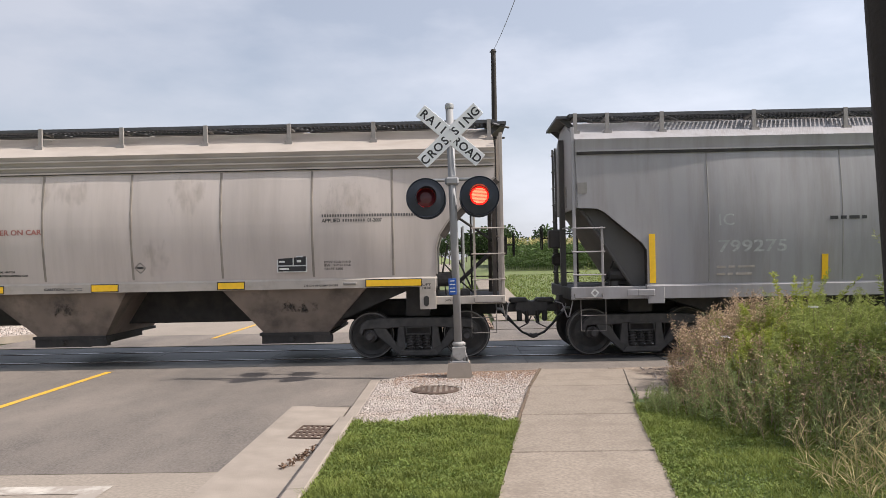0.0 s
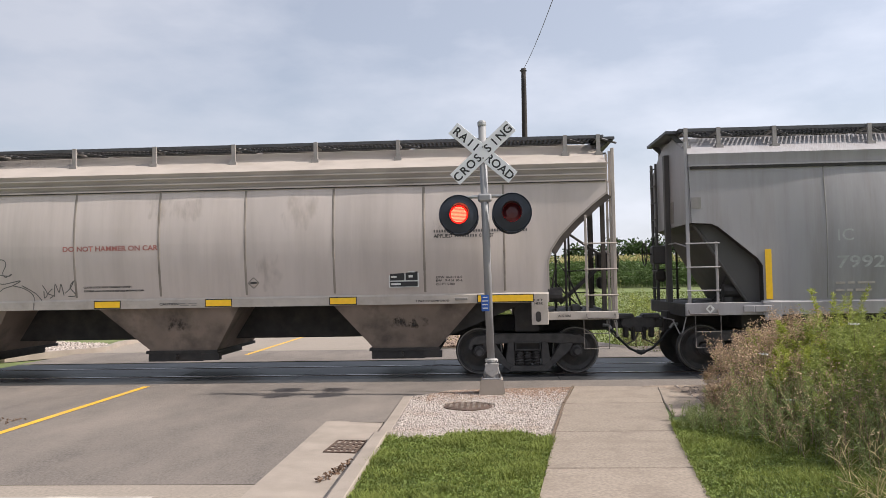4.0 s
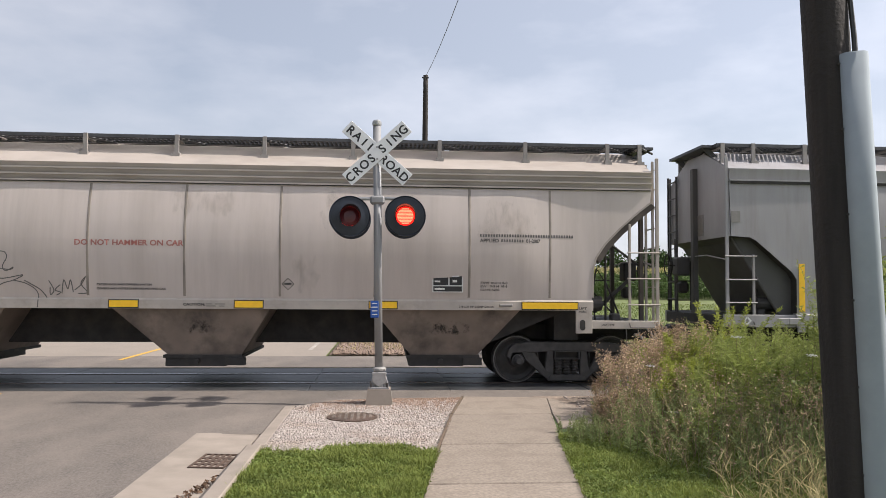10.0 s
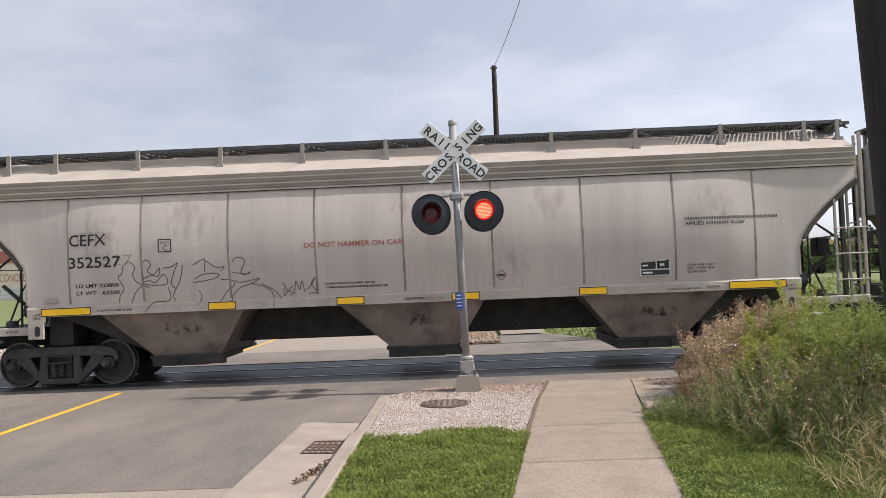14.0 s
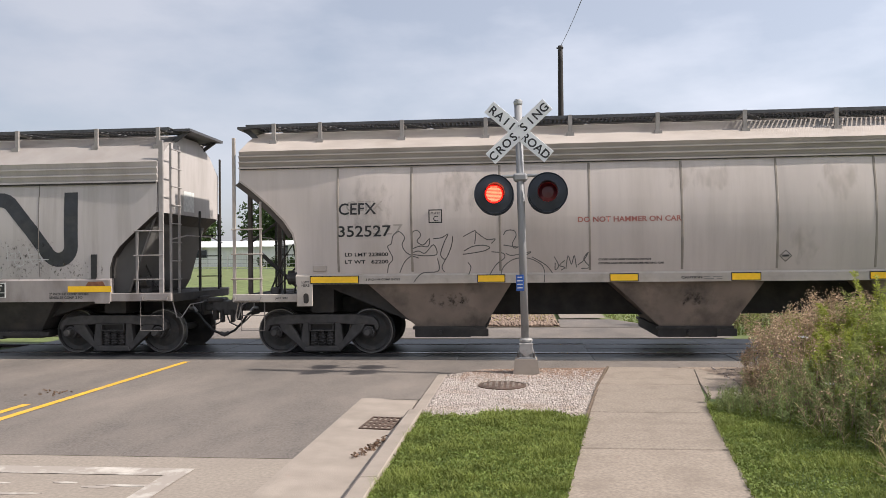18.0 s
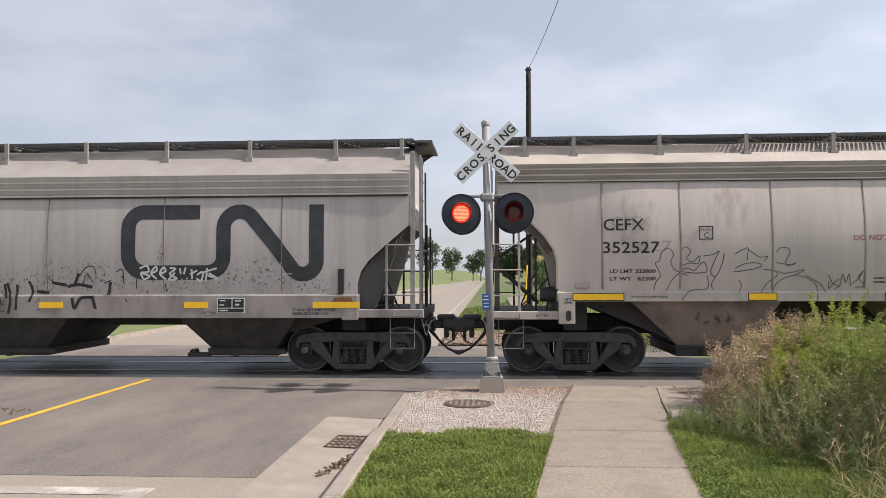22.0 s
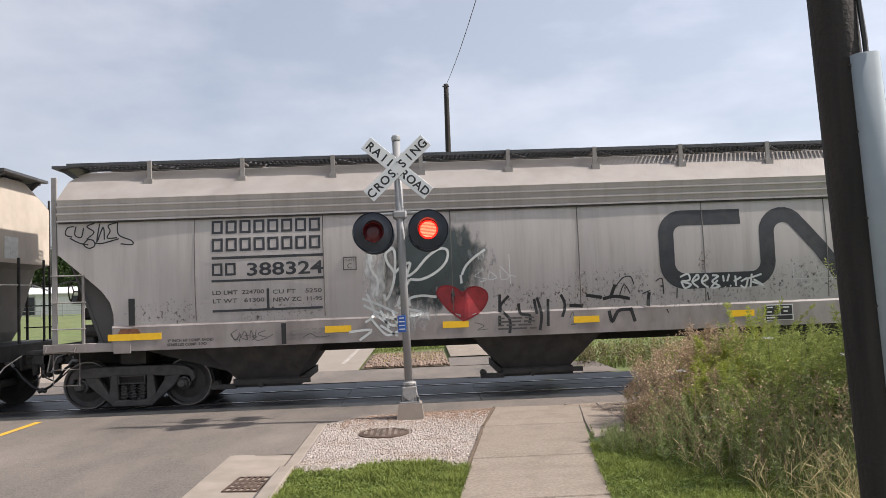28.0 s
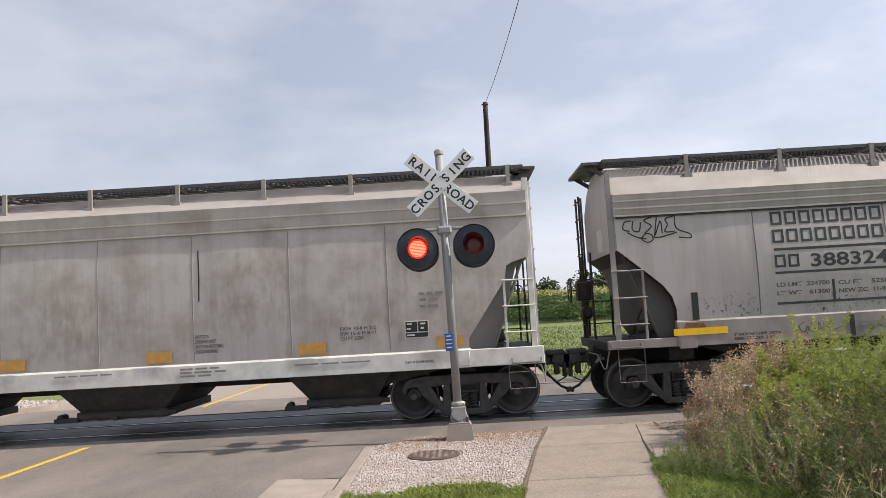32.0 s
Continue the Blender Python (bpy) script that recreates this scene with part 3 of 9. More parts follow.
def wheelset(parent, cx):
    bm = bmesh.new()
    for s in (-1, 1):
        c = s * HALF_GAUGE
        lathe(bm, [(0.10, s * 0.09), (0.12, s * 0.09), (0.15, s * 0.05), (0.30, s * 0.02), (0.375, s * 0.035), (0.385, s * 0.068), (0.414, s * 0.07), (0.43, s * 0.07), (WHEEL_R, s * 0.055), (WHEEL_R + 0.004, -s * 0.03), (WHEEL_R + 0.027, -s * 0.045), (WHEEL_R + 0.027, -s * 0.062), (0.37, -s * 0.066), (0.2, -s * 0.03), (0.1, -s * 0.06)], (0, c, 0), "y", 36)
    rod(bm, (0, -1.0, 0), (0, 1.0, 0), 0.075, 12)
    for k in range(4):
        a = k * math.pi / 2
        rod(bm, (0.2 * math.cos(a), -0.80, 0.2 * math.sin(a)), (0.2 * math.cos(a), -0.775, 0.2 * math.sin(a)), 0.02, 6)
    bmesh.ops.recalc_face_normals(bm, faces=bm.faces)
    for f in bm.faces:
        r = math.hypot(f.calc_center_median().x, f.calc_center_median().z)
        f.material_index = 1 if 0.418 < r < WHEEL_R + 0.004 else 0
    ob = part("wheelset", bm, [WHEEL, TREAD], parent)
    ob.location = (cx, 0, WHEEL_R)
    WHEELSETS.append(ob)
    return ob


def ladder(parent, x0, x1, y, zs, lo, hi0, hi1, m, half=0.022):
    """Side ladder: two stiles and rungs; the outer stile runs on up the corner."""
    for x, hi, w in ((x0, hi0, 0.022), (x1, hi1, half)):
        bm = bmesh.new()
        box(bm, x - w, x + w, y - 0.02, y + 0.02, lo, hi)
        part("ladder_stile", bevelled(bm, 0.005), m, parent)
    for z in zs:
        bm = bmesh.new()
        rod(bm, (min(x0, x1) - 0.05, y - 0.03, z), (max(x0, x1) + 0.05, y - 0.03, z), 0.014, 6)
        part("rung", bm, m, parent)


def car_end(car, s, spec):
    """Platform, posts, ladders, brake gear, coupler and hose at one end. s: 1 right, -1 left."""
    dark = UNDER
    H = spec["half"]
    e = spec["end"]
    z0, z1 = spec["deck"]
    inner = spec["cut"][0][0]
    zc = spec["cut"][-1][1]
    lp = spec["ladder_paint"]
    is_open = spec.get("open", False)

    def X(v):
        return s * v

    def bx(bm, a, b, *rest):
        box(bm, min(X(a), X(b)), max(X(a), X(b)), *rest)
    # end sill and platform
    for y in (-1, 1):
        bm = bmesh.new()
        bx(bm, inner - 0.1, e, min(y * SIDE, y * (SIDE - 0.07)), max(y * SIDE, y * (SIDE - 0.07)), z0, z1)
        part("side_sill_end", bevelled(bm, 0.01), spec["sill_paint"], car)
    bm = bmesh.new()
    bx(bm, e - 0.09, e, -SIDE + 0.08, SIDE - 0.08, z0 - 0.02, z1 - 0.02)
    part("end_sill", bevelled(bm, 0.01), dark, car)
    bm = bmesh.new()
    bx(bm, inner, e - 0.1, -SIDE + 0.08, SIDE - 0.08, z1 - 0.07, z1 - 0.03)
    part("platform_deck", bm, dark, car)
    if is_open:
        for y in (-0.92, 0.92):
            bm = bmesh.new()
            bx(bm, e - 0.20, e - 0.12, y - 0.04, y + 0.04, z1 - 0.05, zc + 0.06)
            part("end_post", bevelled(bm, 0.008), POST_TAUPE, car)
        for y in (-1.3, 1.3):
            bm = bmesh.new()
            rod(bm, (X(inner + 0.38), y * 0.8, z1 - 0.04), (X(inner + 0.38), y * 0.8, 2.66), 0.022, 8)
            part("brake_rod", bm, dark, car)
        bm = bmesh.new()
        rod(bm, (X(inner + 0.42), -1.0, 2.64), (X(e - 0.2), -0.9, 2.2), 0.024, 8)
        part("brace", bm, dark, car)
        bm = bmesh.new()
        rod(bm, (X(inner + 0.3), -0.5, z1 + 0.12), (X(e - 0.2), -0.5, z1 + 0.8), 0.04, 8)
        part("brace", bm, TRUCK, car)
    else:
        # slope sheet of the end hopper, with its side webs
        # web paint carries the shade of the recess in its grey
        bm = bmesh.new()
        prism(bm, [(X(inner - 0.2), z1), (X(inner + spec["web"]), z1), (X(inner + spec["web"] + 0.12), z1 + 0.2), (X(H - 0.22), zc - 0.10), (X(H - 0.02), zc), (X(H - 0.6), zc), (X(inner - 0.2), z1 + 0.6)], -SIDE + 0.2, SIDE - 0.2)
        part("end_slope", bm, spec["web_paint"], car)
        bm = bmesh.new()
        rod(bm, (X(inner + spec["web"] + 0.03), -SIDE + 0.19, z1 + 0.02), (X(H - 0.12), -SIDE + 0.19, zc - 0.02), 0.03, 6)
        part("slope_flange", bm, spec["web_paint"], car)
        for y in (0.0, 1.0):
            bm = bmesh.new()
            w = (0.07 if spec.get("mast") else 0.028) if y == 0 else 0.025
            bx(bm, e - 0.05 - w, e - 0.05 + w * 0.5, y - w, y + w, z1 - 0.05, spec["roof"] if y == 0 and spec.get("mast") else zc + 0.1)
            part("end_post", bevelled(bm, 0.008), spec["post_paint"], car)
    # corner ladders: a low one beside the deck, its outer stile up to the roof
    zs = spec.get("rungs") or [z1 + 0.26 + 0.45 * i for i in range(3)]
    # near ladder in car paint, far ladder blackened to stand in for shade
    for y in (-SIDE + 0.03, SIDE - 0.03):
        ladder(car, X(e - spec["ladder"][0]), X(e - spec["ladder"][1]), y, zs, z1 - 0.02, spec["low_stile"], spec["roof"] + 0.02, lp if y < 0 else dark, spec["stile"] if y < 0 else 0.02)
    # end ladder: the near corner at the right end, the far corner at the left end
    ya, yb = (-1.32, -0.95) if s > 0 else (0.95, 1.32)
    # the far end ladder takes the dark post paint, again for shade
    em = lp if s > 0 else spec["post_paint"]
    for y in (ya, yb):
        bm = bmesh.new()
        box(bm, *sorted((X(e - 0.09), X(e - 0.05))), y - 0.018, y + 0.018, z1 - 0.05, spec["roof"] - 0.02)
        part("end_ladder_stile", bm, em, car)
    for i in range(8):
        bm = bmesh.new()
        rod(bm, (X(e - 0.04), ya - 0.03, z1 + 0.25 + 0.36 * i), (X(e - 0.04), yb + 0.03, z1 + 0.25 + 0.36 * i), 0.013, 6)
        part("end_rung", bm, em, car)
    bm = bmesh.new()
    tube(bm, [(X(e - 0.1), -1.30, z1 + 1.02), (X(e - 0.06), -0.6, z1 + 1.12), (X(e - 0.06), 0.6, z1 + 1.12), (X(e - 0.1), 1.30, z1 + 1.02)], 0.014)
    part("grab_iron", bm, lp, car)
    # stirrup step under the corner
    for y in (-SIDE + 0.02, SIDE - 0.02):
        bm = bmesh.new()
        for zz in (0.78, 0.5):
            tube(bm, [(X(e - 0.62), y, z0 + 0.02), (X(e - 0.62), y, zz), (X(e - 0.17), y, zz), (X(e - 0.17), y, z0 + 0.02)], 0.011)
        part("stirrup_step", bm, STEP_PAINT, car)
    bm = bmesh.new()
    tube(bm, [(X(e - 0.56), -SIDE + 0.005, z0 + 0.10), (X(e - 0.56), -SIDE - 0.05, z0 + 0.03), (X(e - 0.06), -SIDE - 0.05, z0 + 0.03), (X(e - 0.06), -SIDE + 0.005, z0 + 0.10)], 0.014)
    part("sill_step", bm, STEP_PAINT, car)
    # roof end platform
    bm = bmesh.new()
    bx(bm, H - 0.12, e + 0.12, -0.85, 0.85, spec["board"] - 0.05, spec["board"])
    for y in (-0.7, 0.7):
        prism(bm, [(X(H - 0.3), spec["roof"] - 0.05), (X(H - 0.2), spec["roof"] - 0.05), (X(e + 0.05), spec["board"] - 0.05), (X(e - 0.1), spec["board"] - 0.05)], y - 0.02, y + 0.02)
    part("roof_end_platform", bm, GRATE, car)
    # brake wheel and its gear
    if spec.get("brake", 0) == s:
        bm = bmesh.new()
        c = Vector((X(e + 0.31), 0.45, z1 + 0.95))
        for i in range(18):
            a, b = 2 * math.pi * i / 18, 2 * math.pi * (i + 1) / 18
            rod(bm, c + Vector((0, 0.23 * math.cos(a), 0.23 * math.sin(a))), c + Vector((0, 0.23 * math.cos(b), 0.23 * math.sin(b))), 0.014, 5, caps=False)
        for i in range(3):
            a = 2 * math.pi * i / 3
            rod(bm, c, c + Vector((0, 0.23 * math.cos(a), 0.23 * math.sin(a))), 0.012, 5)
        rod(bm, c, c - Vector((X(0.2), 0, 0)), 0.018, 6)
        part("brake_wheel", bm, dark, car)
        bm = bmesh.new()
        bx(bm, e - 0.1, e + 0.17, 0.30, 0.62, z1 + 0.74, z1 + 1.12)
        part("brake_gear_box", bevelled(bm, 0.03), spec["post_paint"], car)
        bm = bmesh.new()
        bx(bm, e - 0.1, e + 0.10, 0.34, 0.56, z1 + 0.38, z1 + 0.62)
        part("brake_bell_crank", bevelled(bm, 0.05), dark, car)
    bm = bmesh.new()
    if is_open:
        rod(bm, (X(inner + 0.02), -1.0, z1 + 0.30), (X(inner + 0.30), -1.0, z1 + 0.30), 0.14, 14)
    else:
        rod(bm, (X(inner + 0.2), -1.15, z1 + 0.20), (X(inner + 0.62), -1.15, z1 + 0.20), 0.12, 12)
    part("air_reservoir", bm, TRUCK if is_open else dark, car)
    bm = bmesh.new()
    tube(bm, [(X(inner + 0.18), -1.05, z1), (X(inner + 0.12), -1.05, z1 + 0.45), (X(inner + 0.22), -1.0, z1 + 0.95), (X(inner + 0.42), -0.98, z1 + 0.65), (X(inner + 0.66), -0.95, z1 + 0.1)], 0.018)
    part("brake_pipe", bm, dark, car)
    bm = bmesh.new()
    tube(bm, [(X(inner + 0.12), -0.8, z1 + 0.62), (X(inner + 0.38), -0.8, z1 + 0.32), (X(inner + 0.7), -0.75, z1 + 0.02)], 0.016)
    part("brake_pipe", bm, dark, car)
    bm = bmesh.new()
    bx(bm, inner + 0.45, inner + 0.62, -1.2, -1.0, z1 - 0.03, z1 + 0.12)
    part("brake_valve", bevelled(bm, 0.03), TRUCK, car)
    # draft gear and coupler
    r = spec["reach"]
    bm = bmesh.new()
    bx(bm, 5.8, e + 0.06, -0.27, 0.27, 0.76, z0 + 0.04)
    part("draft_sill", bevelled(bm, 0.015), dark, car)
    bm = bmesh.new()
    bx(bm, e, e + 0.40, -0.09, 0.09, 0.78, 0.95)
    prism(bm, [(X(e + 0.24), 0.86), (X(e + 0.30), 0.78), (X(e + r - 0.20), 0.76), (X(e + r - 0.16), 0.70), (X(e + r), 0.70), (X(e + r + 0.01), 0.98), (X(e + r - 0.10), 1.01), (X(e + 0.30), 0.99)], -0.19, 0.15)
    part("coupler", bevelled(bm, 0.025), TRUCK, car)
    bm = bmesh.new()
    bx(bm, e + 0.05, e + 0.11, -0.24, 0.24, 0.70, 1.0)
    part("striker", bevelled(bm, 0.02), dark, car)
    bm = bmesh.new()
    tube(bm, [(X(e - 0.02), -0.38, 0.80), (X(e + 0.10), -0.40, 0.72), (X(e + 0.22), -0.40, 0.56), (X(e + r * 0.62), -0.38, 0.40), (X(e + r * 0.85), -0.37, 0.335), (X(e + r), -0.36, 0.325)], 0.024, 8)
    part("air_hose", bm, RUBBER, car)
    bm = bmesh.new()
    tube(bm, [(X(e + 0.02), -0.30, 0.74), (X(e + 0.16), -0.33, 0.60), (X(e + r * 0.5), -0.33, 0.47), (X(e + r * 0.8), -0.33, 0.56), (X(e + r * 0.92), -0.30, 0.70)], 0.015, 6)
    part("slack_chain", bm, TRUCK, car)
    for k, (dx, w, lo) in enumerate(((0.30, 0.10, 0.60), (0.46, 0.07, 0.55))):
        bm = bmesh.new()
        bx(bm, e + dx, e + dx + w, -0.24, -0.10, lo, 0.82)
        part("knuckle_pin", bevelled(bm, 0.02), dark, car)
    bm = bmesh.new()
    bx(bm, e + 0.16, e + 0.52, -0.21, 0.12, 0.96, 1.06)
    part("coupler_head", bevelled(bm, 0.03), TRUCK, car)
    bm = bmesh.new()
    rod(bm, (X(e + r - 0.10), -0.36, 0.345), (X(e + r), -0.36, 0.31), 0.042, 8)
    part("hose_coupling", bm, TRUCK, car)
    bm = bmesh.new()
    tube(bm, [(X(e - 0.12), -0.38, 0.86), (X(e - 0.02), -0.38, 0.86), (X(e + 0.04), -0.39, 0.79)], 0.03, 8)
    rod(bm, (X(e - 0.04), -0.38, 0.86), (X(e - 0.04), -0.40, 0.95), 0.012, 6)
    part("angle_cock", bm, STEEL, car)
    bm = bmesh.new()
    tube(bm, [(X(e - 0.05), -1.3, z0 - 0.02), (X(e + 0.02), -1.28, z0 - 0.32), (X(e + 0.03), -1.1, z0 - 0.34), (X(e + 0.08), -0.8, z0 - 0.1), (X(e + 0.14), -0.3, 0.98)], 0.012)
    part("uncoupling_lever", bm, lp, car)


def belly_at(spec, x, z):
    """How far the side bulges beyond its straight line: most at mid height, fading out towards the ends."""
    w = min(1.0, max(0.0, (z - spec["sill"][1]) / (spec["eave"] - spec["sill"][1])))
    u = min(1.0, max(0.0, (spec["cut"][0][0] - abs(x)) / 1.6))
    return spec["belly"] * math.sin(math.pi * w) * u * u * (3 - 2 * u)


def side_panels(car, spec, sy):
    """Sheets between the weld seams, each very slightly pillowed, cut away at the ends."""
    z0, z1 = spec["sill"][1], spec["eave"]
    xs = [-spec["half"]] + list(spec["seams"]) + [spec["half"]]
    right = end_outline(spec, z0)

    def reach(z):
        for (xa, za), (xb, zb) in zip(right, right[1:]):
            if za <= z <= zb and zb > za:
                return xa + (xb - xa) * (z - za) / (zb - za)
        return right[-1][0]
    zl = sorted(set([z0, z1] + [p[1] for p in right] + list(np.linspace(z0, z1, 13))))
    for a, b in zip(xs, xs[1:]):
        bm = bmesh.new()
        nx = 8
        grid = []
        for z in zl:
            lo, hi = max(a, -reach(z)), min(b, reach(z))
            row = []
            for i in range(nx + 1):
                x = lo + (hi - lo) * i / nx if hi > lo else (lo if abs(lo) < abs(hi) else hi)
                u = (x - a) / (b - a)
                w = (z - z0) / (z1 - z0)
                bulge = spec["pillow"] * (4 * u * (1 - u)) * (0.35 + 0.65 * math.sin(math.pi * min(1, max(0, w))))
                curve = belly_at(spec, x, z)
                row.append(bm.verts.new((x, sy * (SIDE + bulge + curve), z)))
            grid.append((row, hi > lo + 1e-4))
        for (r0, ok0), (r1, ok1) in zip(grid, grid[1:]):
            if ok0 or ok1:
                for i in range(nx):
                    if (r0[i].co - r0[i + 1].co).length > 1e-4 or (r1[i].co - r1[i + 1].co).length > 1e-4:
                        bm.faces.new((r0[i], r0[i + 1], r1[i + 1], r1[i]) if sy < 0 else (r0[i + 1], r0[i], r1[i], r1[i + 1]))
        bmesh.ops.remove_doubles(bm, verts=bm.verts, dist=0.0005)
        me = bpy.data.meshes.new("side_panel")
        bm.to_mesh(me)
        bm.free()
        link_mesh("side_panel", me, spec["paint"], car, smooth=True)
    for x in spec["seams"]:
        zlow = z0 + 0.04
        while reach(zlow) < abs(x) + 0.05:
            zlow += 0.05
        bm = bmesh.new()
        nz, sw = 8, spec["seam_w"]
        pr = None
        for k in range(nz + 1):
            z = zlow + (z1 - 0.03 - zlow) * k / nz
            yy = sy * (SIDE + belly_at(spec, x, z))
            pair = [bm.verts.new((x + d, yy + sy * h, z)) for d, h in ((-0.022 * sw, 0.001), (-0.012 * sw, spec["seam_rise"]), (0.012 * sw, spec["seam_rise"]), (0.022 * sw, 0.001))]
            if pr:
                for i in range(3):
                    bm.faces.new((pr[i], pr[i + 1], pair[i + 1], pair[i]))
            pr = pair
        part("weld_seam", bm, spec["seam_paint"], car)


def roof_at(spec, y):
    """Height of the roof sheet at y metres from the middle of the car."""
    return float(np.interp(y, [0.28, 0.42, 1.02, SIDE + 0.02], [spec["board"] - 0.045, spec["board"] - 0.085, spec["board"] - 0.34, spec["ribs"][1]]))


def hopper_car(x, spec):
    car = empty("hopper_car", spec["label"], "freight car", (x, TRACK_Y, 0), "cars of the train")
    H, z0, z1 = spec["half"], spec["sill"][1], spec["eave"]
    # inner shell: slope sheets and what closes the car behind its side sheets
    right = end_outline(spec, z0)
    outline = right + [(-p[0], p[1]) for p in reversed(right)]
    # slope paint is darkened for the shade under the car ends
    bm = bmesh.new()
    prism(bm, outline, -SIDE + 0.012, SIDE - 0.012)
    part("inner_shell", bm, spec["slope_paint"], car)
    for sy in (-1, 1):
        side_panels(car, spec, sy)
    # end sheets above the slope
    for s in (-1, 1):
        bm = bmesh.new()
        zc = spec["cut"][-1][1]
        pts = [(-SIDE + 0.02, zc), (SIDE - 0.02, zc), (SIDE - 0.02, spec["ribs"][1]), (1.02, roof_at(spec, 1.02) - 0.01), (0.4, roof_at(spec, 0.42) - 0.01), (-0.4, roof_at(spec, 0.42) - 0.01), (-1.02, roof_at(spec, 1.02) - 0.01), (-SIDE + 0.02, spec["ribs"][1])]
        prism(bm, pts, s * (H - 0.03), s * (H + 0.006), "x")
        part("end_sheet", bm, spec["end_paint"], car)
        bm = bmesh.new()
        box(bm, *sorted((s * (H + 0.006), s * (H + 0.014))), -0.35, 0.15, zc + 0.08, zc + 0.5)
        part("end_placard_board", bm, WHITE_PAINT if spec.get("placard") else FAINT, car)
    # eave: stepped ribs
    lo, hi = spec["ribs"]
    n = spec["rib_count"]
    for sy in (-1, 1):
        bm = bmesh.new()
        pts = [(sy * (SIDE - 0.05), lo)]
        for i in range(n):
            a = lo + (hi - lo) * i / n
            b = lo + (hi - lo) * (i + 1) / n
            pts += [(sy * (SIDE + 0.045), a), (sy * (SIDE + 0.045), a + 0.028), (sy * (SIDE - 0.012), a + 0.036), (sy * (SIDE + 0.030), b)]
        pts += [(sy * (SIDE + 0.02), hi), (sy * (SIDE - 0.05), hi)]
        prism(bm, pts, -H, H, "x")
        part("eave_rail", bm, spec["rib_paint"], car)
        # thin dark strip just below the eave rail
        if spec.get("eave_seam"):
            bm = bmesh.new()
            box(bm, -H + 0.03, H - 0.03, *sorted((sy * (SIDE - 0.03), sy * (SIDE + 0.038))), lo - spec["eave_seam"], lo - 0.001)
            part("eave_seam", bm, UNDER, car)
    # roof: two slopes and the flat between
    for sy in (-1, 1):
        bm = bmesh.new()
        nx = 12
        xs = [-H + 2 * H * i / nx for i in range(nx + 1)]
        rows = [[bm.verts.new((q, sy * yy, zz)) for q in xs] for yy, zz in ((SIDE + 0.02, hi), (1.02, roof_at(spec, 1.02)), (0.42, roof_at(spec, 0.42)), (0.28, spec["board"] - 0.045), (0.28, spec["board"] - 0.12), (SIDE - 0.05, hi - 0.02))]
        for r0, r1 in zip(rows, rows[1:]):
            for i in range(nx):
                bm.faces.new((r0[i], r0[i + 1], r1[i + 1], r1[i]))
        part("roof_sheet", bm, spec["roof_paint"], car)
    bm = bmesh.new()
    top = spec["board"] - 0.09
    prism(bm, [(-0.30, top - 0.06), (0.30, top - 0.06), (0.28, top + 0.05), (0.1, top + 0.07), (-0.1, top + 0.07), (-0.28, top + 0.05)], -H + 0.35, H - 0.35, "x")
    part("hatch_trough", bm, HATCH_DARK, car)
    k = 5
    for i in range(k):
        a = -H + 0.5 + (2 * H - 1.0) * i / k
        b = a + (2 * H - 1.0) / k - 0.12
        bm = bmesh.new()
        prism(bm, [(-0.36, top + 0.04), (-0.32, top + 0.08), (0, top + 0.115), (0.32, top + 0.08), (0.36, top + 0.04)], a, b, "x")
        part("hatch_cover", bm, HATCH_DARK, car)
    # running boards of grating on brackets
    zb = spec["board"]
    for sy in (-1, 1):
        nb = int((2 * H) / 0.082)
        cx = np.linspace(-H - 0.02, H + 0.02, nb)
        tv = np.array([(dx, dy, dz) for dz in (-0.008, 0.008) for dx, dy in ((-0.021, -0.30), (0.021, -0.30), (0.021, 0.30), (-0.021, 0.30))])
        tf = [(0, 3, 2, 1), (4, 5, 6, 7), (0, 1, 5, 4), (1, 2, 6, 5), (2, 3, 7, 6), (3, 0, 4, 7)]
        vs, fs = scatter(tv, tf, np.stack([cx, np.full(nb, sy * 0.72), np.full(nb, zb - 0.012)], 1), np.zeros(nb), np.ones(nb))
        fast_mesh("running_board_slats", vs, fs, GRATE, car)["kind"] = "stuff"
        for off in (-0.30, -0.1, 0.1, 0.30):
            bm = bmesh.new()
            box(bm, -H - 0.03, H + 0.03, sy * 0.72 + off - 0.012, sy * 0.72 + off + 0.012, zb - (0.055 if abs(off) > 0.2 else 0.03), zb + 0.004)
            part("running_board_bearer", bm, GRATE, car)
    for xb in spec["brackets"]:
        for sy in (-1, 1):
            bm = bmesh.new()
            box(bm, xb - 0.036, xb + 0.036, *sorted((sy * 1.03, sy * 1.075)), roof_at(spec, 1.05) - 0.03, zb + 0.006)
            box(bm, xb - 0.07, xb + 0.07, *sorted((sy * 1.03, sy * 1.13)), roof_at(spec, 1.13) - 0.02, roof_at(spec, 1.03) + 0.012)
            box(bm, xb - 0.03, xb + 0.03, *sorted((sy * 0.62, sy * 1.03)), zb - 0.085, zb - 0.056)
            part("running_board_bracket", bm, spec["bracket_paint"], car)
            bm = bmesh.new()
            rod(bm, (xb + 0.05, sy * 1.0, zb - 0.06), (xb + 0.40, sy * 0.62, zb - 0.085), 0.022, 6)
            part("running_board_strut", bm, GRATE, car)
    # side sill
    sb, st = spec["sill"]
    inner = spec["cut"][0][0]
    for sy in (-1, 1):
        bm = bmesh.new()
        prism(bm, [(sy * (SIDE - 0.10), sb), (sy * (SIDE + 0.03), sb), (sy * (SIDE + 0.03), st - 0.03), (sy * (SIDE + 0.005), st + 0.004), (sy * (SIDE - 0.10), st + 0.004)], -inner - 0.02, inner + 0.02, "x")
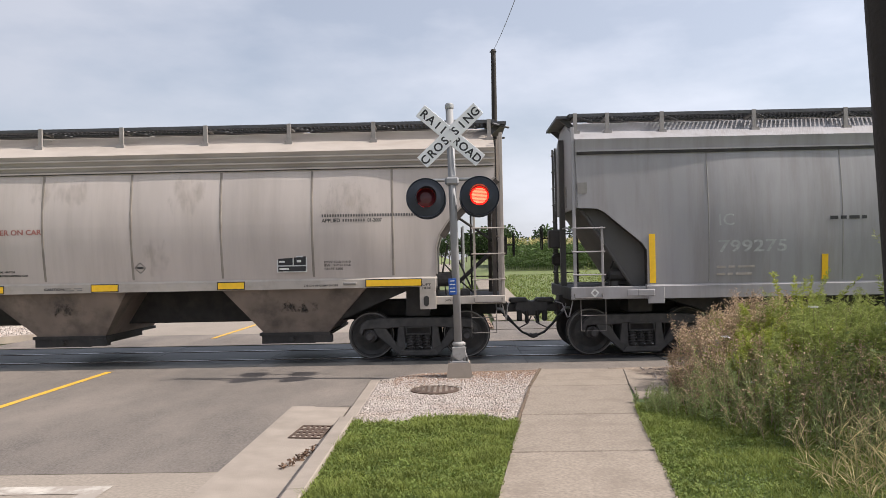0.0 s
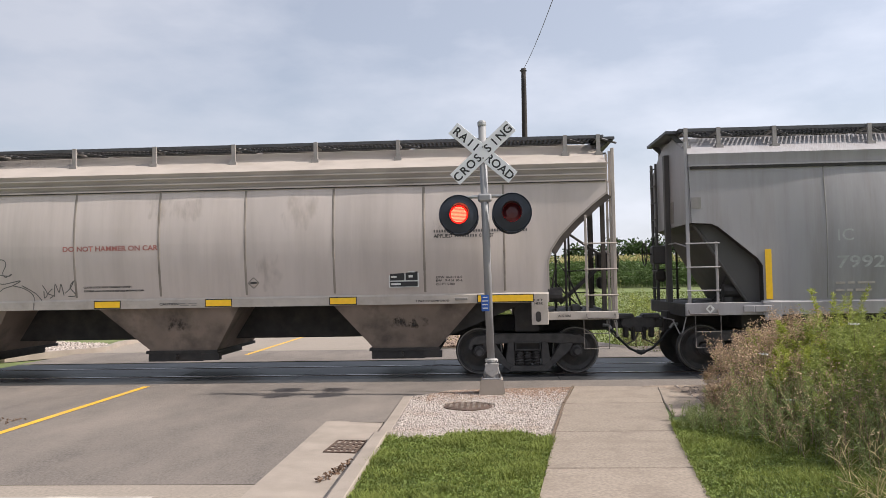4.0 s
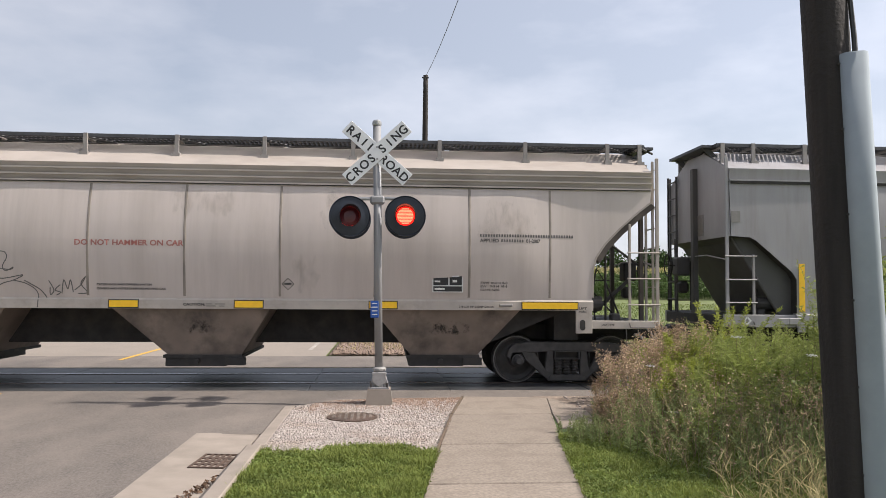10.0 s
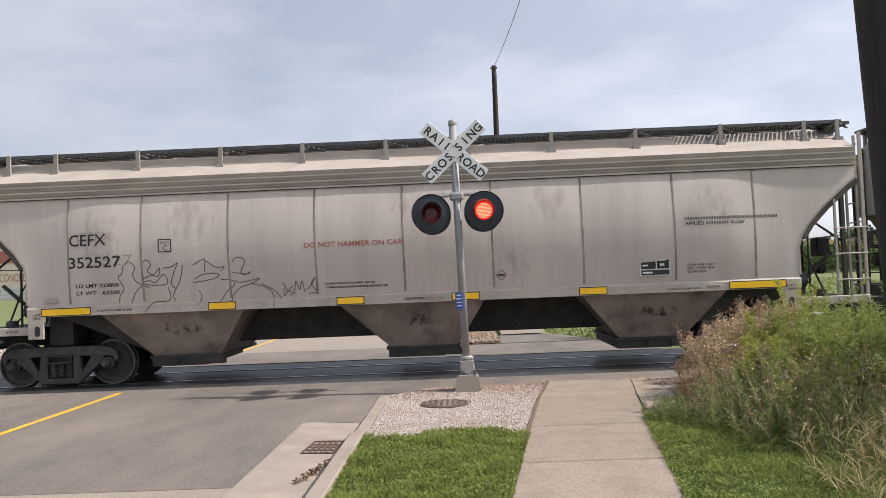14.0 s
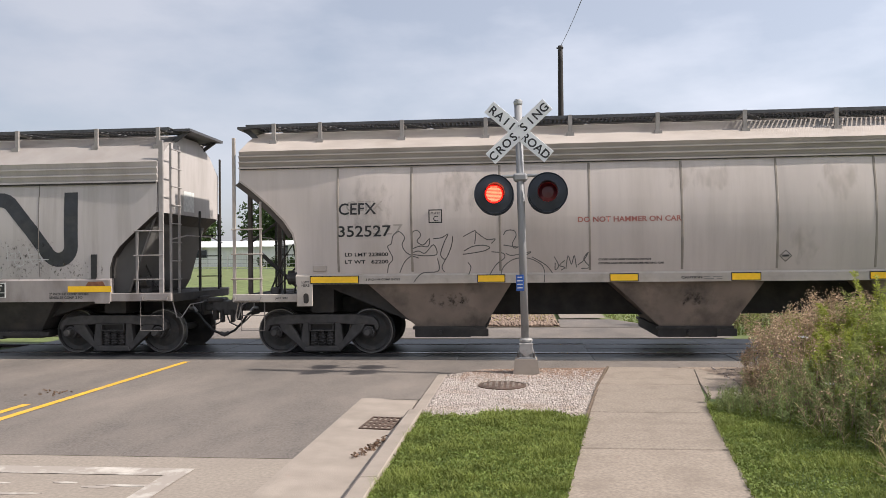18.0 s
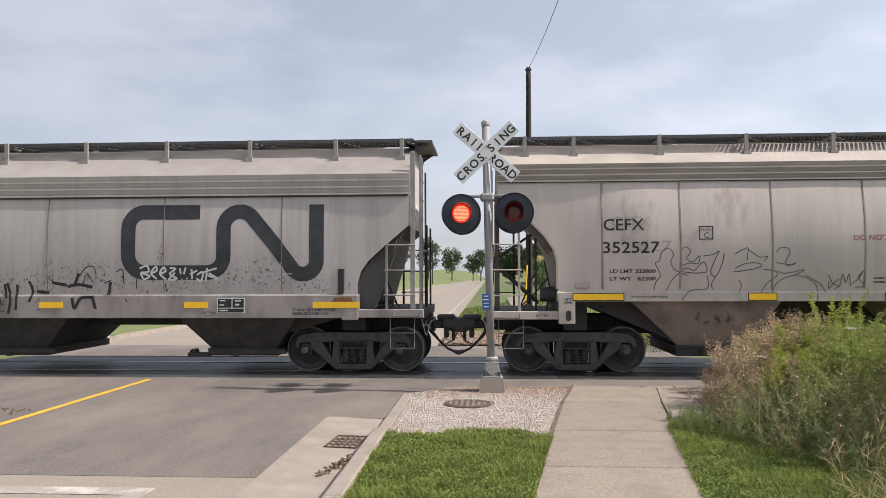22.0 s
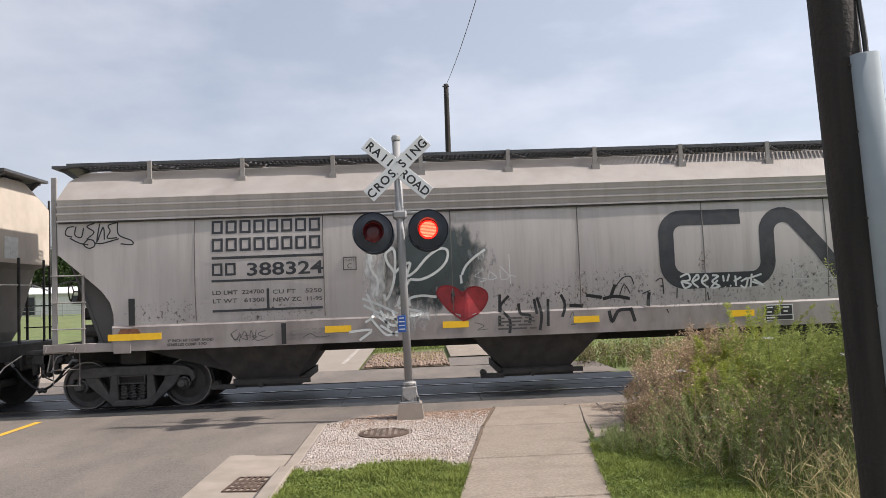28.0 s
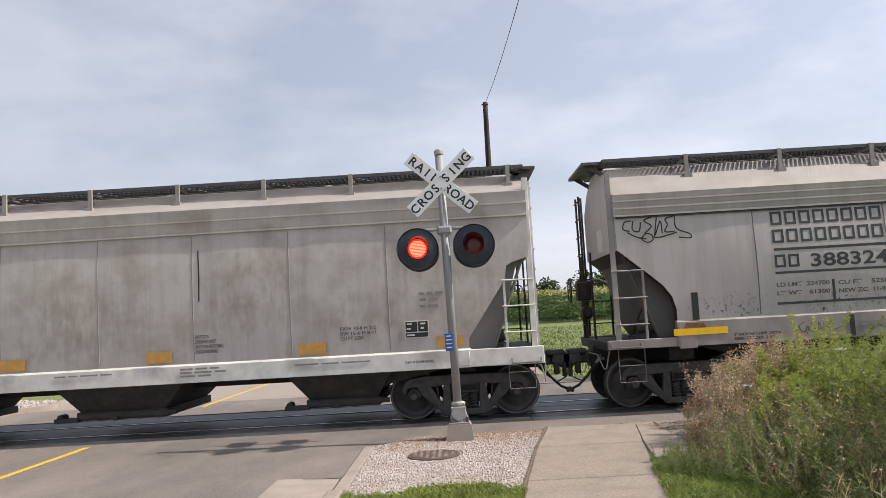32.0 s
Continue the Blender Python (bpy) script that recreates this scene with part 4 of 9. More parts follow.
        part("side_sill", bm, spec["sill_paint"], car)
    # underframe, hoppers, gates
    bm = bmesh.new()
    box(bm, -5.9, 5.9, -0.33, 0.33, spec["centre_sill"], sb + 0.1)
    part("centre_sill", bevelled(bm, 0.02), UNDER, car)
    for c, (tl, tr), (bl, br) in spec["bays"]:
        top, low = sb + 0.05, spec["hopper_low"]
        bm = bmesh.new()
        vs = [bm.verts.new(p) for p in ((tl, -SIDE + 0.05, top), (tr, -SIDE + 0.05, top), (tr, SIDE - 0.05, top), (tl, SIDE - 0.05, top), (bl, -SIDE + 0.34, low), (br, -SIDE + 0.34, low), (br, SIDE - 0.34, low), (bl, SIDE - 0.34, low))]
        for f in ((0, 1, 5, 4), (1, 2, 6, 5), (2, 3, 7, 6), (3, 0, 4, 7), (4, 5, 6, 7), (3, 2, 1, 0)):
            bm.faces.new([vs[i] for i in f])
        part("hopper_bay", bm, spec["hopper_paint"], car)
        bm = bmesh.new()
        if spec.get("gate_arm"):
            box(bm, bl - 0.05, br + 0.05, -SIDE + 0.28, SIDE - 0.28, low - 0.14, low)
            box(bm, bl - 0.02, br + 0.22, -SIDE + 0.22, -SIDE + 0.30, low - 0.10, low - 0.02)
        else:
            box(bm, bl - 0.07, br + 0.03, -SIDE + 0.28, SIDE - 0.28, low - 0.055, low)
            box(bm, bl - 0.03, br - 0.26, -SIDE + 0.30, SIDE - 0.30, low - 0.20, low - 0.05)
            box(bm, br - 0.27, br + 0.07, -SIDE + 0.24, -SIDE + 0.40, low - 0.18, low - 0.05)
        rod(bm, (c - 0.1, -SIDE + 0.18, low - 0.11), (c - 0.1, SIDE - 0.3, low - 0.11), 0.045, 10)
        part("outlet_gate", bm, UNDER, car)
        if spec.get("gate_arm"):
            bm = bmesh.new()
            a = spec["gate_arm"]
            box(bm, *sorted((bl if a < 0 else br, (bl if a < 0 else br) + a * 0.42)), -SIDE + 0.2, -SIDE + 0.34, low - 0.16, low - 0.08)
            rod(bm, ((bl if a < 0 else br) + a * 0.36, -SIDE + 0.3, low - 0.08), ((bl if a < 0 else br) + a * 0.36, -SIDE + 0.5, low - 0.08), 0.06, 10)
            part("gate_arm", bm, UNDER, car)
    # slope of the end hoppers towards the trucks
    for s in (-1, 1):
        bm = bmesh.new()
        prism(bm, [(s * (inner - 0.05), st), (s * (inner - 0.35), sb), (s * spec["end_slope"], spec["hopper_low"] + 0.05), (s * (spec["end_slope"] - 0.25), sb)], -SIDE + 0.35, SIDE - 0.35)
        part("end_slope_sheet", bm, UNDER, car)
        bm = bmesh.new()
        box(bm, *sorted((s * (spec["truck"] - 0.22), s * (spec["truck"] + 0.22))), -1.0, 1.0, 0.80, sb + 0.05)
        part("body_bolster", bm, UNDER, car)
        for y in (-1.02, 1.02):
            side_frame("truck_side_frame", car, s * spec["truck"], y, TRUCK)
        for d in (-0.905, 0.905):
            wheelset(car, s * spec["truck"] + d)
        car_end(car, s, spec)
        for y in (-SIDE - 0.035, SIDE + 0.035):
            bm = bmesh.new()
            box(bm, *sorted((s * (inner + 0.0), s * (inner - spec["jack"][0]))), min(y, y * 0.98), max(y, y * 0.98), spec["jack"][1], st - 0.02)
            part("jacking_pad", bevelled(bm, 0.008), spec["sill_paint"], car)
    # reflective strips
    for a, b in spec["strips"]:
        bm = bmesh.new()
        if spec.get("upright"):
            for i in range(4):
                lo, hi = b[0] + (b[1] - b[0]) * i / 4, b[0] + (b[1] - b[0]) * (i + 1) / 4
                box(bm, a, a + 0.11, -SIDE - 0.024, -SIDE - 0.016, lo, hi)
            for v in bm.verts:
                v.co.y -= belly_at(spec, v.co.x, v.co.z)
        else:
            box(bm, a, b, -SIDE - spec["strip_y"] - 0.006, -SIDE - spec["strip_y"], *spec["strip_z"])
            if spec.get("strip_edge"):
                edge = bmesh.new()
                box(edge, a - 0.016, b + 0.016, -SIDE - spec["strip_y"] - 0.003, -SIDE - spec["strip_y"] + 0.003, spec["strip_z"][0] - 0.016, spec["strip_z"][1] + 0.016)
                part("strip_edge", edge, BLACK_PAINT, car, "thin black edge of a reflective strip")
        part("reflective_strip", bm, spec["strip_paint"], car)
    return car


def placard(car, x, z, w, h, y, name="data_panel"):
    """Black data panel in a white border, with unreadable rows as bars."""
    bm = bmesh.new()
    box(bm, x, x + w, y - 0.005, y, z, z + h)
    p = part(name, bm, WHITE_PAINT, car, "black data panel in a white border")
    for a, b, c, d in ((0.04, 0.52, 0.36, 0.94), (0.56, 0.96, 0.36, 0.94), (0.04, 0.96, 0.05, 0.30)):
        bm = bmesh.new()
        box(bm, x + w * a, x + w * b, y - 0.009, y - 0.005, z + h * c, z + h * d)
        part("black_field", bm, BLACK_PAINT, p)
    for a, b, c, d in ((0.10, 0.3, 0.78, 0.86), (0.08, 0.26, 0.5, 0.58), (0.64, 0.86, 0.76, 0.86), (0.66, 0.8, 0.5, 0.62), (0.08, 0.4, 0.13, 0.22)):
        bm = bmesh.new()
        box(bm, x + w * a, x + w * b, y - 0.012, y - 0.009, z + h * c, z + h * d)
        part("text_bar", bm, WHITE_PAINT, p)


def frame_mark(car, x, z, w, h, y, m, t=0.018):
    bm = bmesh.new()
    for a, b, c, d in ((0, w, 0, t), (0, w, h - t, h), (0, t, t, h - t), (w - t, w, t, h - t)):
        box(bm, x + a, x + b, y - 0.005, y, z + c, z + d)
    part("plate_mark_frame", bm, m, car)


def bars(car, x, z, rows, y, m, h=0.05, gap=0.09, name="text_bar"):
    """Rows of unreadable writing: word-long bars."""
    for i, row in enumerate(rows):
        q = x
        for w in row:
            bm = bmesh.new()
            box(bm, q, q + w, y - 0.005, y, z - i * gap, z - i * gap + h)
            part(name, bm, m, car)
            q += w + 0.05


def smooth_line(p, k):
    """Catmull-Rom through the points."""
    if len(p) < 3:
        return list(p)
    q = [p[0]] + list(p) + [p[-1]]
    out = []
    for a, b, c, d in zip(q, q[1:], q[2:], q[3:]):
        for i in range(k):
            t = i / k
            out.append(tuple(0.5 * (2 * b[j] + (c[j] - a[j]) * t + (2 * a[j] - 5 * b[j] + 4 * c[j] - d[j]) * t * t + (3 * b[j] - a[j] - 3 * c[j] + d[j]) * t ** 3) for j in (0, 1)))
    out.append(p[-1])
    return out


# Brackets greyed down for the shade beneath the running boards.
BRACKET = mat("shade_grey_bracket_paint", (0.27, 0.25, 0.235), 0.6, noise_scale=6, vary=0.15)
POST_TAUPE = mat("post_and_shaded_flange_taupe", (0.09, 0.073, 0.062), 0.7, noise_scale=6, vary=0.2)
# Warm cream: sunlight on the end sheet is put into the paint.
CREAM = mat("sunlit_cream_end_paint", (0.49, 0.425, 0.36), 0.6, noise_scale=3, vary=0.08, second=(0.34, 0.28, 0.22), second_scale=1.6, second_amount=0.5)
# End greys: the shade of the recessed car ends is mixed into them.
WEB_GREY = mat("shade_darkened_end_grey", (0.095, 0.09, 0.087), 0.65, noise_scale=3, vary=0.15, second=(0.06, 0.055, 0.05), second_scale=1.5, second_amount=0.6)
SLOPE_GREY = mat("shade_darkened_slope_grey", (0.20, 0.19, 0.178), 0.65, noise_scale=3, vary=0.15, second=(0.11, 0.10, 0.09), second_scale=1.5, second_amount=0.6)
# Beige darkened for the shade in the down-facing eave ribs.
RIB_TAUPE = mat("shade_darkened_eave_paint", (0.40, 0.358, 0.322), 0.55, noise_scale=3, vary=0.1, stretch=(0.5, 1, 2), second=(0.24, 0.205, 0.18), second_scale=1.8, second_amount=0.5)
# Beige slopes, darkened for their shaded undersides.
SLOPE_TAUPE = mat("shade_darkened_slope_taupe", (0.26, 0.222, 0.19), 0.6, noise_scale=3, vary=0.12, second=(0.13, 0.11, 0.095), second_scale=1.4, second_amount=0.6)
BASE = dict(end=8.3, deck=(1.12, 1.30), reach=0.62, stile=0.03, low_stile=2.45, seam_w=0.45, web=0.45, board=4.47, roof=4.13, truck=6.75, end_slope=4.9, hopper_low=0.56, centre_sill=0.78,
            jack=(0.30, 0.98), ladder=(0.62, 0.15), pillow=0.012, belly=0.03, seam_rise=0.006, strip_y=0.034, brackets=[-7.7, -6.9] + [-5.4 + 1.54 * i for i in range(8)] + [6.9, 7.7],
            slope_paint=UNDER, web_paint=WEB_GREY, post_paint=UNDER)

BEIGE_CAR = dict(BASE, label="dusty beige covered hopper car with outlined graffiti", paint=BEIGE, roof_paint=BEIGE_ROOF, rib_paint=RIB_TAUPE, sill_paint=mat("pale_beige_sill_paint", (0.47, 0.42, 0.37), 0.55, noise_scale=4, vary=0.08, second=(0.25, 0.2, 0.16), second_scale=3, second_amount=0.4),
                 end_paint=BEIGE_ROOF, bracket_paint=BRACKET, ladder_paint=BEIGE_ROOF, hopper_paint=HOPPER_BROWN, seam_paint=SEAM, slope_paint=SLOPE_TAUPE, open=True, seam_w=1.0, belly=0.115, end=8.37, deck=(1.03, 1.18), ladder=(0.55, 0.035), rungs=[1.47, 1.94, 2.41], low_stile=2.93, brake=1, jack=(0.30, 0.95),
                 half=8.22, eave_seam=0.012, eave=3.55, ribs=(3.55, 3.88), rib_count=3, sill=(1.36, 1.54), cut=[(7.11, 2.1), (7.17, 2.32), (7.33, 2.56), (7.60, 2.84), (7.95, 3.15), (8.20, 3.34)],
                 seams=[-6.31, -4.92, -3.30, -1.69, -0.07, 1.56, 3.21, 4.88, 6.34],
                 bays=[(-4.35, (-5.84, -3.07), (-4.9, -3.62)), (0.2, (-1.36, 1.41), (-0.42, 0.86)), (4.5, (3.12, 5.86), (3.86, 5.08))], hopper_low=0.54, centre_sill=0.70, strip_edge=True, brackets=[-7.68, -6.76, -5.16, -3.56, -1.98, -0.38, 1.18, 2.78, 4.37, 5.97, 7.53, 8.15],
                 strips=[(-6.84, -5.94), (-3.71, -3.23), (-1.33, -0.85), (0.79, 1.27), (3.12, 3.60), (5.84, 6.84)], strip_z=(1.385, 1.50), strip_paint=YELLOW)
# Hopper bays of the grey cars share the underframe's black.
CN_CAR = dict(BASE, label="pale grey covered hopper car with large charcoal logo and spray graffiti", paint=CN_GREY, roof_paint=CN_ROOF, rib_paint=CN_GREY, sill_paint=CN_SILL,
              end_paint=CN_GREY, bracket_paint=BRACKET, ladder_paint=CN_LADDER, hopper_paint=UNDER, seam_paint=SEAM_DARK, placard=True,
              half=8.04, eave_seam=0.032, eave=3.35, ribs=(3.35, 3.74), rib_count=3, sill=(1.06, 1.50), truck=6.92, cut=[(7.08, 1.70), (7.14, 1.92), (7.28, 2.12), (7.50, 2.32), (8.02, 2.77)], jack=(0.3, 1.02), deck=(1.06, 1.22),
              seams=[-5.65, -3.4, -1.14, 1.14, 3.4, 5.65], pillow=0.010, belly=0.05, web=0.26, brake=-1, ladder=(0.69, 0.20), rungs=[1.48, 1.94, 2.41], low_stile=2.43, stile=0.045,
              bays=[(-4.5, (-5.65, -3.5), (-5.05, -3.95)), (0.35, (-0.85, 1.55), (-0.26, 0.95)), (4.8, (3.6, 5.95), (4.2, 5.45))], hopper_low=0.47, centre_sill=0.86, gate_arm=-1,
              brackets=[-6.57, -4.89, -3.24, -1.62, 0.0, 1.62, 3.24, 4.89, 6.57, 7.85],
              strips=[(-7.17, -6.25), (-3.41, -2.95), (-1.34, -0.88), (0.99, 1.45), (3.80, 4.25), (6.24, 7.12)], strip_z=(1.245, 1.36), strip_paint=YELLOW)
IC_CAR = dict(BASE, label="dull dark grey covered hopper car with faded white number", paint=IC_GREY, roof_paint=IC_GREY, rib_paint=IC_GREY, sill_paint=IC_GREY,
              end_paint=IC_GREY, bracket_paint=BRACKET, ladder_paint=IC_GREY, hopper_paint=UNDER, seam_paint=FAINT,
              half=7.98, eave_seam=0.05, eave=3.76, ribs=(3.76, 3.99), rib_count=1, sill=(1.07, 1.32), cut=[(6.72, 1.95), (6.80, 2.08), (7.48, 2.66), (7.60, 2.72), (7.95, 2.74)], roof=4.2, board=4.54, truck=6.75,
              brackets=[-7.9, -7.3, -6.28, -4.56, -2.86, -1.16, 0.54, 2.24, 3.94, 5.64, 7.3], seams=[-5.61, -3.22, -0.83, 1.56, 3.95], web=0.22, brake=-1, mast=True, belly=0.10, end=8.1, ladder=(0.58, 0.08), rungs=[1.52, 1.94, 2.37], low_stile=2.40, post_paint=WEB_GREY,
              bays=[(-4.1, (-5.4, -2.8), (-4.85, -3.35)), (0.0, (-1.25, 1.25), (-0.75, 0.75)), (4.1, (2.95, 5.6), (3.35, 4.85))],
              strips=[(-6.68, (1.35, 2.24)), (-3.6, (1.36, 1.82)), (-0.5, (1.36, 1.82))], upright=True, strip_y=0.05, strip_paint=YELLOW, deck=(1.07, 1.30))
TAIL_CAR = dict(BASE, label="chalky pale grey covered hopper car with a white sill", paint=TAIL_GREY, roof_paint=CN_ROOF, rib_paint=TAIL_GREY, sill_paint=TAIL_SILL,
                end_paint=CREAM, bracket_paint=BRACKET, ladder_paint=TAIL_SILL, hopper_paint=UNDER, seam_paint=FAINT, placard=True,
                half=8.15, eave=3.48, ribs=(3.48, 3.92), rib_count=2, sill=(0.91, 1.23), truck=6.9, cut=[(7.02, 1.40), (7.10, 1.52), (7.70, 2.38), (7.74, 2.62), (7.84, 2.68), (8.13, 2.76)], jack=(0.2, 0.94), deck=(0.91, 1.21), hopper_low=0.47,
                seams=[-6.3, -4.6, -2.9, -1.15, 0.58, 2.25, 3.95, 5.66], pillow=0.012, web=0.42, centre_sill=0.74, slope_paint=SLOPE_GREY, web_paint=SLOPE_GREY, stile=0.05,
                bays=[(-3.3, (-4.4, -2.05), (-4.0, -2.45)), (0.85, (-0.3, 2.06), (0.08, 1.59)), (4.75, (3.78, 5.67), (4.16, 5.36))], gate_arm=-1,
                brackets=[-7.7, -6.1, -4.5, -2.9, -1.32, 0.26, 1.87, 3.45, 5.04, 6.63, 7.9],
                strips=[(6.46, 6.93), (4.08, 4.55), (1.42, 1.87), (-1.14, -0.70), (-3.7, -3.25)], strip_z=(1.275, 1.47), strip_y=0.045, strip_paint=ORANGE)

beige_car = hopper_car(-7.72, BEIGE_CAR)
cn_car = hopper_car(-25.6, CN_CAR)
ic_car = hopper_car(9.95, IC_CAR)
tail_car = hopper_car(-43.3, TAIL_CAR)
CARS = [(beige_car, -7.72), (cn_car, -25.6), (ic_car, 9.95), (tail_car, -43.3)]
FACE = -SIDE - 0.052    # just proud of the side sheets
SILL_FACE = -SIDE - 0.034

TAG_OUTLINE_A = [
    [(-5.39, 1.56), (-5.36, 1.71), (-5.28, 1.83), (-5.37, 2.04), (-5.3, 2.1), (-5.26, 2.25), (-5.15, 2.32), (-5.05, 2.21), (-5.1, 2.08), (-5.04, 1.95), (-4.93, 1.88)],
    [(-4.93, 2.16), (-4.91, 2.29), (-4.82, 2.34), (-4.75, 2.25), (-4.82, 2.14), (-4.71, 2.07), (-4.59, 2.18), (-4.62, 2.04), (-4.76, 2.05), (-4.92, 2.0)],
    [(-4.93, 1.92), (-4.8, 1.96), (-4.68, 1.92), (-4.52, 2.07), (-4.46, 1.9), (-4.67, 1.87), (-4.93, 1.9)],
    [(-4.52, 2.18), (-4.36, 2.2), (-4.25, 2.26), (-4.32, 2.11), (-4.39, 1.89), (-4.3, 1.81), (-4.19, 2.04), (-4.16, 2.22)],
    [(-4.3, 1.81), (-4.37, 1.66), (-4.33, 1.57)],
    [(-5.16, 1.56), (-5.07, 1.75), (-4.94, 1.86), (-4.8, 1.83)],
    [(-4.9, 1.38), (-4.74, 1.55), (-4.44, 1.59), (-4.45, 1.82)],
]
TAG_OUTLINE_B = [
    [(-3.97, 2.21), (-3.8, 2.3), (-3.74, 2.3), (-3.76, 2.08)],
    [(-3.74, 2.3), (-3.63, 2.21), (-3.52, 2.15), (-3.39, 2.16), (-3.46, 2.08)],
    [(-3.96, 1.95), (-3.8, 2.03), (-3.61, 2.05), (-3.49, 2.01), (-3.59, 1.95), (-3.81, 1.91), (-3.98, 1.89)],
    [(-3.24, 2.23), (-3.18, 2.31), (-3.05, 2.31), (-3.01, 2.22), (-3.08, 2.07), (-3.03, 1.99), (-2.91, 2.05), (-2.97, 2.01), (-3.24, 2.05)],
    [(-3.46, 1.93), (-3.25, 1.9), (-3.23, 1.81), (-3.38, 1.69), (-3.51, 1.49)],
    [(-3.2, 1.9), (-3.08, 1.86), (-2.75, 1.92), (-2.91, 1.83), (-3.1, 1.77), (-3.25, 1.64), (-3.3, 1.47)],
    [(-2.91, 1.83), (-2.69, 1.77), (-2.52, 1.63), (-2.51, 1.37)],
    [(-2.73, 1.83), (-2.48, 1.68), (-2.36, 1.53)],
    [(-3.89, 1.74), (-3.84, 1.65), (-3.88, 1.52)],
]
TAG_SMALL = [
    [(-2.33, 1.83), (-2.25, 1.67), (-2.31, 1.59), (-2.31, 1.72)],
    [(-2.14, 1.76), (-2.23, 1.67), (-2.14, 1.63), (-2.21, 1.58)],
    [(-2.12, 1.61), (-2.08, 1.84), (-2.02, 1.69), (-1.97, 1.84), (-1.93, 1.63)],
    [(-1.91, 1.67), (-1.8, 1.76), (-1.72, 1.9), (-1.8, 1.78), (-1.7, 1.63), (-1.85, 1.61)],
]
TAG_DARK_TOP = [
     [(-7.74, 3.27), (-7.86, 3.25), (-7.89, 3.13), (-7.78, 3.09)],
     [(-7.71, 3.27), (-7.73, 3.12), (-7.62, 3.08), (-7.58, 3.24)],
     [(-7.39, 3.32), (-7.52, 3.26), (-7.4, 3.16), (-7.53, 3.04)],
     [(-7.5, 3.04), (-7.58, 2.95), (-7.49, 2.88), (-7.39, 2.92), (-7.41, 3.01), (-7.5, 3.04)],
     [(-7.3, 3.31), (-7.35, 2.99), (-7.24, 3.24), (-7.22, 3.02)],
     [(-6.99, 3.32), (-7.15, 3.27), (-7.12, 3.17), (-7.17, 3.05), (-7.0, 3.05)],
     [(-6.99, 3.32), (-6.97, 3.1), (-6.75, 2.99), (-6.74, 2.92), (-6.94, 2.94)],
     [(-7.82, 3.07), (-7.66, 2.98), (-7.5, 2.94)],
     [(-7.39, 2.97), (-7.25, 2.96), (-6.97, 3.03)],
]
SCRIPT_WHITE = [
    [(-2.16, 2.7), (-2.3, 2.6), (-2.28, 2.44), (-2.16, 2.23), (-2.24, 1.91), (-2.33, 1.78), (-2.35, 1.88)],
    [(-2.27, 2.71), (-2.15, 2.64), (-2.15, 2.27)],
    [(-2.15, 2.25), (-2.02, 2.37), (-1.88, 2.41), (-1.94, 2.19), (-1.78, 2.28), (-1.57, 2.51), (-1.35, 2.65), (-1.21, 2.61), (-1.24, 2.42), (-1.42, 2.24), (-1.68, 2.12), (-1.89, 2.13)],
    [(-1.89, 2.13), (-2.03, 1.9), (-2.13, 1.67), (-2.02, 1.82), (-1.98, 1.75)],
    [(-1.91, 1.66), (-1.9, 1.79), (-1.69, 1.83), (-1.43, 1.8)],
]
HALO_WHITE = [
    [(-2.44, 3.02), (-2.5, 2.79), (-2.6, 2.63), (-2.57, 2.34), (-2.46, 2.13), (-2.49, 1.86)],
    [(-0.97, 2.17), (-0.89, 2.33), (-0.73, 2.48), (-0.54, 2.61)],
    [(-0.98, 2.02), (-0.99, 2.17)],
    [(-2.74, 1.82), (-2.43, 1.69), (-2.12, 1.53)],
    [(-2.72, 1.7), (-2.33, 1.49), (-1.97, 1.37)],
    [(-2.66, 1.9), (-2.54, 1.55), (-2.7, 1.4)],
    [(-2.54, 1.55), (-2.23, 1.33), (-1.92, 1.39)],
    [(-2.59, 1.45), (-2.34, 1.17), (-2.13, 1.22)],
    [(-2.43, 1.6), (-2.29, 1.28)],
    [(-2.22, 1.59), (-2.13, 1.32)],
    [(-2.12, 1.64), (-1.7, 1.54), (-1.92, 1.47)],
    [(-2.81, 1.09), (-2.6, 1.26), (-2.99, 1.24)],
    [(-2.44, 1.34), (-2.14, 1.14)],
]
HEART = [
    [(-0.99, 1.38), (-1.21, 1.55), (-1.36, 1.74), (-1.42, 1.87), (-1.35, 1.97), (-1.19, 1.98), (-1.04, 1.91), (-0.97, 1.8), (-0.88, 1.92), (-0.72, 1.95), (-0.56, 1.87), (-0.53, 1.73), (-0.63, 1.55), (-0.82, 1.42), (-0.99, 1.36)],
]
SMALL_WHITE = [
    [(-0.76, 2.24), (-0.58, 2.26), (-0.74, 2.14), (-0.53, 2.08), (-0.66, 2.03)],
    [(-0.47, 2.23), (-0.5, 2.08), (-0.35, 2.1), (-0.45, 2.2)],
    [(-0.29, 2.31), (-0.13, 2.11), (-0.27, 2.07), (-0.29, 2.25)],
    [(-0.12, 2.51), (-0.11, 1.98)],
    [(-0.16, 2.14), (-0.01, 2.11)],
]
DRIP_BLACK = [
    [(-0.31, 1.8), (-0.33, 1.25)],
    [(-0.15, 1.77), (-0.31, 1.57), (-0.15, 1.35), (-0.16, 1.11)],
    [(0.02, 1.63), (0.05, 1.45), (0.21, 1.41), (0.2, 1.28)],
    [(0.35, 1.72), (0.42, 1.43), (0.38, 1.14)],
    [(0.55, 1.69), (0.53, 1.21)],
    [(0.78, 1.76), (0.85, 1.57), (0.79, 1.36)],
    [(0.3, 1.7), (0.34, 1.43)],
]
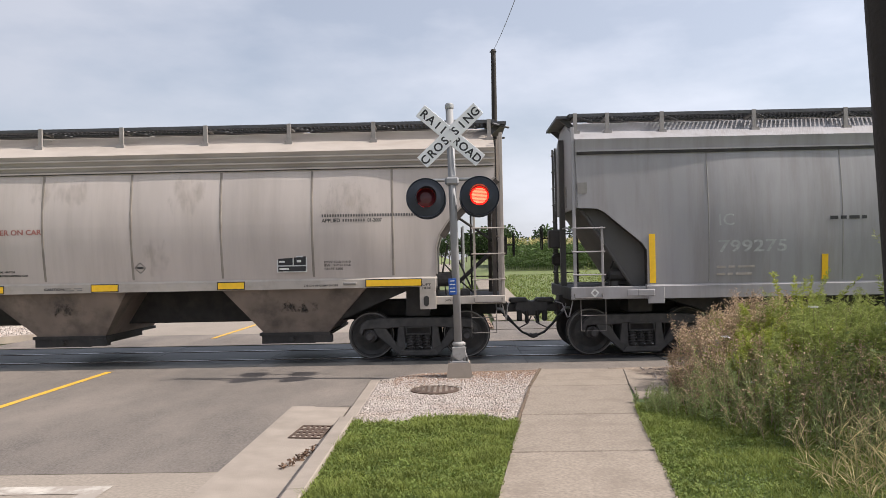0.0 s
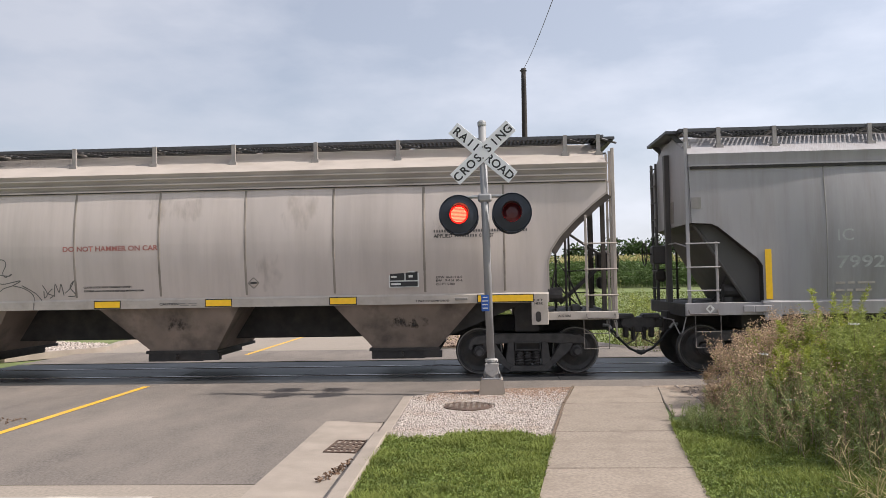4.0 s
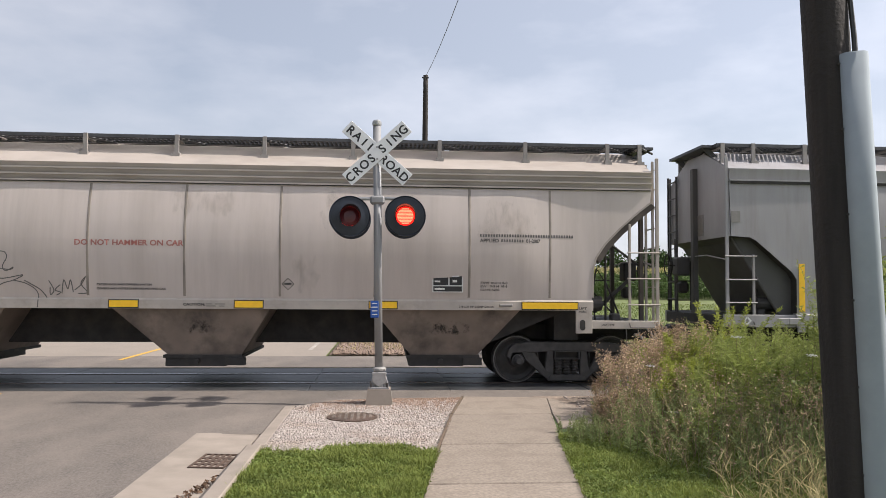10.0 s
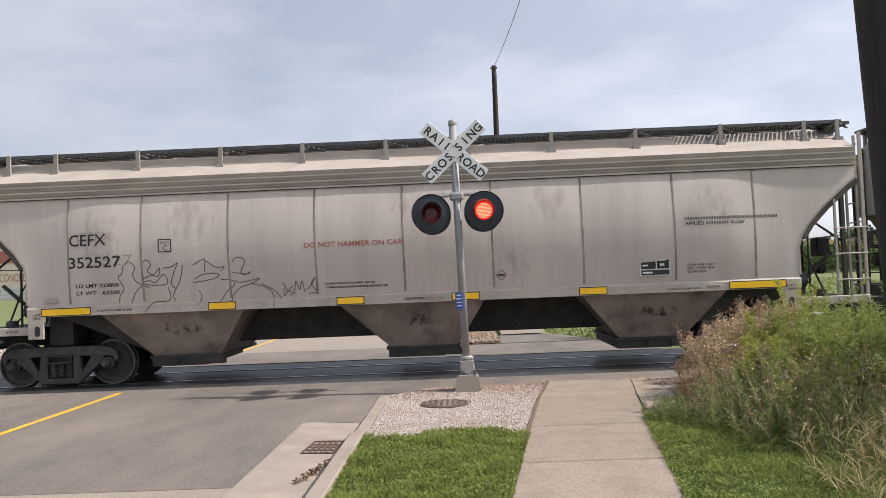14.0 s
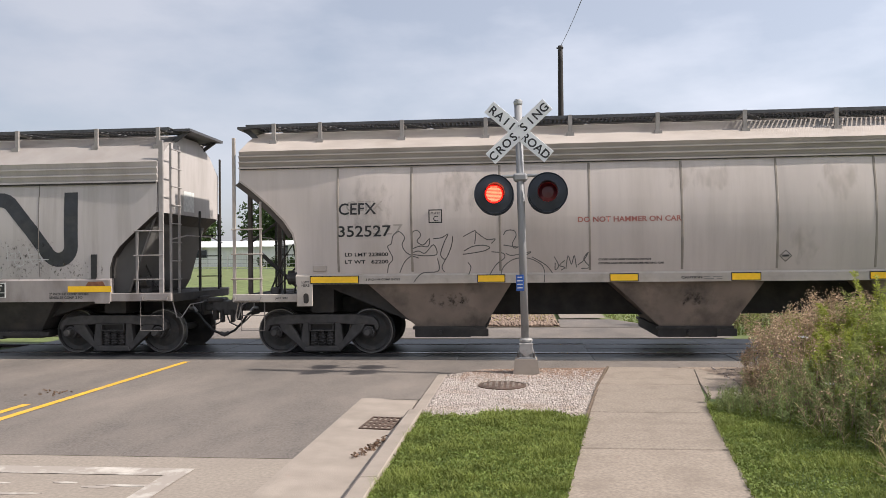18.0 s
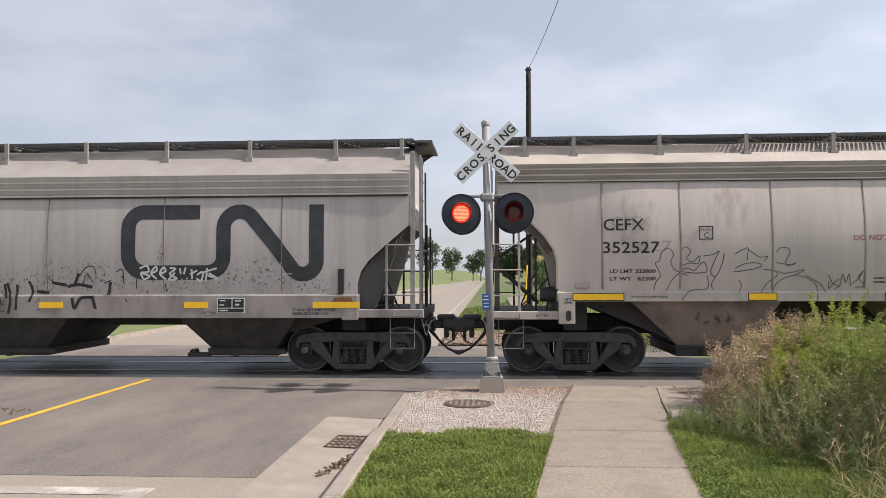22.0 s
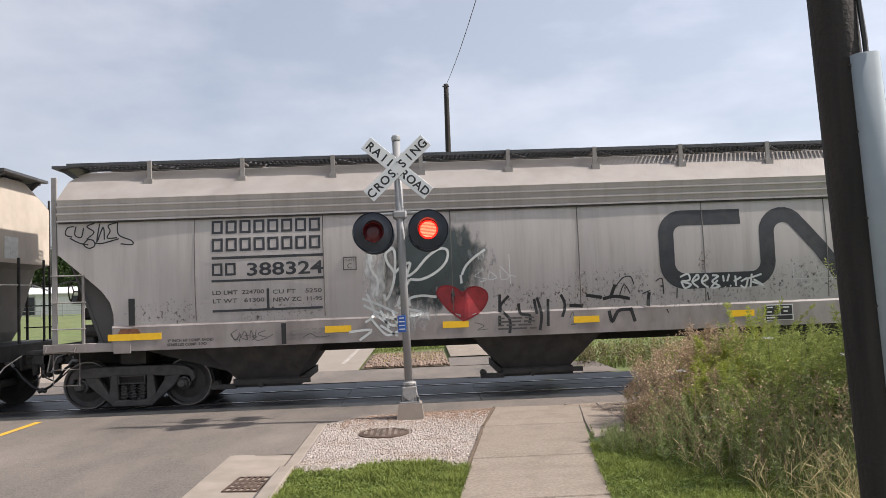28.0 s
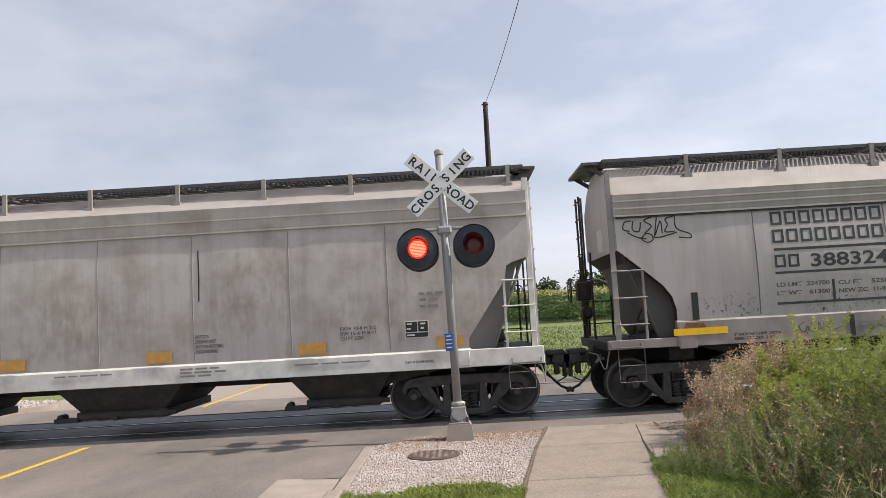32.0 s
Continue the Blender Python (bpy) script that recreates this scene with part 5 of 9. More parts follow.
DRIP_BLACK_B = [
    [(0.93, 1.56), (1.17, 1.54)],
    [(1.23, 1.73), (1.52, 1.68)],
    [(1.53, 1.65), (1.75, 1.69), (2.02, 1.64)],
    [(1.67, 1.67), (1.76, 1.9)],
    [(1.63, 1.44), (1.68, 1.25), (1.8, 1.43), (2.02, 1.45)],
    [(2.02, 1.48), (2.09, 1.23)],
    [(2.37, 1.74), (2.34, 1.49)],
    [(6.8, 1.97), (6.79, 1.54)],
]
ARC_BLACK = [
    [(1.76, 1.85), (1.9, 2.01), (2.04, 2.03), (2.1, 1.89)],
    [(1.83, 1.68), (1.92, 1.89), (2.03, 1.73)],
    [(2.49, 1.93), (2.61, 1.97), (2.63, 1.7)],
    [(2.25, 1.72), (2.39, 1.77)],
    [(2.88, 1.8), (2.87, 1.61)],
    [(2.67, 1.43), (2.7, 1.36)],
    [(3.43, 1.7), (3.45, 1.56)],
]
BUBBLE_WHITE = [
    [(2.94, 1.99), (3.08, 2.04), (3.11, 1.93), (2.97, 1.91), (3.13, 1.85), (3.02, 1.79), (2.96, 1.91)],
    [(3.16, 1.9), (3.27, 1.95), (3.25, 2.02), (3.16, 1.9), (3.27, 1.79)],
    [(3.33, 1.89), (3.44, 1.94), (3.4, 2.01), (3.33, 1.89), (3.45, 1.78)],
    [(3.52, 2.0), (3.63, 1.98), (3.52, 1.89), (3.65, 1.8), (3.5, 1.78), (3.62, 1.91)],
    [(3.72, 1.99), (3.73, 1.88)],
    [(3.83, 2.01), (3.79, 1.88)],
    [(3.75, 1.79), (3.76, 1.78)],
    [(3.84, 1.81), (3.86, 1.79)],
    [(3.94, 1.98), (3.95, 1.79)],
    [(3.91, 1.88), (4.05, 1.95)],
    [(4.04, 1.87), (4.16, 1.92), (4.12, 1.76), (4.03, 1.8)],
    [(4.24, 2.0), (4.21, 1.76)],
    [(4.18, 1.92), (4.42, 1.99)],
    [(4.27, 1.9), (4.43, 1.8), (4.24, 1.86)],
]
GHOST_WHITE = [
    [(5.0, 2.19), (5.01, 1.74)],
    [(5.05, 1.99), (5.18, 2.01), (5.15, 1.82), (5.28, 1.76)],
    [(5.24, 2.07), (5.34, 1.81), (5.17, 1.74)],
    [(5.41, 2.14), (5.51, 1.81), (5.68, 1.86)],
    [(5.46, 1.98), (5.66, 2.0)],
    [(5.63, 2.08), (5.73, 1.83)],
    [(5.01, 1.88), (5.85, 1.88)],
]
SILL_TAG = [
    [(-4.94, 1.36), (-5.05, 1.28), (-4.95, 1.18), (-4.9, 1.31)],
    [(-4.88, 1.21), (-4.81, 1.33), (-4.77, 1.19), (-4.86, 1.21)],
    [(-4.72, 1.21), (-4.7, 1.34), (-4.64, 1.2), (-4.61, 1.35)],
    [(-4.45, 1.33), (-4.58, 1.27), (-4.42, 1.21), (-4.32, 1.26)],
]
SILL_TAG_B = [
    [(-5.04, 1.29), (-4.98, 1.18), (-4.88, 1.28), (-4.91, 1.15)],
    [(-4.78, 1.3), (-4.76, 1.17)],
    [(-4.81, 1.25), (-4.72, 1.26)],
    [(-4.68, 1.17), (-4.6, 1.23), (-4.68, 1.24), (-4.59, 1.16), (-4.41, 1.2)],
    [(-0.77, 1.32), (-0.61, 1.26), (-0.72, 1.19), (-0.54, 1.2)],
    [(-3.8, 1.18), (-3.67, 1.24), (-3.54, 1.18), (-3.33, 1.19)],
]
SILL_BLACK_C = [
    [(4.15, 1.2), (4.23, 1.09)],
    [(4.12, 1.14), (4.32, 1.2)],
    [(4.23, 1.09), (4.4, 1.16), (4.26, 1.17)],
    [(0.92, 1.33), (0.98, 1.44), (1.01, 1.27)],
    [(0.94, 1.22), (1.02, 1.22)],
]


def face(spec, z, lift=0.004, x=0.0):
    """The y just proud of a car's near side sheet, which swells a little between its seams."""
    xs = [-spec["half"]] + list(spec["seams"]) + [spec["half"]]
    k = max(0, min(len(xs) - 2, sum(1 for q in xs if q <= x) - 1))
    u = min(1.0, max(0.0, (x - xs[k]) / (xs[k + 1] - xs[k])))
    w = min(1.0, max(0.0, (z - spec["sill"][1]) / (spec["eave"] - spec["sill"][1])))
    bulge = spec["pillow"] * 4 * u * (1 - u) * (0.35 + 0.65 * math.sin(math.pi * w))
    return -(SIDE + belly_at(spec, x, z) + bulge + lift)


def paint_strokes(car, spec, strokes, width, m, name, label="", lift=0.003, smooth=True):
    """Spray or marker strokes that follow the curve of the side, each a part of its own."""
    for i, st in enumerate(strokes):
        bm = bmesh.new()
        line = smooth_line(st, 6) if smooth else list(st)
        close = [line[0]]
        for p, q in zip(line, line[1:]):
            k = max(1, int(math.dist(p, q) / 0.12))
            close += [(p[0] + (q[0] - p[0]) * j / k, p[1] + (q[1] - p[1]) * j / k) for j in range(1, k + 1)]
        ribbon(bm, close, width, 0.0, 0.0)
        for v in bm.verts:
            v.co.y = SILL_FACE - lift if v.co.z < spec["sill"][1] else face(spec, v.co.z, lift + 0.0003 * (i % 4), v.co.x)
        me = bpy.data.meshes.new(name)
        bm.to_mesh(me)
        bm.free()
        link_mesh(name, me, m, car, label)


def words(car, spec, body, x, z, h, m, width=None, bold=0.0, sill=False, lift=0.0045):
    """A line of lettering on the side. Large letters are parts of their own, small print is one part."""
    ob = writing(body, h, m, car, (x, SILL_FACE - 0.003 if sill else 0.0, z), width=width, bold=bold)
    if not sill:
        for v in ob.data.vertices:
            v.co.z = -face(spec, z + v.co.y, lift, x + v.co.x)
    if h < 0.15:
        ob["kind"] = "stuff"
        return ob
    bm = bmesh.new()
    bm.from_mesh(ob.data)
    bmesh.ops.remove_doubles(bm, verts=bm.verts, dist=0.0001)
    left = set(bm.faces)
    while left:
        todo, island = [left.pop()], []
        while todo:
            f = todo.pop()
            island.append(f)
            for e in f.edges:
                for g in e.link_faces:
                    if g in left:
                        left.remove(g)
                        todo.append(g)
        one, made = bmesh.new(), {}
        for f in island:
            for v in f.verts:
                if v not in made:
                    made[v] = one.verts.new(v.co)
            one.faces.new([made[v] for v in f.verts])
        me = bpy.data.meshes.new("letter")
        one.to_mesh(me)
        one.free()
        link_mesh("letter", me, m, car).matrix_basis = ob.matrix_basis
    bm.free()
    bpy.data.objects.remove(ob)


def blocks(car, spec, x, z, h, count, width, m):
    """Lettering kept as plain letter-sized blocks that follow the side."""
    step = width / count
    for i in range(count):
        bm = bmesh.new()
        x0, x1, t = x + i * step, x + (i + (0.58 if h < 0.15 else 0.80)) * step, 0.17 * step
        if h < 0.15:
            box(bm, x0, x1, 0.0, 0.001, z, z + h)
        else:
            for a, b, c, d in ((x0, x0 + t, z, z + h), (x1 - t, x1, z, z + h), (x0 + t, x1 - t, z, z + t), (x0 + t, x1 - t, z + h - t, z + h)):
                box(bm, a, b, 0.0, 0.001, c, d)
        for v in bm.verts:
            v.co.y += face(spec, v.co.z, 0.0045, v.co.x)
        part("letter_block", bm, m, car)


# beige car
A = BEIGE_CAR
words(beige_car, A, "CEFX", -6.30, 2.65, 0.21, BLACK_PAINT, 0.72, 0.003)
words(beige_car, A, "352527", -6.32, 2.24, 0.20, BLACK_PAINT, 1.0, 0.003)
GHOST = mat("ghost_lettering", (0.36, 0.32, 0.285), 0.6, noise_scale=10, vary=0.15)
words(beige_car, A, "CEFX", -6.16, 2.71, 0.19, GHOST, 0.70, lift=0.0028)
words(beige_car, A, "527", -5.66, 2.27, 0.19, GHOST, 0.56, lift=0.0028)
words(beige_car, A, "LD LMT 223800", -6.19, 1.875, 0.065, BLACK_PAINT, 0.82, 0.002)
words(beige_car, A, "LT WT   62200", -6.19, 1.74, 0.065, BLACK_PAINT, 0.82, 0.002)
frame_mark(beige_car, -4.60, 2.47, 0.25, 0.245, face(A, 2.6, 0.003, -4.47), BLACK_PAINT)
words(beige_car, A, "PLATE", -4.56, 2.63, 0.04, BLACK_PAINT, 0.17)
words(beige_car, A, "C", -4.52, 2.50, 0.10, BLACK_PAINT)
words(beige_car, A, "DO NOT HAMMER ON CAR", -1.91, 2.445, 0.092, RED_PAINT, 1.82, 0.003)
words(beige_car, A, "CLOSE LOCK AND CARSEAL HATCH", -1.54, 1.755, 0.032, BLACK_PAINT, 0.92, 0.002)
words(beige_car, A, "COVERS AND OUTLETS BEFORE MOVING CAR", -1.54, 1.685, 0.032, BLACK_PAINT, 1.16, 0.002)
words(beige_car, A, "CAUTION:", -0.09, 1.415, 0.042, BLACK_PAINT, 0.38, 0.002, True)
bars(beige_car, 0.30, 1.435, ((0.11, 0.16), (0.17, 0.10)), SILL_FACE - 0.001, FAINT, 0.018, 0.035)
words(beige_car, A, "2 INCH HF COMP SHOES", -5.80, 1.425, 0.035, BLACK_PAINT, 0.65, 0.001, True)
words(beige_car, A, "2 INCH HF COMP SHOES", 4.70, 1.40, 0.035, BLACK_PAINT, 0.62, 0.001, True)
placard(beige_car, 4.22, 1.67, 0.55, 0.36, face(A, 1.85, 0.004, 4.5))
blocks(beige_car, A, 5.06, 2.66, 0.05, 36, 1.72, STENCIL)
words(beige_car, A, "APPLIED", 5.06, 2.565, 0.062, BLACK_PAINT, 0.34, 0.002)
blocks(beige_car, A, 5.44, 2.57, 0.05, 9, 0.42, STENCIL)
words(beige_car, A, "01-2007", 5.89, 2.565, 0.062, BLACK_PAINT, 0.26, 0.002)
words(beige_car, A, "EXW 10-8 H 8-0", 5.08, 1.825, 0.04, BLACK_PAINT, 0.48, 0.001)
words(beige_car, A, "EW   9-9 H 10-6", 5.08, 1.765, 0.04, BLACK_PAINT, 0.48, 0.001)
words(beige_car, A, "CU FT 5200", 5.08, 1.70, 0.04, BLACK_PAINT, 0.34, 0.001)
paint_strokes(beige_car, A, [[(1.70, 1.90), (1.80, 1.80), (1.70, 1.70), (1.60, 1.80), (1.70, 1.90)]], 0.012, BLACK_PAINT, "diamond_mark", smooth=False)
bars(beige_car, 1.64, 1.785, ((0.12,),), face(A, 1.8, 0.003, 1.7), BLACK_PAINT, 0.035)
bm = bmesh.new()
box(bm, -6.80, -6.54, face(A, 1.62, 0, -6.67) - 0.03, face(A, 1.62, 0, -6.67) + 0.02, 1.60, 1.71)
part("tag_holder", bevelled(bm, 0.01), BEIGE_ROOF, beige_car)
bm = bmesh.new()
box(bm, 5.42, 5.66, SILL_FACE - 0.03, SILL_FACE, 1.42, 1.47)
part("tag_holder", bevelled(bm, 0.01), FAINT, beige_car)
MARKER = mat("thin_grey_marker", (0.12, 0.113, 0.107), 0.6)
for strokes in (TAG_OUTLINE_A, TAG_OUTLINE_B, TAG_SMALL):
    paint_strokes(beige_car, A, strokes, 0.017, MARKER, "graffiti", "thin grey outlined graffiti")
for s in (-1, 1):
    words(beige_car, A, "LIFT", s * 6.94 - 0.08, 1.38, 0.04, BLACK_PAINT, 0.15, 0.001, True)
    words(beige_car, A, "HERE", s * 6.94 - 0.08, 1.32, 0.04, BLACK_PAINT, 0.15, 0.001, True)
    bm = bmesh.new()
    pts = [(s * 6.93 + 0.05 * math.cos(a), 1.10 + (0.045 if math.sin(a) > 0 else -0.045) + 0.05 * math.sin(a)) for a in (i * math.pi / 8 for i in range(16))]
    # raised black plate draws the shade inside the slot
    prism(bm, pts, SILL_FACE - 0.012, SILL_FACE - 0.006)
    part("jacking_slot_shade", bm, UNDER, beige_car)
    words(beige_car, A, "JACK HERE", s * 7.40 - 0.12, 1.09, 0.035, BLACK_PAINT, 0.24, 0.001, True)

# pale grey car with the logo
B = CN_CAR
LOGO_W = 0.275


def arc(cx, cz, r, a0, a1, n=8):
    return [(cx + r * math.cos(radians(a0 + (a1 - a0) * i / n)), cz + r * math.sin(radians(a0 + (a1 - a0) * i / n))) for i in range(n + 1)]


noodle = [(4.09, 3.045), (3.6, 3.045)] + arc(3.02, 2.75, 0.30, 90, 180) + [(2.72, 2.4)] + arc(3.05, 2.24, 0.33, 180, 270) + [(3.6, 1.91)] + arc(4.24, 2.22, 0.31, 270, 360) + [(4.55, 2.5)] + arc(4.86, 2.74, 0.31, 180, 48) + [(5.5, 2.45)] + arc(6.05, 2.13, 0.255, 225, 360, 10) + [(6.305, 2.6), (6.305, 3.175)]
paint_strokes(cn_car, B, [noodle], LOGO_W, LOGO, "logo_shape", "charcoal painted logo shape", 0.0025, False)
blocks(cn_car, B, -5.35, 3.05, 0.235, 8, 1.95, LOGO)
blocks(cn_car, B, -5.35, 2.735, 0.235, 8, 1.95, LOGO)
blocks(cn_car, B, -5.35, 2.31, 0.22, 2, 0.46, LOGO)
words(cn_car, B, "388324", -4.76, 2.30, 0.22, LOGO, 1.33, 0.006)
for x0, x1, z0, z1 in ((-5.35, -3.40, 2.60, 2.645), (-5.36, -3.40, 2.20, 2.24), (-5.36, -3.44, 1.675, 1.715), (-4.41, -4.365, 1.715, 2.20)):
    bm = bmesh.new()
    y = face(B, (z0 + z1) / 2, 0.004, (x0 + x1) / 2)
    box(bm, x0, x1, y - 0.002, y, z0, z1)
    part("ruled_line", bm, LOGO, cn_car)
for body, x, z, w in (("LD LMT  224700", -5.36, 1.98, 0.90), ("LT WT   61300", -5.36, 1.835, 0.90), ("CU FT    5250", -4.31, 1.965, 0.86), ("NEW ZC  11-95", -4.31, 1.825, 0.86)):
    words(cn_car, B, body, x, z, 0.07, STENCIL, w, 0.002)
frame_mark(cn_car, -3.06, 2.33, 0.24, 0.235, face(B, 2.45, 0.003, -2.94), STENCIL)
words(cn_car, B, "PLATE", -3.03, 2.49, 0.04, STENCIL, 0.17)
words(cn_car, B, "C", -2.99, 2.36, 0.09, STENCIL)
placard(cn_car, 4.43, 1.15, 0.53, 0.285, SILL_FACE - 0.001)
words(cn_car, B, "2\" INCH HF COMP. SHOES", 5.86, 1.19, 0.045, STENCIL, 0.8, 0.003, True)
words(cn_car, B, "SEMELLES COMP. 2 PO", 5.86, 1.12, 0.045, STENCIL, 0.68, 0.003, True)
words(cn_car, B, "2\" INCH HF COMP. SHOES", -6.15, 1.19, 0.045, STENCIL, 0.8, 0.003, True)
words(cn_car, B, "SEMELLES COMP. 2 PO", -6.15, 1.12, 0.045, STENCIL, 0.68, 0.003, True)
bars(cn_car, -0.36, 1.36, ((0.12, 0.26, 0.16), (0.2, 0.16, 0.2), (0.1, 0.16, 0.24), (0.2, 0.26, 0.12)), SILL_FACE - 0.001, STENCIL, 0.03, 0.062)
bars(cn_car, -3.98, 1.31, ((0.1, 0.14, 0.08, 0.1), (0.1, 0.16, 0.06, 0.08)), SILL_FACE - 0.001, FAINT, 0.03, 0.06)


def soft_paint(name, colour, ragged=0.5, power=3.2, fades=(0.21, 0.115)):
    """Sprayed paint that thins out raggedly towards the edge of its patch."""
    m = mat(name, colour, 0.65, noise_scale=2.5, vary=0.25)
    n, l = m.node_tree.nodes, m.node_tree.links
    co = n.new("ShaderNodeTexCoord")
    sep = n.new("ShaderNodeSeparateXYZ")
    l.new(co.outputs["Generated"], sep.inputs["Vector"])
    far = []
    for axis in ("X", "Z"):
        a = n.new("ShaderNodeMath")
        a.operation = "SUBTRACT"
        a.inputs[1].default_value = 0.5
        l.new(sep.outputs[axis], a.inputs[0])
        b = n.new("ShaderNodeMath")
        b.operation = "ABSOLUTE"
        l.new(a.outputs[0], b.inputs[0])
        c = n.new("ShaderNodeMath")
        c.operation = "POWER"
        c.inputs[1].default_value = power
        l.new(b.outputs[0], c.inputs[0])
        far.append(c)
    d = n.new("ShaderNodeMath")
    l.new(far[0].outputs[0], d.inputs[0])
    l.new(far[1].outputs[0], d.inputs[1])
    nz = n.new("ShaderNodeTexNoise")
    nz.inputs["Scale"].default_value = 5
    nz.inputs["Detail"].default_value = 5
    mp = n.new("ShaderNodeMapping")
    mp.inputs["Scale"].default_value = (1.6, 1, 0.7)
    l.new(co.outputs["Object"], mp.inputs["Vector"])
    l.new(mp.outputs["Vector"], nz.inputs["Vector"])
    e = n.new("ShaderNodeMath")
    e.operation = "MULTIPLY_ADD"
    e.inputs[1].default_value = 0.22 * ragged
    l.new(nz.outputs["Fac"], e.inputs[0])
    l.new(d.outputs[0], e.inputs[2])
    r = n.new("ShaderNodeMapRange")
    r.inputs["From Min"].default_value, r.inputs["From Max"].default_value = fades
    l.new(e.outputs[0], r.inputs["Value"])
    l.new(r.outputs["Result"], n["Principled BSDF"].inputs["Alpha"])
    return m


def paint_patch(car, spec, x0, x1, z0, z1, m, name, label, lift=0.0035):
    vs, fs, k, c = [], [], 13, 9
    for j in range(k):
        for i in range(c):
            x, z = x0 + (x1 - x0) * i / (c - 1), z0 + (z1 - z0) * j / (k - 1)
            vs.append((x, SILL_FACE - lift if z < spec["sill"][1] else face(spec, z, lift, x), z))
    for j in range(k - 1):
        for i in range(c - 1):
            a = j * c + i
            fs.append((a, a + 1, a + c + 1, a + c))
    return fast_mesh(name, vs, fs, m, car, label)


paint_patch(cn_car, B, -2.66, -0.30, 1.42, 3.36, soft_paint("dark_green_spray_cloud", (0.05, 0.066, 0.068), 1.7, 2.0, (0.38, 0.24)), "paint_cloud", "dark green sprayed paint cloud")
paint_patch(cn_car, B, -2.75, -1.25, 1.12, 2.0, soft_paint("thin_white_spray_mist", (0.55, 0.56, 0.55), 1.6), "paint_mist", "thin white spray mist", 0.003)
paint_patch(cn_car, B, -2.74, -2.28, 1.7, 2.98, soft_paint("white_spray_edge", (0.62, 0.62, 0.61), 1.3), "paint_mist", "white sprayed edge of the paint cloud", 0.0045)
paint_patch(cn_car, B, -0.95, -0.30, 1.85, 2.75, soft_paint("white_spray_wisp", (0.58, 0.58, 0.57), 1.9), "paint_mist", "white sprayed wisp beside the heart", 0.0045)
paint_strokes(cn_car, B, HALO_WHITE, 0.042, SPRAY_WHITE, "graffiti", "white spray graffiti stroke", 0.0065)
paint_strokes(cn_car, B, SCRIPT_WHITE, 0.045, SPRAY_WHITE, "graffiti", "white spray script stroke", 0.0075)
soft_red = mat("uneven_red_spray", (0.36, 0.03, 0.035), 0.55, noise_scale=4, vary=0.35, second=(0.20, 0.02, 0.028), second_scale=3, second_amount=0.8, second_lo=0.4, second_hi=0.6)
bm = bmesh.new()
pts = smooth_line(HEART[0], 4)[:-1]
fc = bm.faces.new([bm.verts.new((x, SILL_FACE - 0.007 if z < 1.5 else face(B, z, 0.005, x), z)) for x, z in pts])
bmesh.ops.triangulate(bm, faces=[fc])
me = bpy.data.meshes.new("painted_heart")
bm.to_mesh(me)
bm.free()
link_mesh("painted_heart", me, soft_red, cn_car, "red sprayed heart")
paint_strokes(cn_car, B, [[(x, z) for x, z in HEART[0]]], 0.03, mat("deep_red_spray", (0.22, 0.012, 0.018), 0.6), "heart_outline", "", 0.007)
paint_strokes(cn_car, B, SMALL_WHITE, 0.014, SPRAY_WHITE, "graffiti", "small white graffiti tag")
paint_strokes(cn_car, B, DRIP_BLACK, 0.05, BLACK_PAINT, "graffiti", "black dripping spray stroke", 0.004)
paint_strokes(cn_car, B, DRIP_BLACK_B, 0.06, BLACK_PAINT, "graffiti", "black spray stroke", 0.004)
paint_strokes(cn_car, B, ARC_BLACK, 0.02, BLACK_PAINT, "graffiti", "thin black spray line", 0.004)
paint_strokes(cn_car, B, BUBBLE_WHITE, 0.035, SPRAY_WHITE, "graffiti", "white bubble graffiti over the logo", 0.006)
paint_strokes(cn_car, B, GHOST_WHITE, 0.014, mat("thin_white_spray", (0.5, 0.5, 0.49), 0.6), "graffiti", "faint white graffiti", 0.004)
paint_strokes(cn_car, B, TAG_DARK_TOP, 0.022, BLACK_PAINT, "graffiti", "black graffiti tag")
for strokes in (SILL_TAG, SILL_TAG_B, SILL_BLACK_C):
    paint_strokes(cn_car, B, strokes, 0.014, MARKER, "graffiti", "grey graffiti tag on the sill")
for s in (-1, 1):
    bm = bmesh.new()
    y = face(B, 1.72, 0.006, 6.76)
    box(bm, s * 6.76 - 0.055, s * 6.76 + 0.055, y - 0.012, y, 1.5, 1.97)
    part("black_patch", bevelled(bm, 0.004), BLACK_PAINT, cn_car)
    bm = bmesh.new()
    prism(bm, [(s * 6.6, 1.36), (s * 7.0, 1.36), (s * 6.95, 1.45), (s * 6.65, 1.44)], SILL_FACE - 0.006, SILL_FACE - 0.001)
    part("rust_stain", bm, RUST, cn_car)
bm = bmesh.new()
box(bm, -4.17, -4.09, SILL_FACE - 0.006, SILL_FACE, 1.08, 1.44)
part("sill_post", bm, BLACK_PAINT, cn_car)



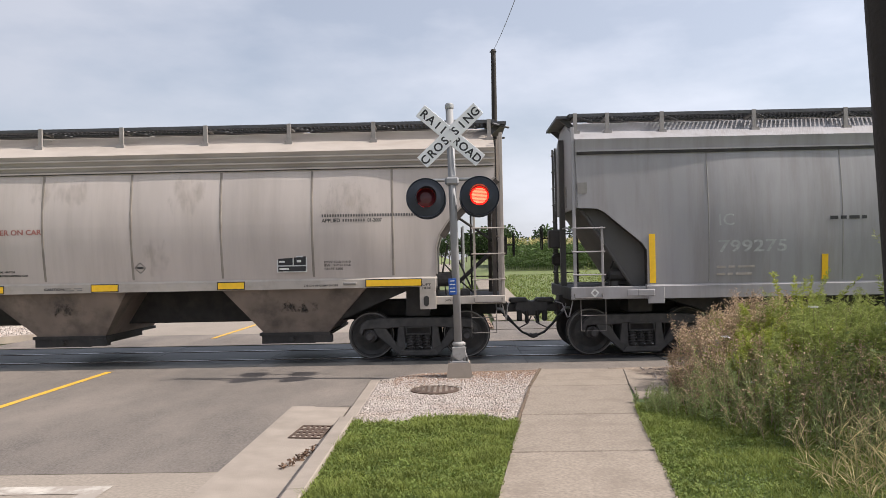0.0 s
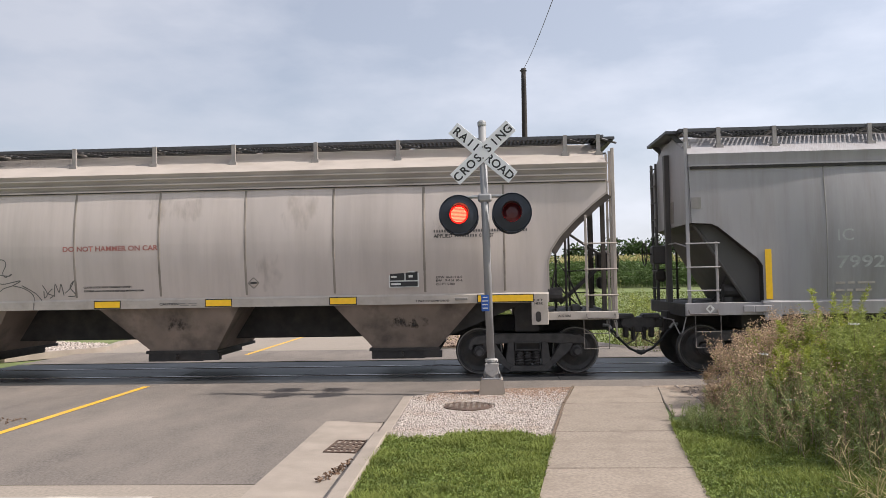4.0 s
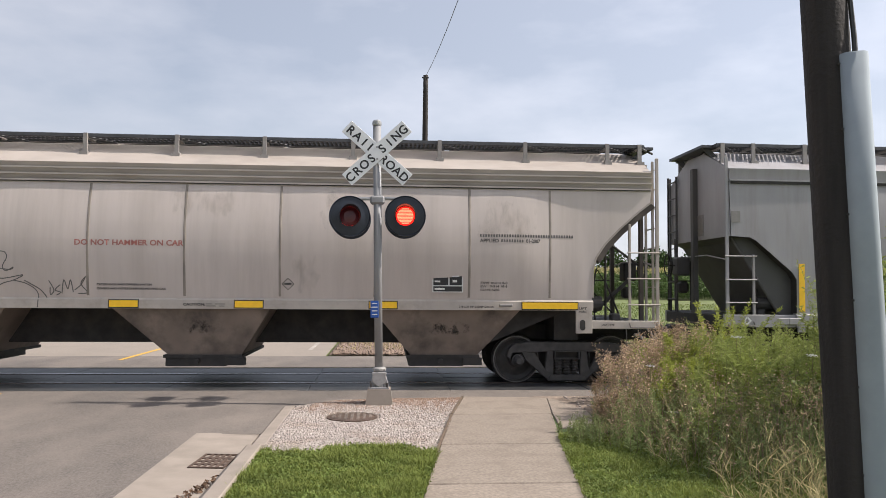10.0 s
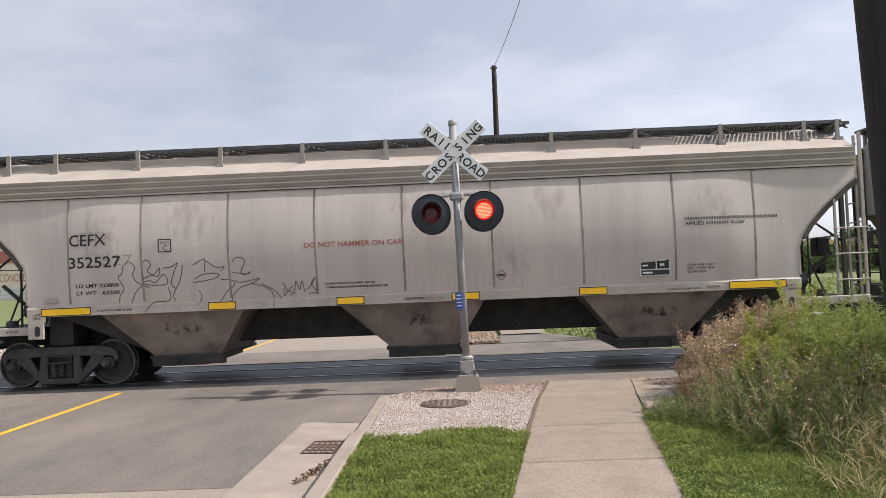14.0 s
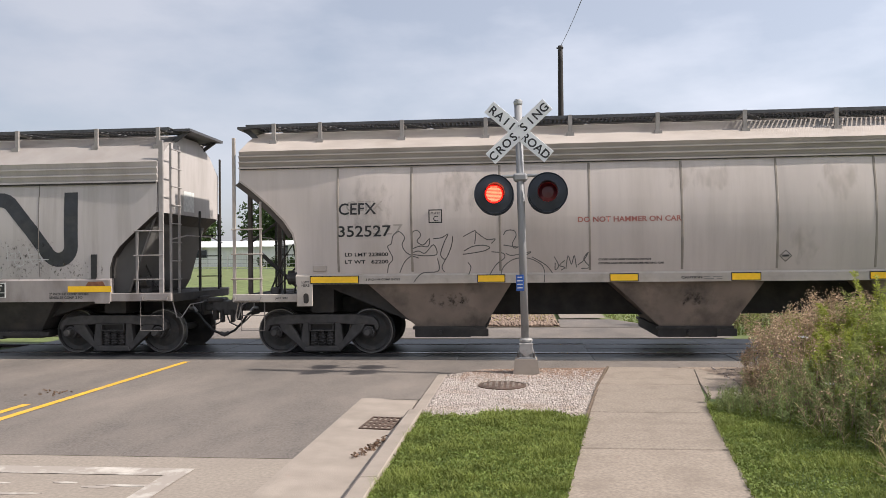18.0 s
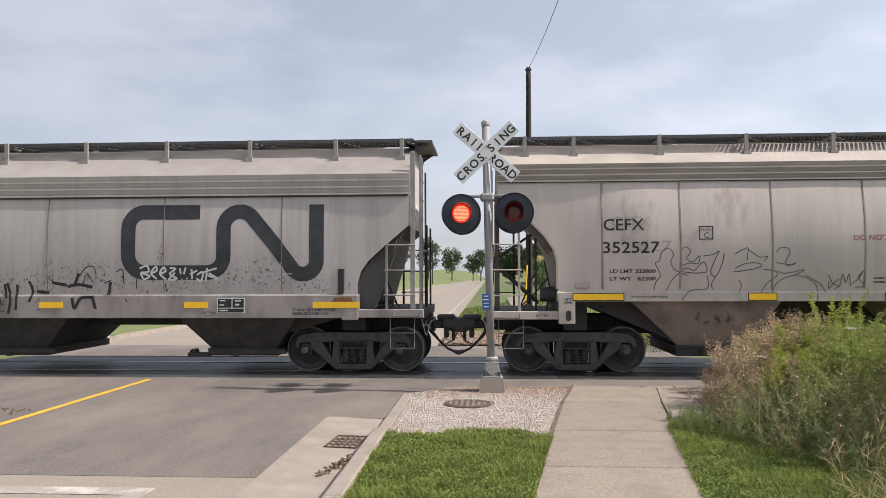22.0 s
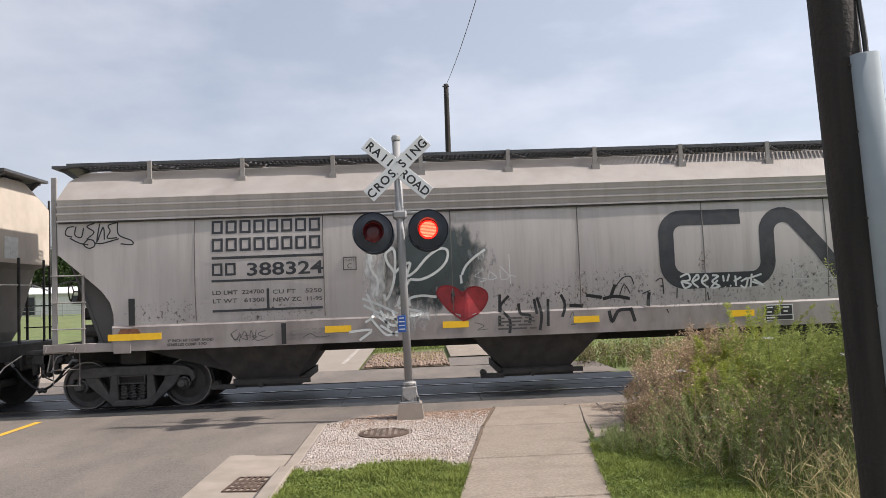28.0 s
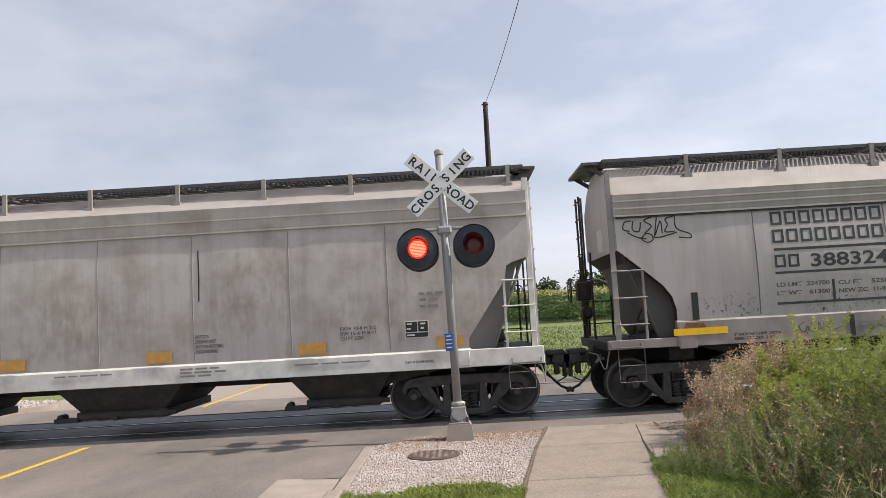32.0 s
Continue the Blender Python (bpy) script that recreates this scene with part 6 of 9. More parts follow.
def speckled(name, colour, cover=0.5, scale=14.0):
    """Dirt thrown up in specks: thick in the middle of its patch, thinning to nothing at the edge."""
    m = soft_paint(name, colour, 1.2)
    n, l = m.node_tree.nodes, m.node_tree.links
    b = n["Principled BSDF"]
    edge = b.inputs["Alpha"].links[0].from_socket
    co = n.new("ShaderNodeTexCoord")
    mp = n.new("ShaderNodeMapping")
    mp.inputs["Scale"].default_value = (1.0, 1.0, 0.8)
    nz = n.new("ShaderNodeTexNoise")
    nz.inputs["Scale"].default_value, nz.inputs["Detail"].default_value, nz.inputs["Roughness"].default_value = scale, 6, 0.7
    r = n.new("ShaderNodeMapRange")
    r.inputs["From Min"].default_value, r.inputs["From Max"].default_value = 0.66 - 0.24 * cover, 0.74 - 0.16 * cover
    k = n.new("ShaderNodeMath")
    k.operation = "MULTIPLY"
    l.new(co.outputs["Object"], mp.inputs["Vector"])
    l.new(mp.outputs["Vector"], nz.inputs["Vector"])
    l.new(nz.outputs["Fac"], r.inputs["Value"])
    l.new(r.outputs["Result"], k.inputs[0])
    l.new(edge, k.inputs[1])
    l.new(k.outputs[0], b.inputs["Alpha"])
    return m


SPECKS = speckled("thrown_up_black_dirt", (0.10, 0.088, 0.08), 0.5, 18.0)
RUST_RUN = speckled("thin_rust_run", (0.20, 0.085, 0.055), 0.62, 20.0)
BROWN_VEIL = soft_paint("thin_brown_dust_veil", (0.37, 0.30, 0.24), 1.5)
thin = BROWN_VEIL.node_tree.nodes.new("ShaderNodeMath")
thin.operation, thin.inputs[1].default_value = "MULTIPLY", 0.22
veil_alpha = BROWN_VEIL.node_tree.nodes["Principled BSDF"].inputs["Alpha"]
BROWN_VEIL.node_tree.links.new(veil_alpha.links[0].from_socket, thin.inputs[0])
BROWN_VEIL.node_tree.links.new(thin.outputs[0], veil_alpha)
for x0, x1, z0, z1 in ((-7.0, -5.4, 1.46, 1.95), (-5.3, -3.2, 1.44, 1.85), (-0.6, 1.3, 1.42, 2.05), (0.7, 2.9, 1.4, 2.25), (2.3, 4.9, 1.4, 1.9), (4.3, 6.2, 1.44, 2.3), (5.8, 7.0, 1.44, 1.9)):
    paint_patch(cn_car, B, x0, x1, z0, z1, SPECKS, "dirt_specks", "black specks of thrown-up dirt", 0.0028)
for x, z0, z1 in ((1.14, 1.66, 2.22), (3.4, 2.0, 2.5), (-1.14, 1.6, 2.0)):
    paint_patch(cn_car, B, x - 0.13, x + 0.13, z0, z1, RUST_RUN, "rust_run", "thin rust run at a weld seam", 0.0031)
for x0, x1, z0, z1 in ((2.2, 3.0, 2.7, 3.5), (-0.5, 0.9, 2.9, 3.52), (4.9, 6.2, 2.5, 3.4), (-4.6, -3.5, 2.6, 3.5), (-6.2, -5.2, 2.2, 3.4), (1.7, 2.3, 1.6, 2.4)):
    paint_patch(beige_car, A, x0, x1, z0, z1, BROWN_VEIL, "dust_veil", "faint brown dust veil on the paint", 0.0025)
for x0, x1, z0, z1 in ((-1.0, 1.4, 1.3, 2.6), (2.2, 4.2, 1.5, 3.2), (4.4, 6.6, 1.3, 2.4), (5.2, 7.4, 2.3, 3.4)):
    paint_patch(tail_car, TAIL_CAR, x0, x1, z0, z1, BROWN_VEIL, "dust_veil", "brown dust veil on the paint", 0.0025)

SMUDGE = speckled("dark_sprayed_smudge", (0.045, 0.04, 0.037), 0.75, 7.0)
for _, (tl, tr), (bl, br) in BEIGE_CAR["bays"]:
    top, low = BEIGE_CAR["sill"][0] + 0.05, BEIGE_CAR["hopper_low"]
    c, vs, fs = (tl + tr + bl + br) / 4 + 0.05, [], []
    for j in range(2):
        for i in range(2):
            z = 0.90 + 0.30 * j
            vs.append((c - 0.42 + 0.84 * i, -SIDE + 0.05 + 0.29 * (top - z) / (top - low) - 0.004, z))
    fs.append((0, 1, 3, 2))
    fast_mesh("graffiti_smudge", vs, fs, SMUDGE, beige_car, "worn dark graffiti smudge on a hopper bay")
for s in (-1, 1):
    cut = [(BEIGE_CAR["cut"][0][0], 1.6)] + BEIGE_CAR["cut"]
    bm = bmesh.new()
    for (xa, za), (xb, zb) in zip(cut, cut[1:]):
        prism(bm, [(s * xa, za), (s * (xa + 0.035), za - 0.015), (s * (xb + 0.035), zb - 0.015), (s * xb, zb)], -SIDE - 0.014, -SIDE + 0.006)
    part("end_lip", bm, BEIGE_ROOF, beige_car)
    # Dark plate: shade on the slope's underside is put into its colour.
    bm = bmesh.new()
    for (xa, za), (xb, zb) in zip(cut[2:], cut[3:]):
        prism(bm, [(s * (xa + 0.02), za - 0.02), (s * (xa + 0.11), za - 0.09), (s * (xb + 0.11), zb - 0.09), (s * (xb + 0.02), zb - 0.02)], -SIDE + 0.03, -SIDE + 0.33)
    part("shaded_slope_flange", bm, POST_TAUPE, beige_car)

# dark grey car
Z = IC_CAR
IC_WHITE = mat("chalky_white_number", (0.46, 0.46, 0.45), 0.7, noise_scale=18, vary=0.25, second=(0.27, 0.27, 0.27), second_scale=9, second_amount=0.8)
words(ic_car, Z, "799275", -5.46, 1.89, 0.21, IC_WHITE, 1.22, 0.004)
words(ic_car, Z, "IC", -5.45, 2.37, 0.21, IC_WHITE, 0.26)
bars(ic_car, -5.48, 1.60, ((0.16, 0.12, 0.3), (0.14, 0.1, 0.28)), face(Z, 1.62, 0.004, -5.1), GHOST, 0.04, 0.13)
bars(ic_car, -3.45, 2.44, ((0.14, 0.1, 0.18, 0.08),), face(Z, 2.44, 0.004, -3.1), BLACK_PAINT, 0.06)
bm = bmesh.new()
box(bm, -7.95, -7.78, -SIDE - 0.016, -SIDE - 0.006, 3.0, 3.2)
part("reporting_plate", bm, FAINT, ic_car)
for x, w in ((-7.1, 0.2), (-6.9, 0.3)):
    bm = bmesh.new()
    box(bm, x, x + w, SILL_FACE - 0.02, SILL_FACE, 1.12, 1.24)
    part("sill_bracket", bevelled(bm, 0.01), IC_GREY, ic_car)
paint_strokes(ic_car, Z, [[(-7.68, 1.26), (-7.62, 1.19), (-7.68, 1.12), (-7.74, 1.19), (-7.68, 1.26)]], 0.03, WHITE_PAINT, "diamond_mark", smooth=False)

# last car
D = TAIL_CAR
for i, body in enumerate(("CAUTION", "OPEN ROOF", "HATCH BEFORE", "UNLOADING")):
    words(tail_car, D, body, 2.24, 1.66 - i * 0.085, 0.06, STENCIL, (0.28, 0.40, 0.52, 0.42)[i], 0.002)
for i, body in enumerate(("EXW 10-8 H 2-2", "EW 15-6 H 8-11", "CU FT 5250")):
    words(tail_car, D, body, 4.80, 1.66 - i * 0.085, 0.055, STENCIL, (0.62, 0.62, 0.4)[i], 0.002)
words(tail_car, D, "2 IN HF COMP SHOES", 5.9, 1.03, 0.04, STENCIL, 0.5, 0.002, True)
placard(tail_car, 5.92, 1.46, 0.42, 0.30, face(D, 1.6, 0.004, 6.1))
bars(tail_car, 6.2, 2.2, ((0.08, 0.1, 0.14), (0.12, 0.14), (0.1, 0.16)), face(D, 2.1, 0.003, 6.4), FAINT, 0.045, 0.11)
bars(tail_car, 2.0, 1.13, ((0.22, 0.2, 0.16), (0.2, 0.3, 0.2), (0.26, 0.22)), SILL_FACE - 0.001, FAINT, 0.03, 0.06)
bars(tail_car, -0.2, 1.12, ((0.2, 0.16, 0.3, 0.2),), SILL_FACE - 0.001, FAINT, 0.025)
bars(tail_car, 4.0, 1.10, ((0.4, 0.3, 0.5),), SILL_FACE - 0.001, FAINT, 0.025)
paint_strokes(tail_car, D, [[(2.36, 3.2), (2.37, 2.7)], [(2.37, 2.72), (2.36, 2.3)]], 0.025, BLACK_PAINT, "dark_streak", smooth=False)

# ---- ground ----
ROAD_R, ROAD_L = -1.62, -11.2      # kerb lines of the road that crosses the track


def rise(x, y):
    """Height of the land: level near the track, rising gently beyond it on both sides of the road."""
    far = min(1.0, max(0.0, (y - 21) / 45)) * 1.15 + max(0.0, y - 90) * 0.010 * min(1, max(0, (abs(x + 6) - 8) / 60))
    k = min(1.0, max(0.0, (x + 1.6) / 3.0)) if x > -6 else min(1.0, max(0.0, (-12 - x) / 4.0))
    return far * k


def sheet(name, xs, ys, lift, m, label="", category="", kind="structure", wavy=0.0):
    vs, fs = [], []
    for y in ys:
        for x in xs:
            w = wavy * noise.noise(Vector((x * 0.9, y * 0.9, 3.1))) if wavy else 0.0
            vs.append((x, y, rise(x, y) + lift + w))
    k = len(xs)
    for j in range(len(ys) - 1):
        for i in range(k - 1):
            a = j * k + i
            fs.append((a, a + 1, a + k + 1, a + k))
    ob = fast_mesh(name, vs, fs, m)
    return tagged(ob, label, category, kind=kind)


def spread(a, b, step):
    return list(np.linspace(a, b, max(2, int(round(abs(b - a) / step)) + 1)))


sheet("ground", [-1500, -600, -250, -120, -60, -30, -20, -16, -14, -13, -12, -11, -9, -6, -3, -1.6, -1, 0, 1, 2, 4, 8, 16, 30, 60, 120, 250, 600, 1500],
      [-300, -80, -20, 0, 10, 14, 18, 20, 21, 24, 28, 34, 40, 50, 66, 80, 90, 120, 180, 300, 600, 1200, 2600], -0.07, FIELD, "mown green grass and farm land reaching the horizon", "ground")

# carriageway: concrete near the camera, asphalt over the approach, concrete again beyond the track
sheet("road", spread(ROAD_L, -2.36, 2), spread(-12, 6.78, 2), 0.0, CONCRETE, "pale worn concrete road before the crossing", "road")
sheet("road_asphalt_approach", spread(ROAD_L, -2.36, 1.2), spread(6.78, 13.62, 1.2), 0.003, ASPHALT, "grey worn asphalt road approach beside the track", "road")
sheet("road_asphalt_edge", spread(-2.36, ROAD_R + 0.022, 0.4), spread(9.75, 13.62, 1.2), 0.003, ASPHALT, "grey worn asphalt road edge beside the kerb", "road")
sheet("road_asphalt_far_approach", spread(ROAD_L, 4.4, 1.4), spread(17.35, 20.1, 1.0), 0.003, ASPHALT, "grey asphalt beyond the track", "road")
bm = bmesh.new()
prism(bm, [(0.72, 20.08), (3.3, 20.08), (2.76, 21.5), (2.3, 22.62), (0.78, 22.62)], -0.06, 0.016, "z")
tagged(part("road_asphalt_apron", bm, ASPHALT), "grey asphalt apron between the track and the far sidewalk", "road", kind="structure")
for i in range(16):
    a = 22.6 + 1.5 * i
    ob = sheet("far_sidewalk", spread(0.85, 2.15, 0.65), [a, a + 1.488], 0.012, SIDEWALK, "pale concrete slab of the far sidewalk", "sidewalk")
    ob["group"] = "far sidewalk slabs"
sheet("road_far", spread(ROAD_L, ROAD_R, 2), spread(20.1, 60, 3) + spread(66, 420, 20), 0.004, CONCRETE, "pale concrete road running away beyond the track", "road")
sheet("road_asphalt_corner", spread(ROAD_R, -0.2, 0.7), spread(11.79, 12.42, 0.3), -0.004, ASPHALT, "cracked asphalt by the end of the kerb", "road")
# asphalt shoulder between gravel, sidewalk and the track
sheet("shoulder_asphalt", spread(ROAD_R, 5.2, 1.2), spread(12.42, 13.62, 0.6), -0.002, ASPHALT, "cracked asphalt strip beside the track", "road")


def stripe(name, x0, x1, y0, y1, m, label, z=0.009):
    bm = bmesh.new()
    n = max(1, int((y1 - y0) / 2))
    rows = [[bm.verts.new((x, y0 + (y1 - y0) * i / n, rise(x, y0 + (y1 - y0) * i / n) + z)) for x in (x0, x1)] for i in range(n + 1)]
    for a, b in zip(rows, rows[1:]):
        bm.faces.new((a[0], a[1], b[1], b[0]))
    return tagged(part(name, bm, m), label, "road marking", kind="structure")


stripe("centre_line", -6.36, -6.24, 7.0, 13.3, LINE_YELLOW, "yellow painted centre line", 0.008)
stripe("centre_line", -6.64, -6.52, 2.0, 9.2, LINE_YELLOW, "yellow painted second centre line", 0.0085)
stripe("centre_line", -6.38, -6.26, 19.0, 400, LINE_YELLOW, "yellow painted centre line beyond the track", 0.010)
stripe("edge_line", -2.25, -2.13, 22, 400, LINE_WHITE, "white painted edge line beyond the track", 0.010)
stripe("turn_arrow_stem", -3.30, -3.12, 4.6, 6.35, LINE_WHITE, "worn white lane marking on concrete", 0.006)
stripe("worn_marking", -5.4, -3.12, 6.18, 6.40, LINE_WHITE, "worn white stop line on concrete", 0.005)

# bits of old white paint left on the concrete
for i in range(14):
    x, y = random.uniform(-5.3, -3.4), random.uniform(5.0, 6.1)
    w = random.uniform(0.06, 0.34)
    bm = bmesh.new()
    k = 7
    prism(bm, [(x + w * math.cos(6.283 * j / k) * random.uniform(0.5, 1.1), y + 0.035 * math.sin(6.283 * j / k) * random.uniform(0.5, 1.2)) for j in range(k)], -0.01, 0.0045 + 0.0001 * i, "z")
    tagged(part("worn_marking", bm, LINE_WHITE), "fleck of worn white road paint", "road marking", "worn paint flecks", "structure")
# joints of the concrete
for y in (5.2, 3.0, 0.8):
    bm = bmesh.new()
    box(bm, ROAD_L, -2.37, y - 0.008, y + 0.008, -0.01, 0.0045)
    tagged(part("road_joint", bm, SOIL), "dark joint in the concrete road", "joint", kind="structure")

# gutter and kerb
bm = bmesh.new()
prism(bm, [(-2.36, 0.006), (-2.30, 0.008), (ROAD_R, -0.006), (ROAD_R, -0.12), (-2.36, -0.12)], -12, 9.80)
tagged(part("gutter", bm, KERB), "pale concrete gutter beside the road", "gutter", kind="structure")
for a, b in ((-12.0, -9.0), (-9.0, -6.0), (-6.0, -3.0), (-3.0, 0.0), (0.0, 3.0), (3.0, 5.95), (5.96, 8.72), (8.98, 11.78)):
    bm = bmesh.new()
    top = 0.085 if b < 9 else 0.022
    prism(bm, [(ROAD_R, -0.10), (ROAD_R + 0.02, top - 0.02), (ROAD_R + 0.05, top), (ROAD_R + 0.19, top + 0.005), (ROAD_R + 0.21, -0.10)], a + 0.006, b)
    tagged(part("kerb", bevelled(bm, 0.008), KERB), "worn concrete kerb stone", "kerb", "kerb stones", "structure")
bm = bmesh.new()
box(bm, ROAD_R, ROAD_R + 0.6, 8.73, 8.97, -0.08, 0.03)
tagged(part("kerb_drain_block", bevelled(bm, 0.02), KERB_DIRT), "dirty low concrete block across the kerb line", "kerb", kind="structure")

# storm drain grate
drain = empty("storm_drain", "rusty iron storm drain grate set in the concrete gutter", "drain")
drain.matrix_basis = pose(-1.83, 8.32, -0.002, 0, 0.6, -4)
bm = bmesh.new()
for x0, x1, y0, y1 in ((-0.175, 0.175, -0.30, -0.275), (-0.175, 0.175, 0.275, 0.30), (-0.175, -0.155, -0.275, 0.275), (0.155, 0.175, -0.275, 0.275)):
    box(bm, x0, x1, y0, y1, -0.05, 0.014)
part("frame", bm, IRON, drain)
for x in (-0.093, -0.031, 0.031, 0.093):
    bm = bmesh.new()
    box(bm, x - 0.013, x + 0.013, -0.275, 0.275, -0.045, 0.012)
    part("bar", bm, IRON, drain)
for y in (-0.13, -0.0, 0.13):
    bm = bmesh.new()
    box(bm, -0.155, 0.155, y - 0.03, y + 0.03, -0.045, 0.009)
    part("cross_bar", bm, IRON, drain)
# black plate stands for the shaded depth below the bars
bm = bmesh.new()
box(bm, -0.155, 0.155, -0.275, 0.275, -0.06, -0.042)
part("pit_shade", bm, UNDER, drain)

# sidewalk slabs: the walk runs at a slight angle to the road
WALK_L = [(-1.9, -9.0), (-0.72, 0.0), (0.06, 5.9), (0.46, 8.74), (0.79, 10.85), (1.12, 12.62)]
WALK_W = 1.36


def walk_left(y):
    return float(np.interp(y, [p[1] for p in WALK_L], [p[0] for p in WALK_L]))


JOINTS = [-8.8, -7.0, -5.2, -3.4, -1.6, 0.2, 2.0, 3.75, 5.5, 7.19, 8.90, 10.89, 12.62]
sidewalk = empty("sidewalk", "pale tan concrete sidewalk of cast slabs", "sidewalk", (0, 0, 0), kind="structure")
for a, b in zip(JOINTS, JOINTS[1:]):
    bm = bmesh.new()
    g = 0.02
    bot = [(walk_left(a), a + g), (walk_left(a) + WALK_W, a + g), (walk_left(b) + WALK_W - (0.03 if b > 12 else 0), b - g - (0.12 if b > 12 else 0)), (walk_left(b), b - g)]
    prism(bm, bot, -0.1, 0.034 + 0.003 * random.random(), "z")
    part("slab", bevelled(bm, 0.008), SIDEWALK, sidewalk)
    bm = bmesh.new()
    prism(bm, [(walk_left(b), b - 0.016), (walk_left(b) + WALK_W - 0.04, b - 0.016), (walk_left(b) + WALK_W - 0.04, b + 0.016), (walk_left(b), b + 0.016)], -0.08, 0.008, "z")
    part("joint", bm, SOIL, sidewalk)
bm = bmesh.new()
prism(bm, [(2.40, 12.36), (2.17, 10.93), (2.02, 9.78), (2.55, 9.88), (2.70, 11.05), (2.52, 12.1)], -0.1, 0.046, "z")
part("flared_slab", bevelled(bm, 0.01), SIDEWALK, sidewalk)
for a, b in ((8.5, 10.86), (10.90, 12.58)):
    bm = bmesh.new()
    prism(bm, [(walk_left(a) - 0.032, a), (walk_left(a) - 0.002, a), (walk_left(b) - 0.002, b), (walk_left(b) - 0.032, b)], -0.05, 0.048, "z")
    part("joint", bm, SOIL, sidewalk)
# bed of white stone chips round the signal
bm = bmesh.new()
prism(bm, [(-1.42, 8.55), (-0.7, 8.6), (0.44, 8.42), (1.10, 12.55), (-0.1, 12.48), (-0.86, 12.40), (-1.42, 11.75)], -0.09, 0.020, "z")
stone_bed = tagged(part("gravel_bed", bm, STONE_BED), "bed of white limestone chips by the signal", "gravel", kind="structure")
rng = np.random.default_rng(5)


def chips(n, inside, size, z, seed):
    """Broken stones: little uneven octahedra."""
    r = np.random.default_rng(seed)
    t = np.array([(1, 0, 0), (0, 1, 0), (-1, 0, 0), (0, -1, 0), (0.2, 0.1, 0.7), (0, 0, -0.6)], float)
    f = [(0, 1, 4), (1, 2, 4), (2, 3, 4), (3, 0, 4), (1, 0, 5), (2, 1, 5), (3, 2, 5), (0, 3, 5)]
    pts = inside(r, n)
    k = len(pts)
    sz = size * r.uniform(0.5, 1.25, (k, 1)) * r.uniform(0.7, 1.3, (k, 3))
    pl = np.column_stack([pts, z + sz[:, 2] * 0.25])
    return scatter(t, f, pl, r.uniform(0, 6.28, k), sz)


def in_bed(r, n):
    y = r.uniform(8.45, 12.5, n)
    lo = np.where(y > 11.7, -1.42 + (y - 11.7) * 0.9, -1.42)
    hi = np.interp(y, [8.7, 12.6], [0.44, 1.09])
    x = lo + (hi - lo) * r.uniform(0, 1, n)
    keep = (np.hypot((x + 0.56) / 0.37, (y - 10.75) / 0.40) > 1) & (np.hypot(x + 0.22, y - 11.98) > 0.27)
    bare = (y > 10.8) & (r.uniform(0, 1, n) < (y - 10.8) * 0.62)
    keep &= ~bare
    return np.column_stack([x, y])[keep]


GRIT = mat("reddish_brown_grit", (0.25, 0.17, 0.125), 0.95, noise_scale=30, vary=0.3, island=True, random_tint=0.3)


def in_back(r, n):
    """The dirty far edge of the bed, where brown grit lies over the stones."""
    y = 12.6 - np.abs(r.normal(0, 0.8, n))
    x = r.uniform(-1.2, 1.1, n)
    keep = (x < np.interp(y, [8.7, 12.6], [0.44, 1.09])) & (y < np.interp(x, [-1.42, -0.86, 0.0, 1.1], [11.75, 12.3, 12.45, 12.55])) & (np.hypot(x + 0.22, y - 11.98) > 0.27) & (np.hypot((x + 0.56) / 0.37, (y - 10.75) / 0.40) > 1)
    return np.column_stack([x, y])[keep]


vs, fs = chips(15000, in_back, 0.011, 0.022, 8)
tagged(fast_mesh("brown_grit", vs, fs, GRIT), "reddish brown grit washed over the stone bed", "gravel", kind="stuff")
vs, fs = chips(26000, in_bed, 0.0165, 0.021, 7)
tagged(fast_mesh("white_stone_chips", vs, fs, STONE), "loose white limestone chips", "gravel", kind="stuff")

# manhole cover
manhole = empty("manhole_cover", "rusty round iron manhole cover in the white stone bed", "manhole cover", (-0.56, 10.75, 0.0))
bm = bmesh.new()
lathe(bm, [(0.335, -0.03), (0.335, 0.034), (0.30, 0.038), (0.30, 0.02)], (0, 0, 0), "z", 32)
part("frame_ring", bm, IRON, manhole)
bm = bmesh.new()
lathe(bm, [(0.295, 0.01), (0.295, 0.034), (0.28, 0.038)], (0, 0, 0), "z", 32)
part("lid", bm, IRON, manhole)
for i in range(-3, 4):
    for j in range(-3, 4):
        if math.hypot(i, j) < 3.3:
            bm = bmesh.new()
            box(bm, i * 0.08 - 0.02, i * 0.08 + 0.02, j * 0.08 - 0.02, j * 0.08 + 0.02, 0.036, 0.044)
            part("stud", bm, STONE_BED, manhole)

# ---- track ----
for k, s in enumerate((-1, 1)):
    y = TRACK_Y + s * HALF_GAUGE
    bm = bmesh.new()
    prism(bm, [(y - 0.07, -0.17), (y + 0.07, -0.17), (y + 0.07, -0.15), (y + 0.012, -0.12), (y + 0.012, -0.04), (y + 0.036, -0.025), (y + 0.036, -0.003), (y + 0.028, 0.0), (y - 0.028, 0.0), (y - 0.036, -0.003), (y - 0.036, -0.025), (y - 0.012, -0.04), (y - 0.012, -0.12), (y - 0.07, -0.15)], -400, 400, "x")
    for f in bm.faces:
        f.material_index = 1 if abs(f.calc_center_median().z) < 0.004 else 0
    tagged(part("rail", bm, [RAIL_SIDE, RAIL_TOP]), "steel rail with a polished head", "rail", "rails of the track", "structure")
bm = bmesh.new()
prism(bm, [(13.2, -0.12), (13.62, -0.03), (17.36, -0.03), (17.8, -0.12)], -11.3, 4.6, "x")
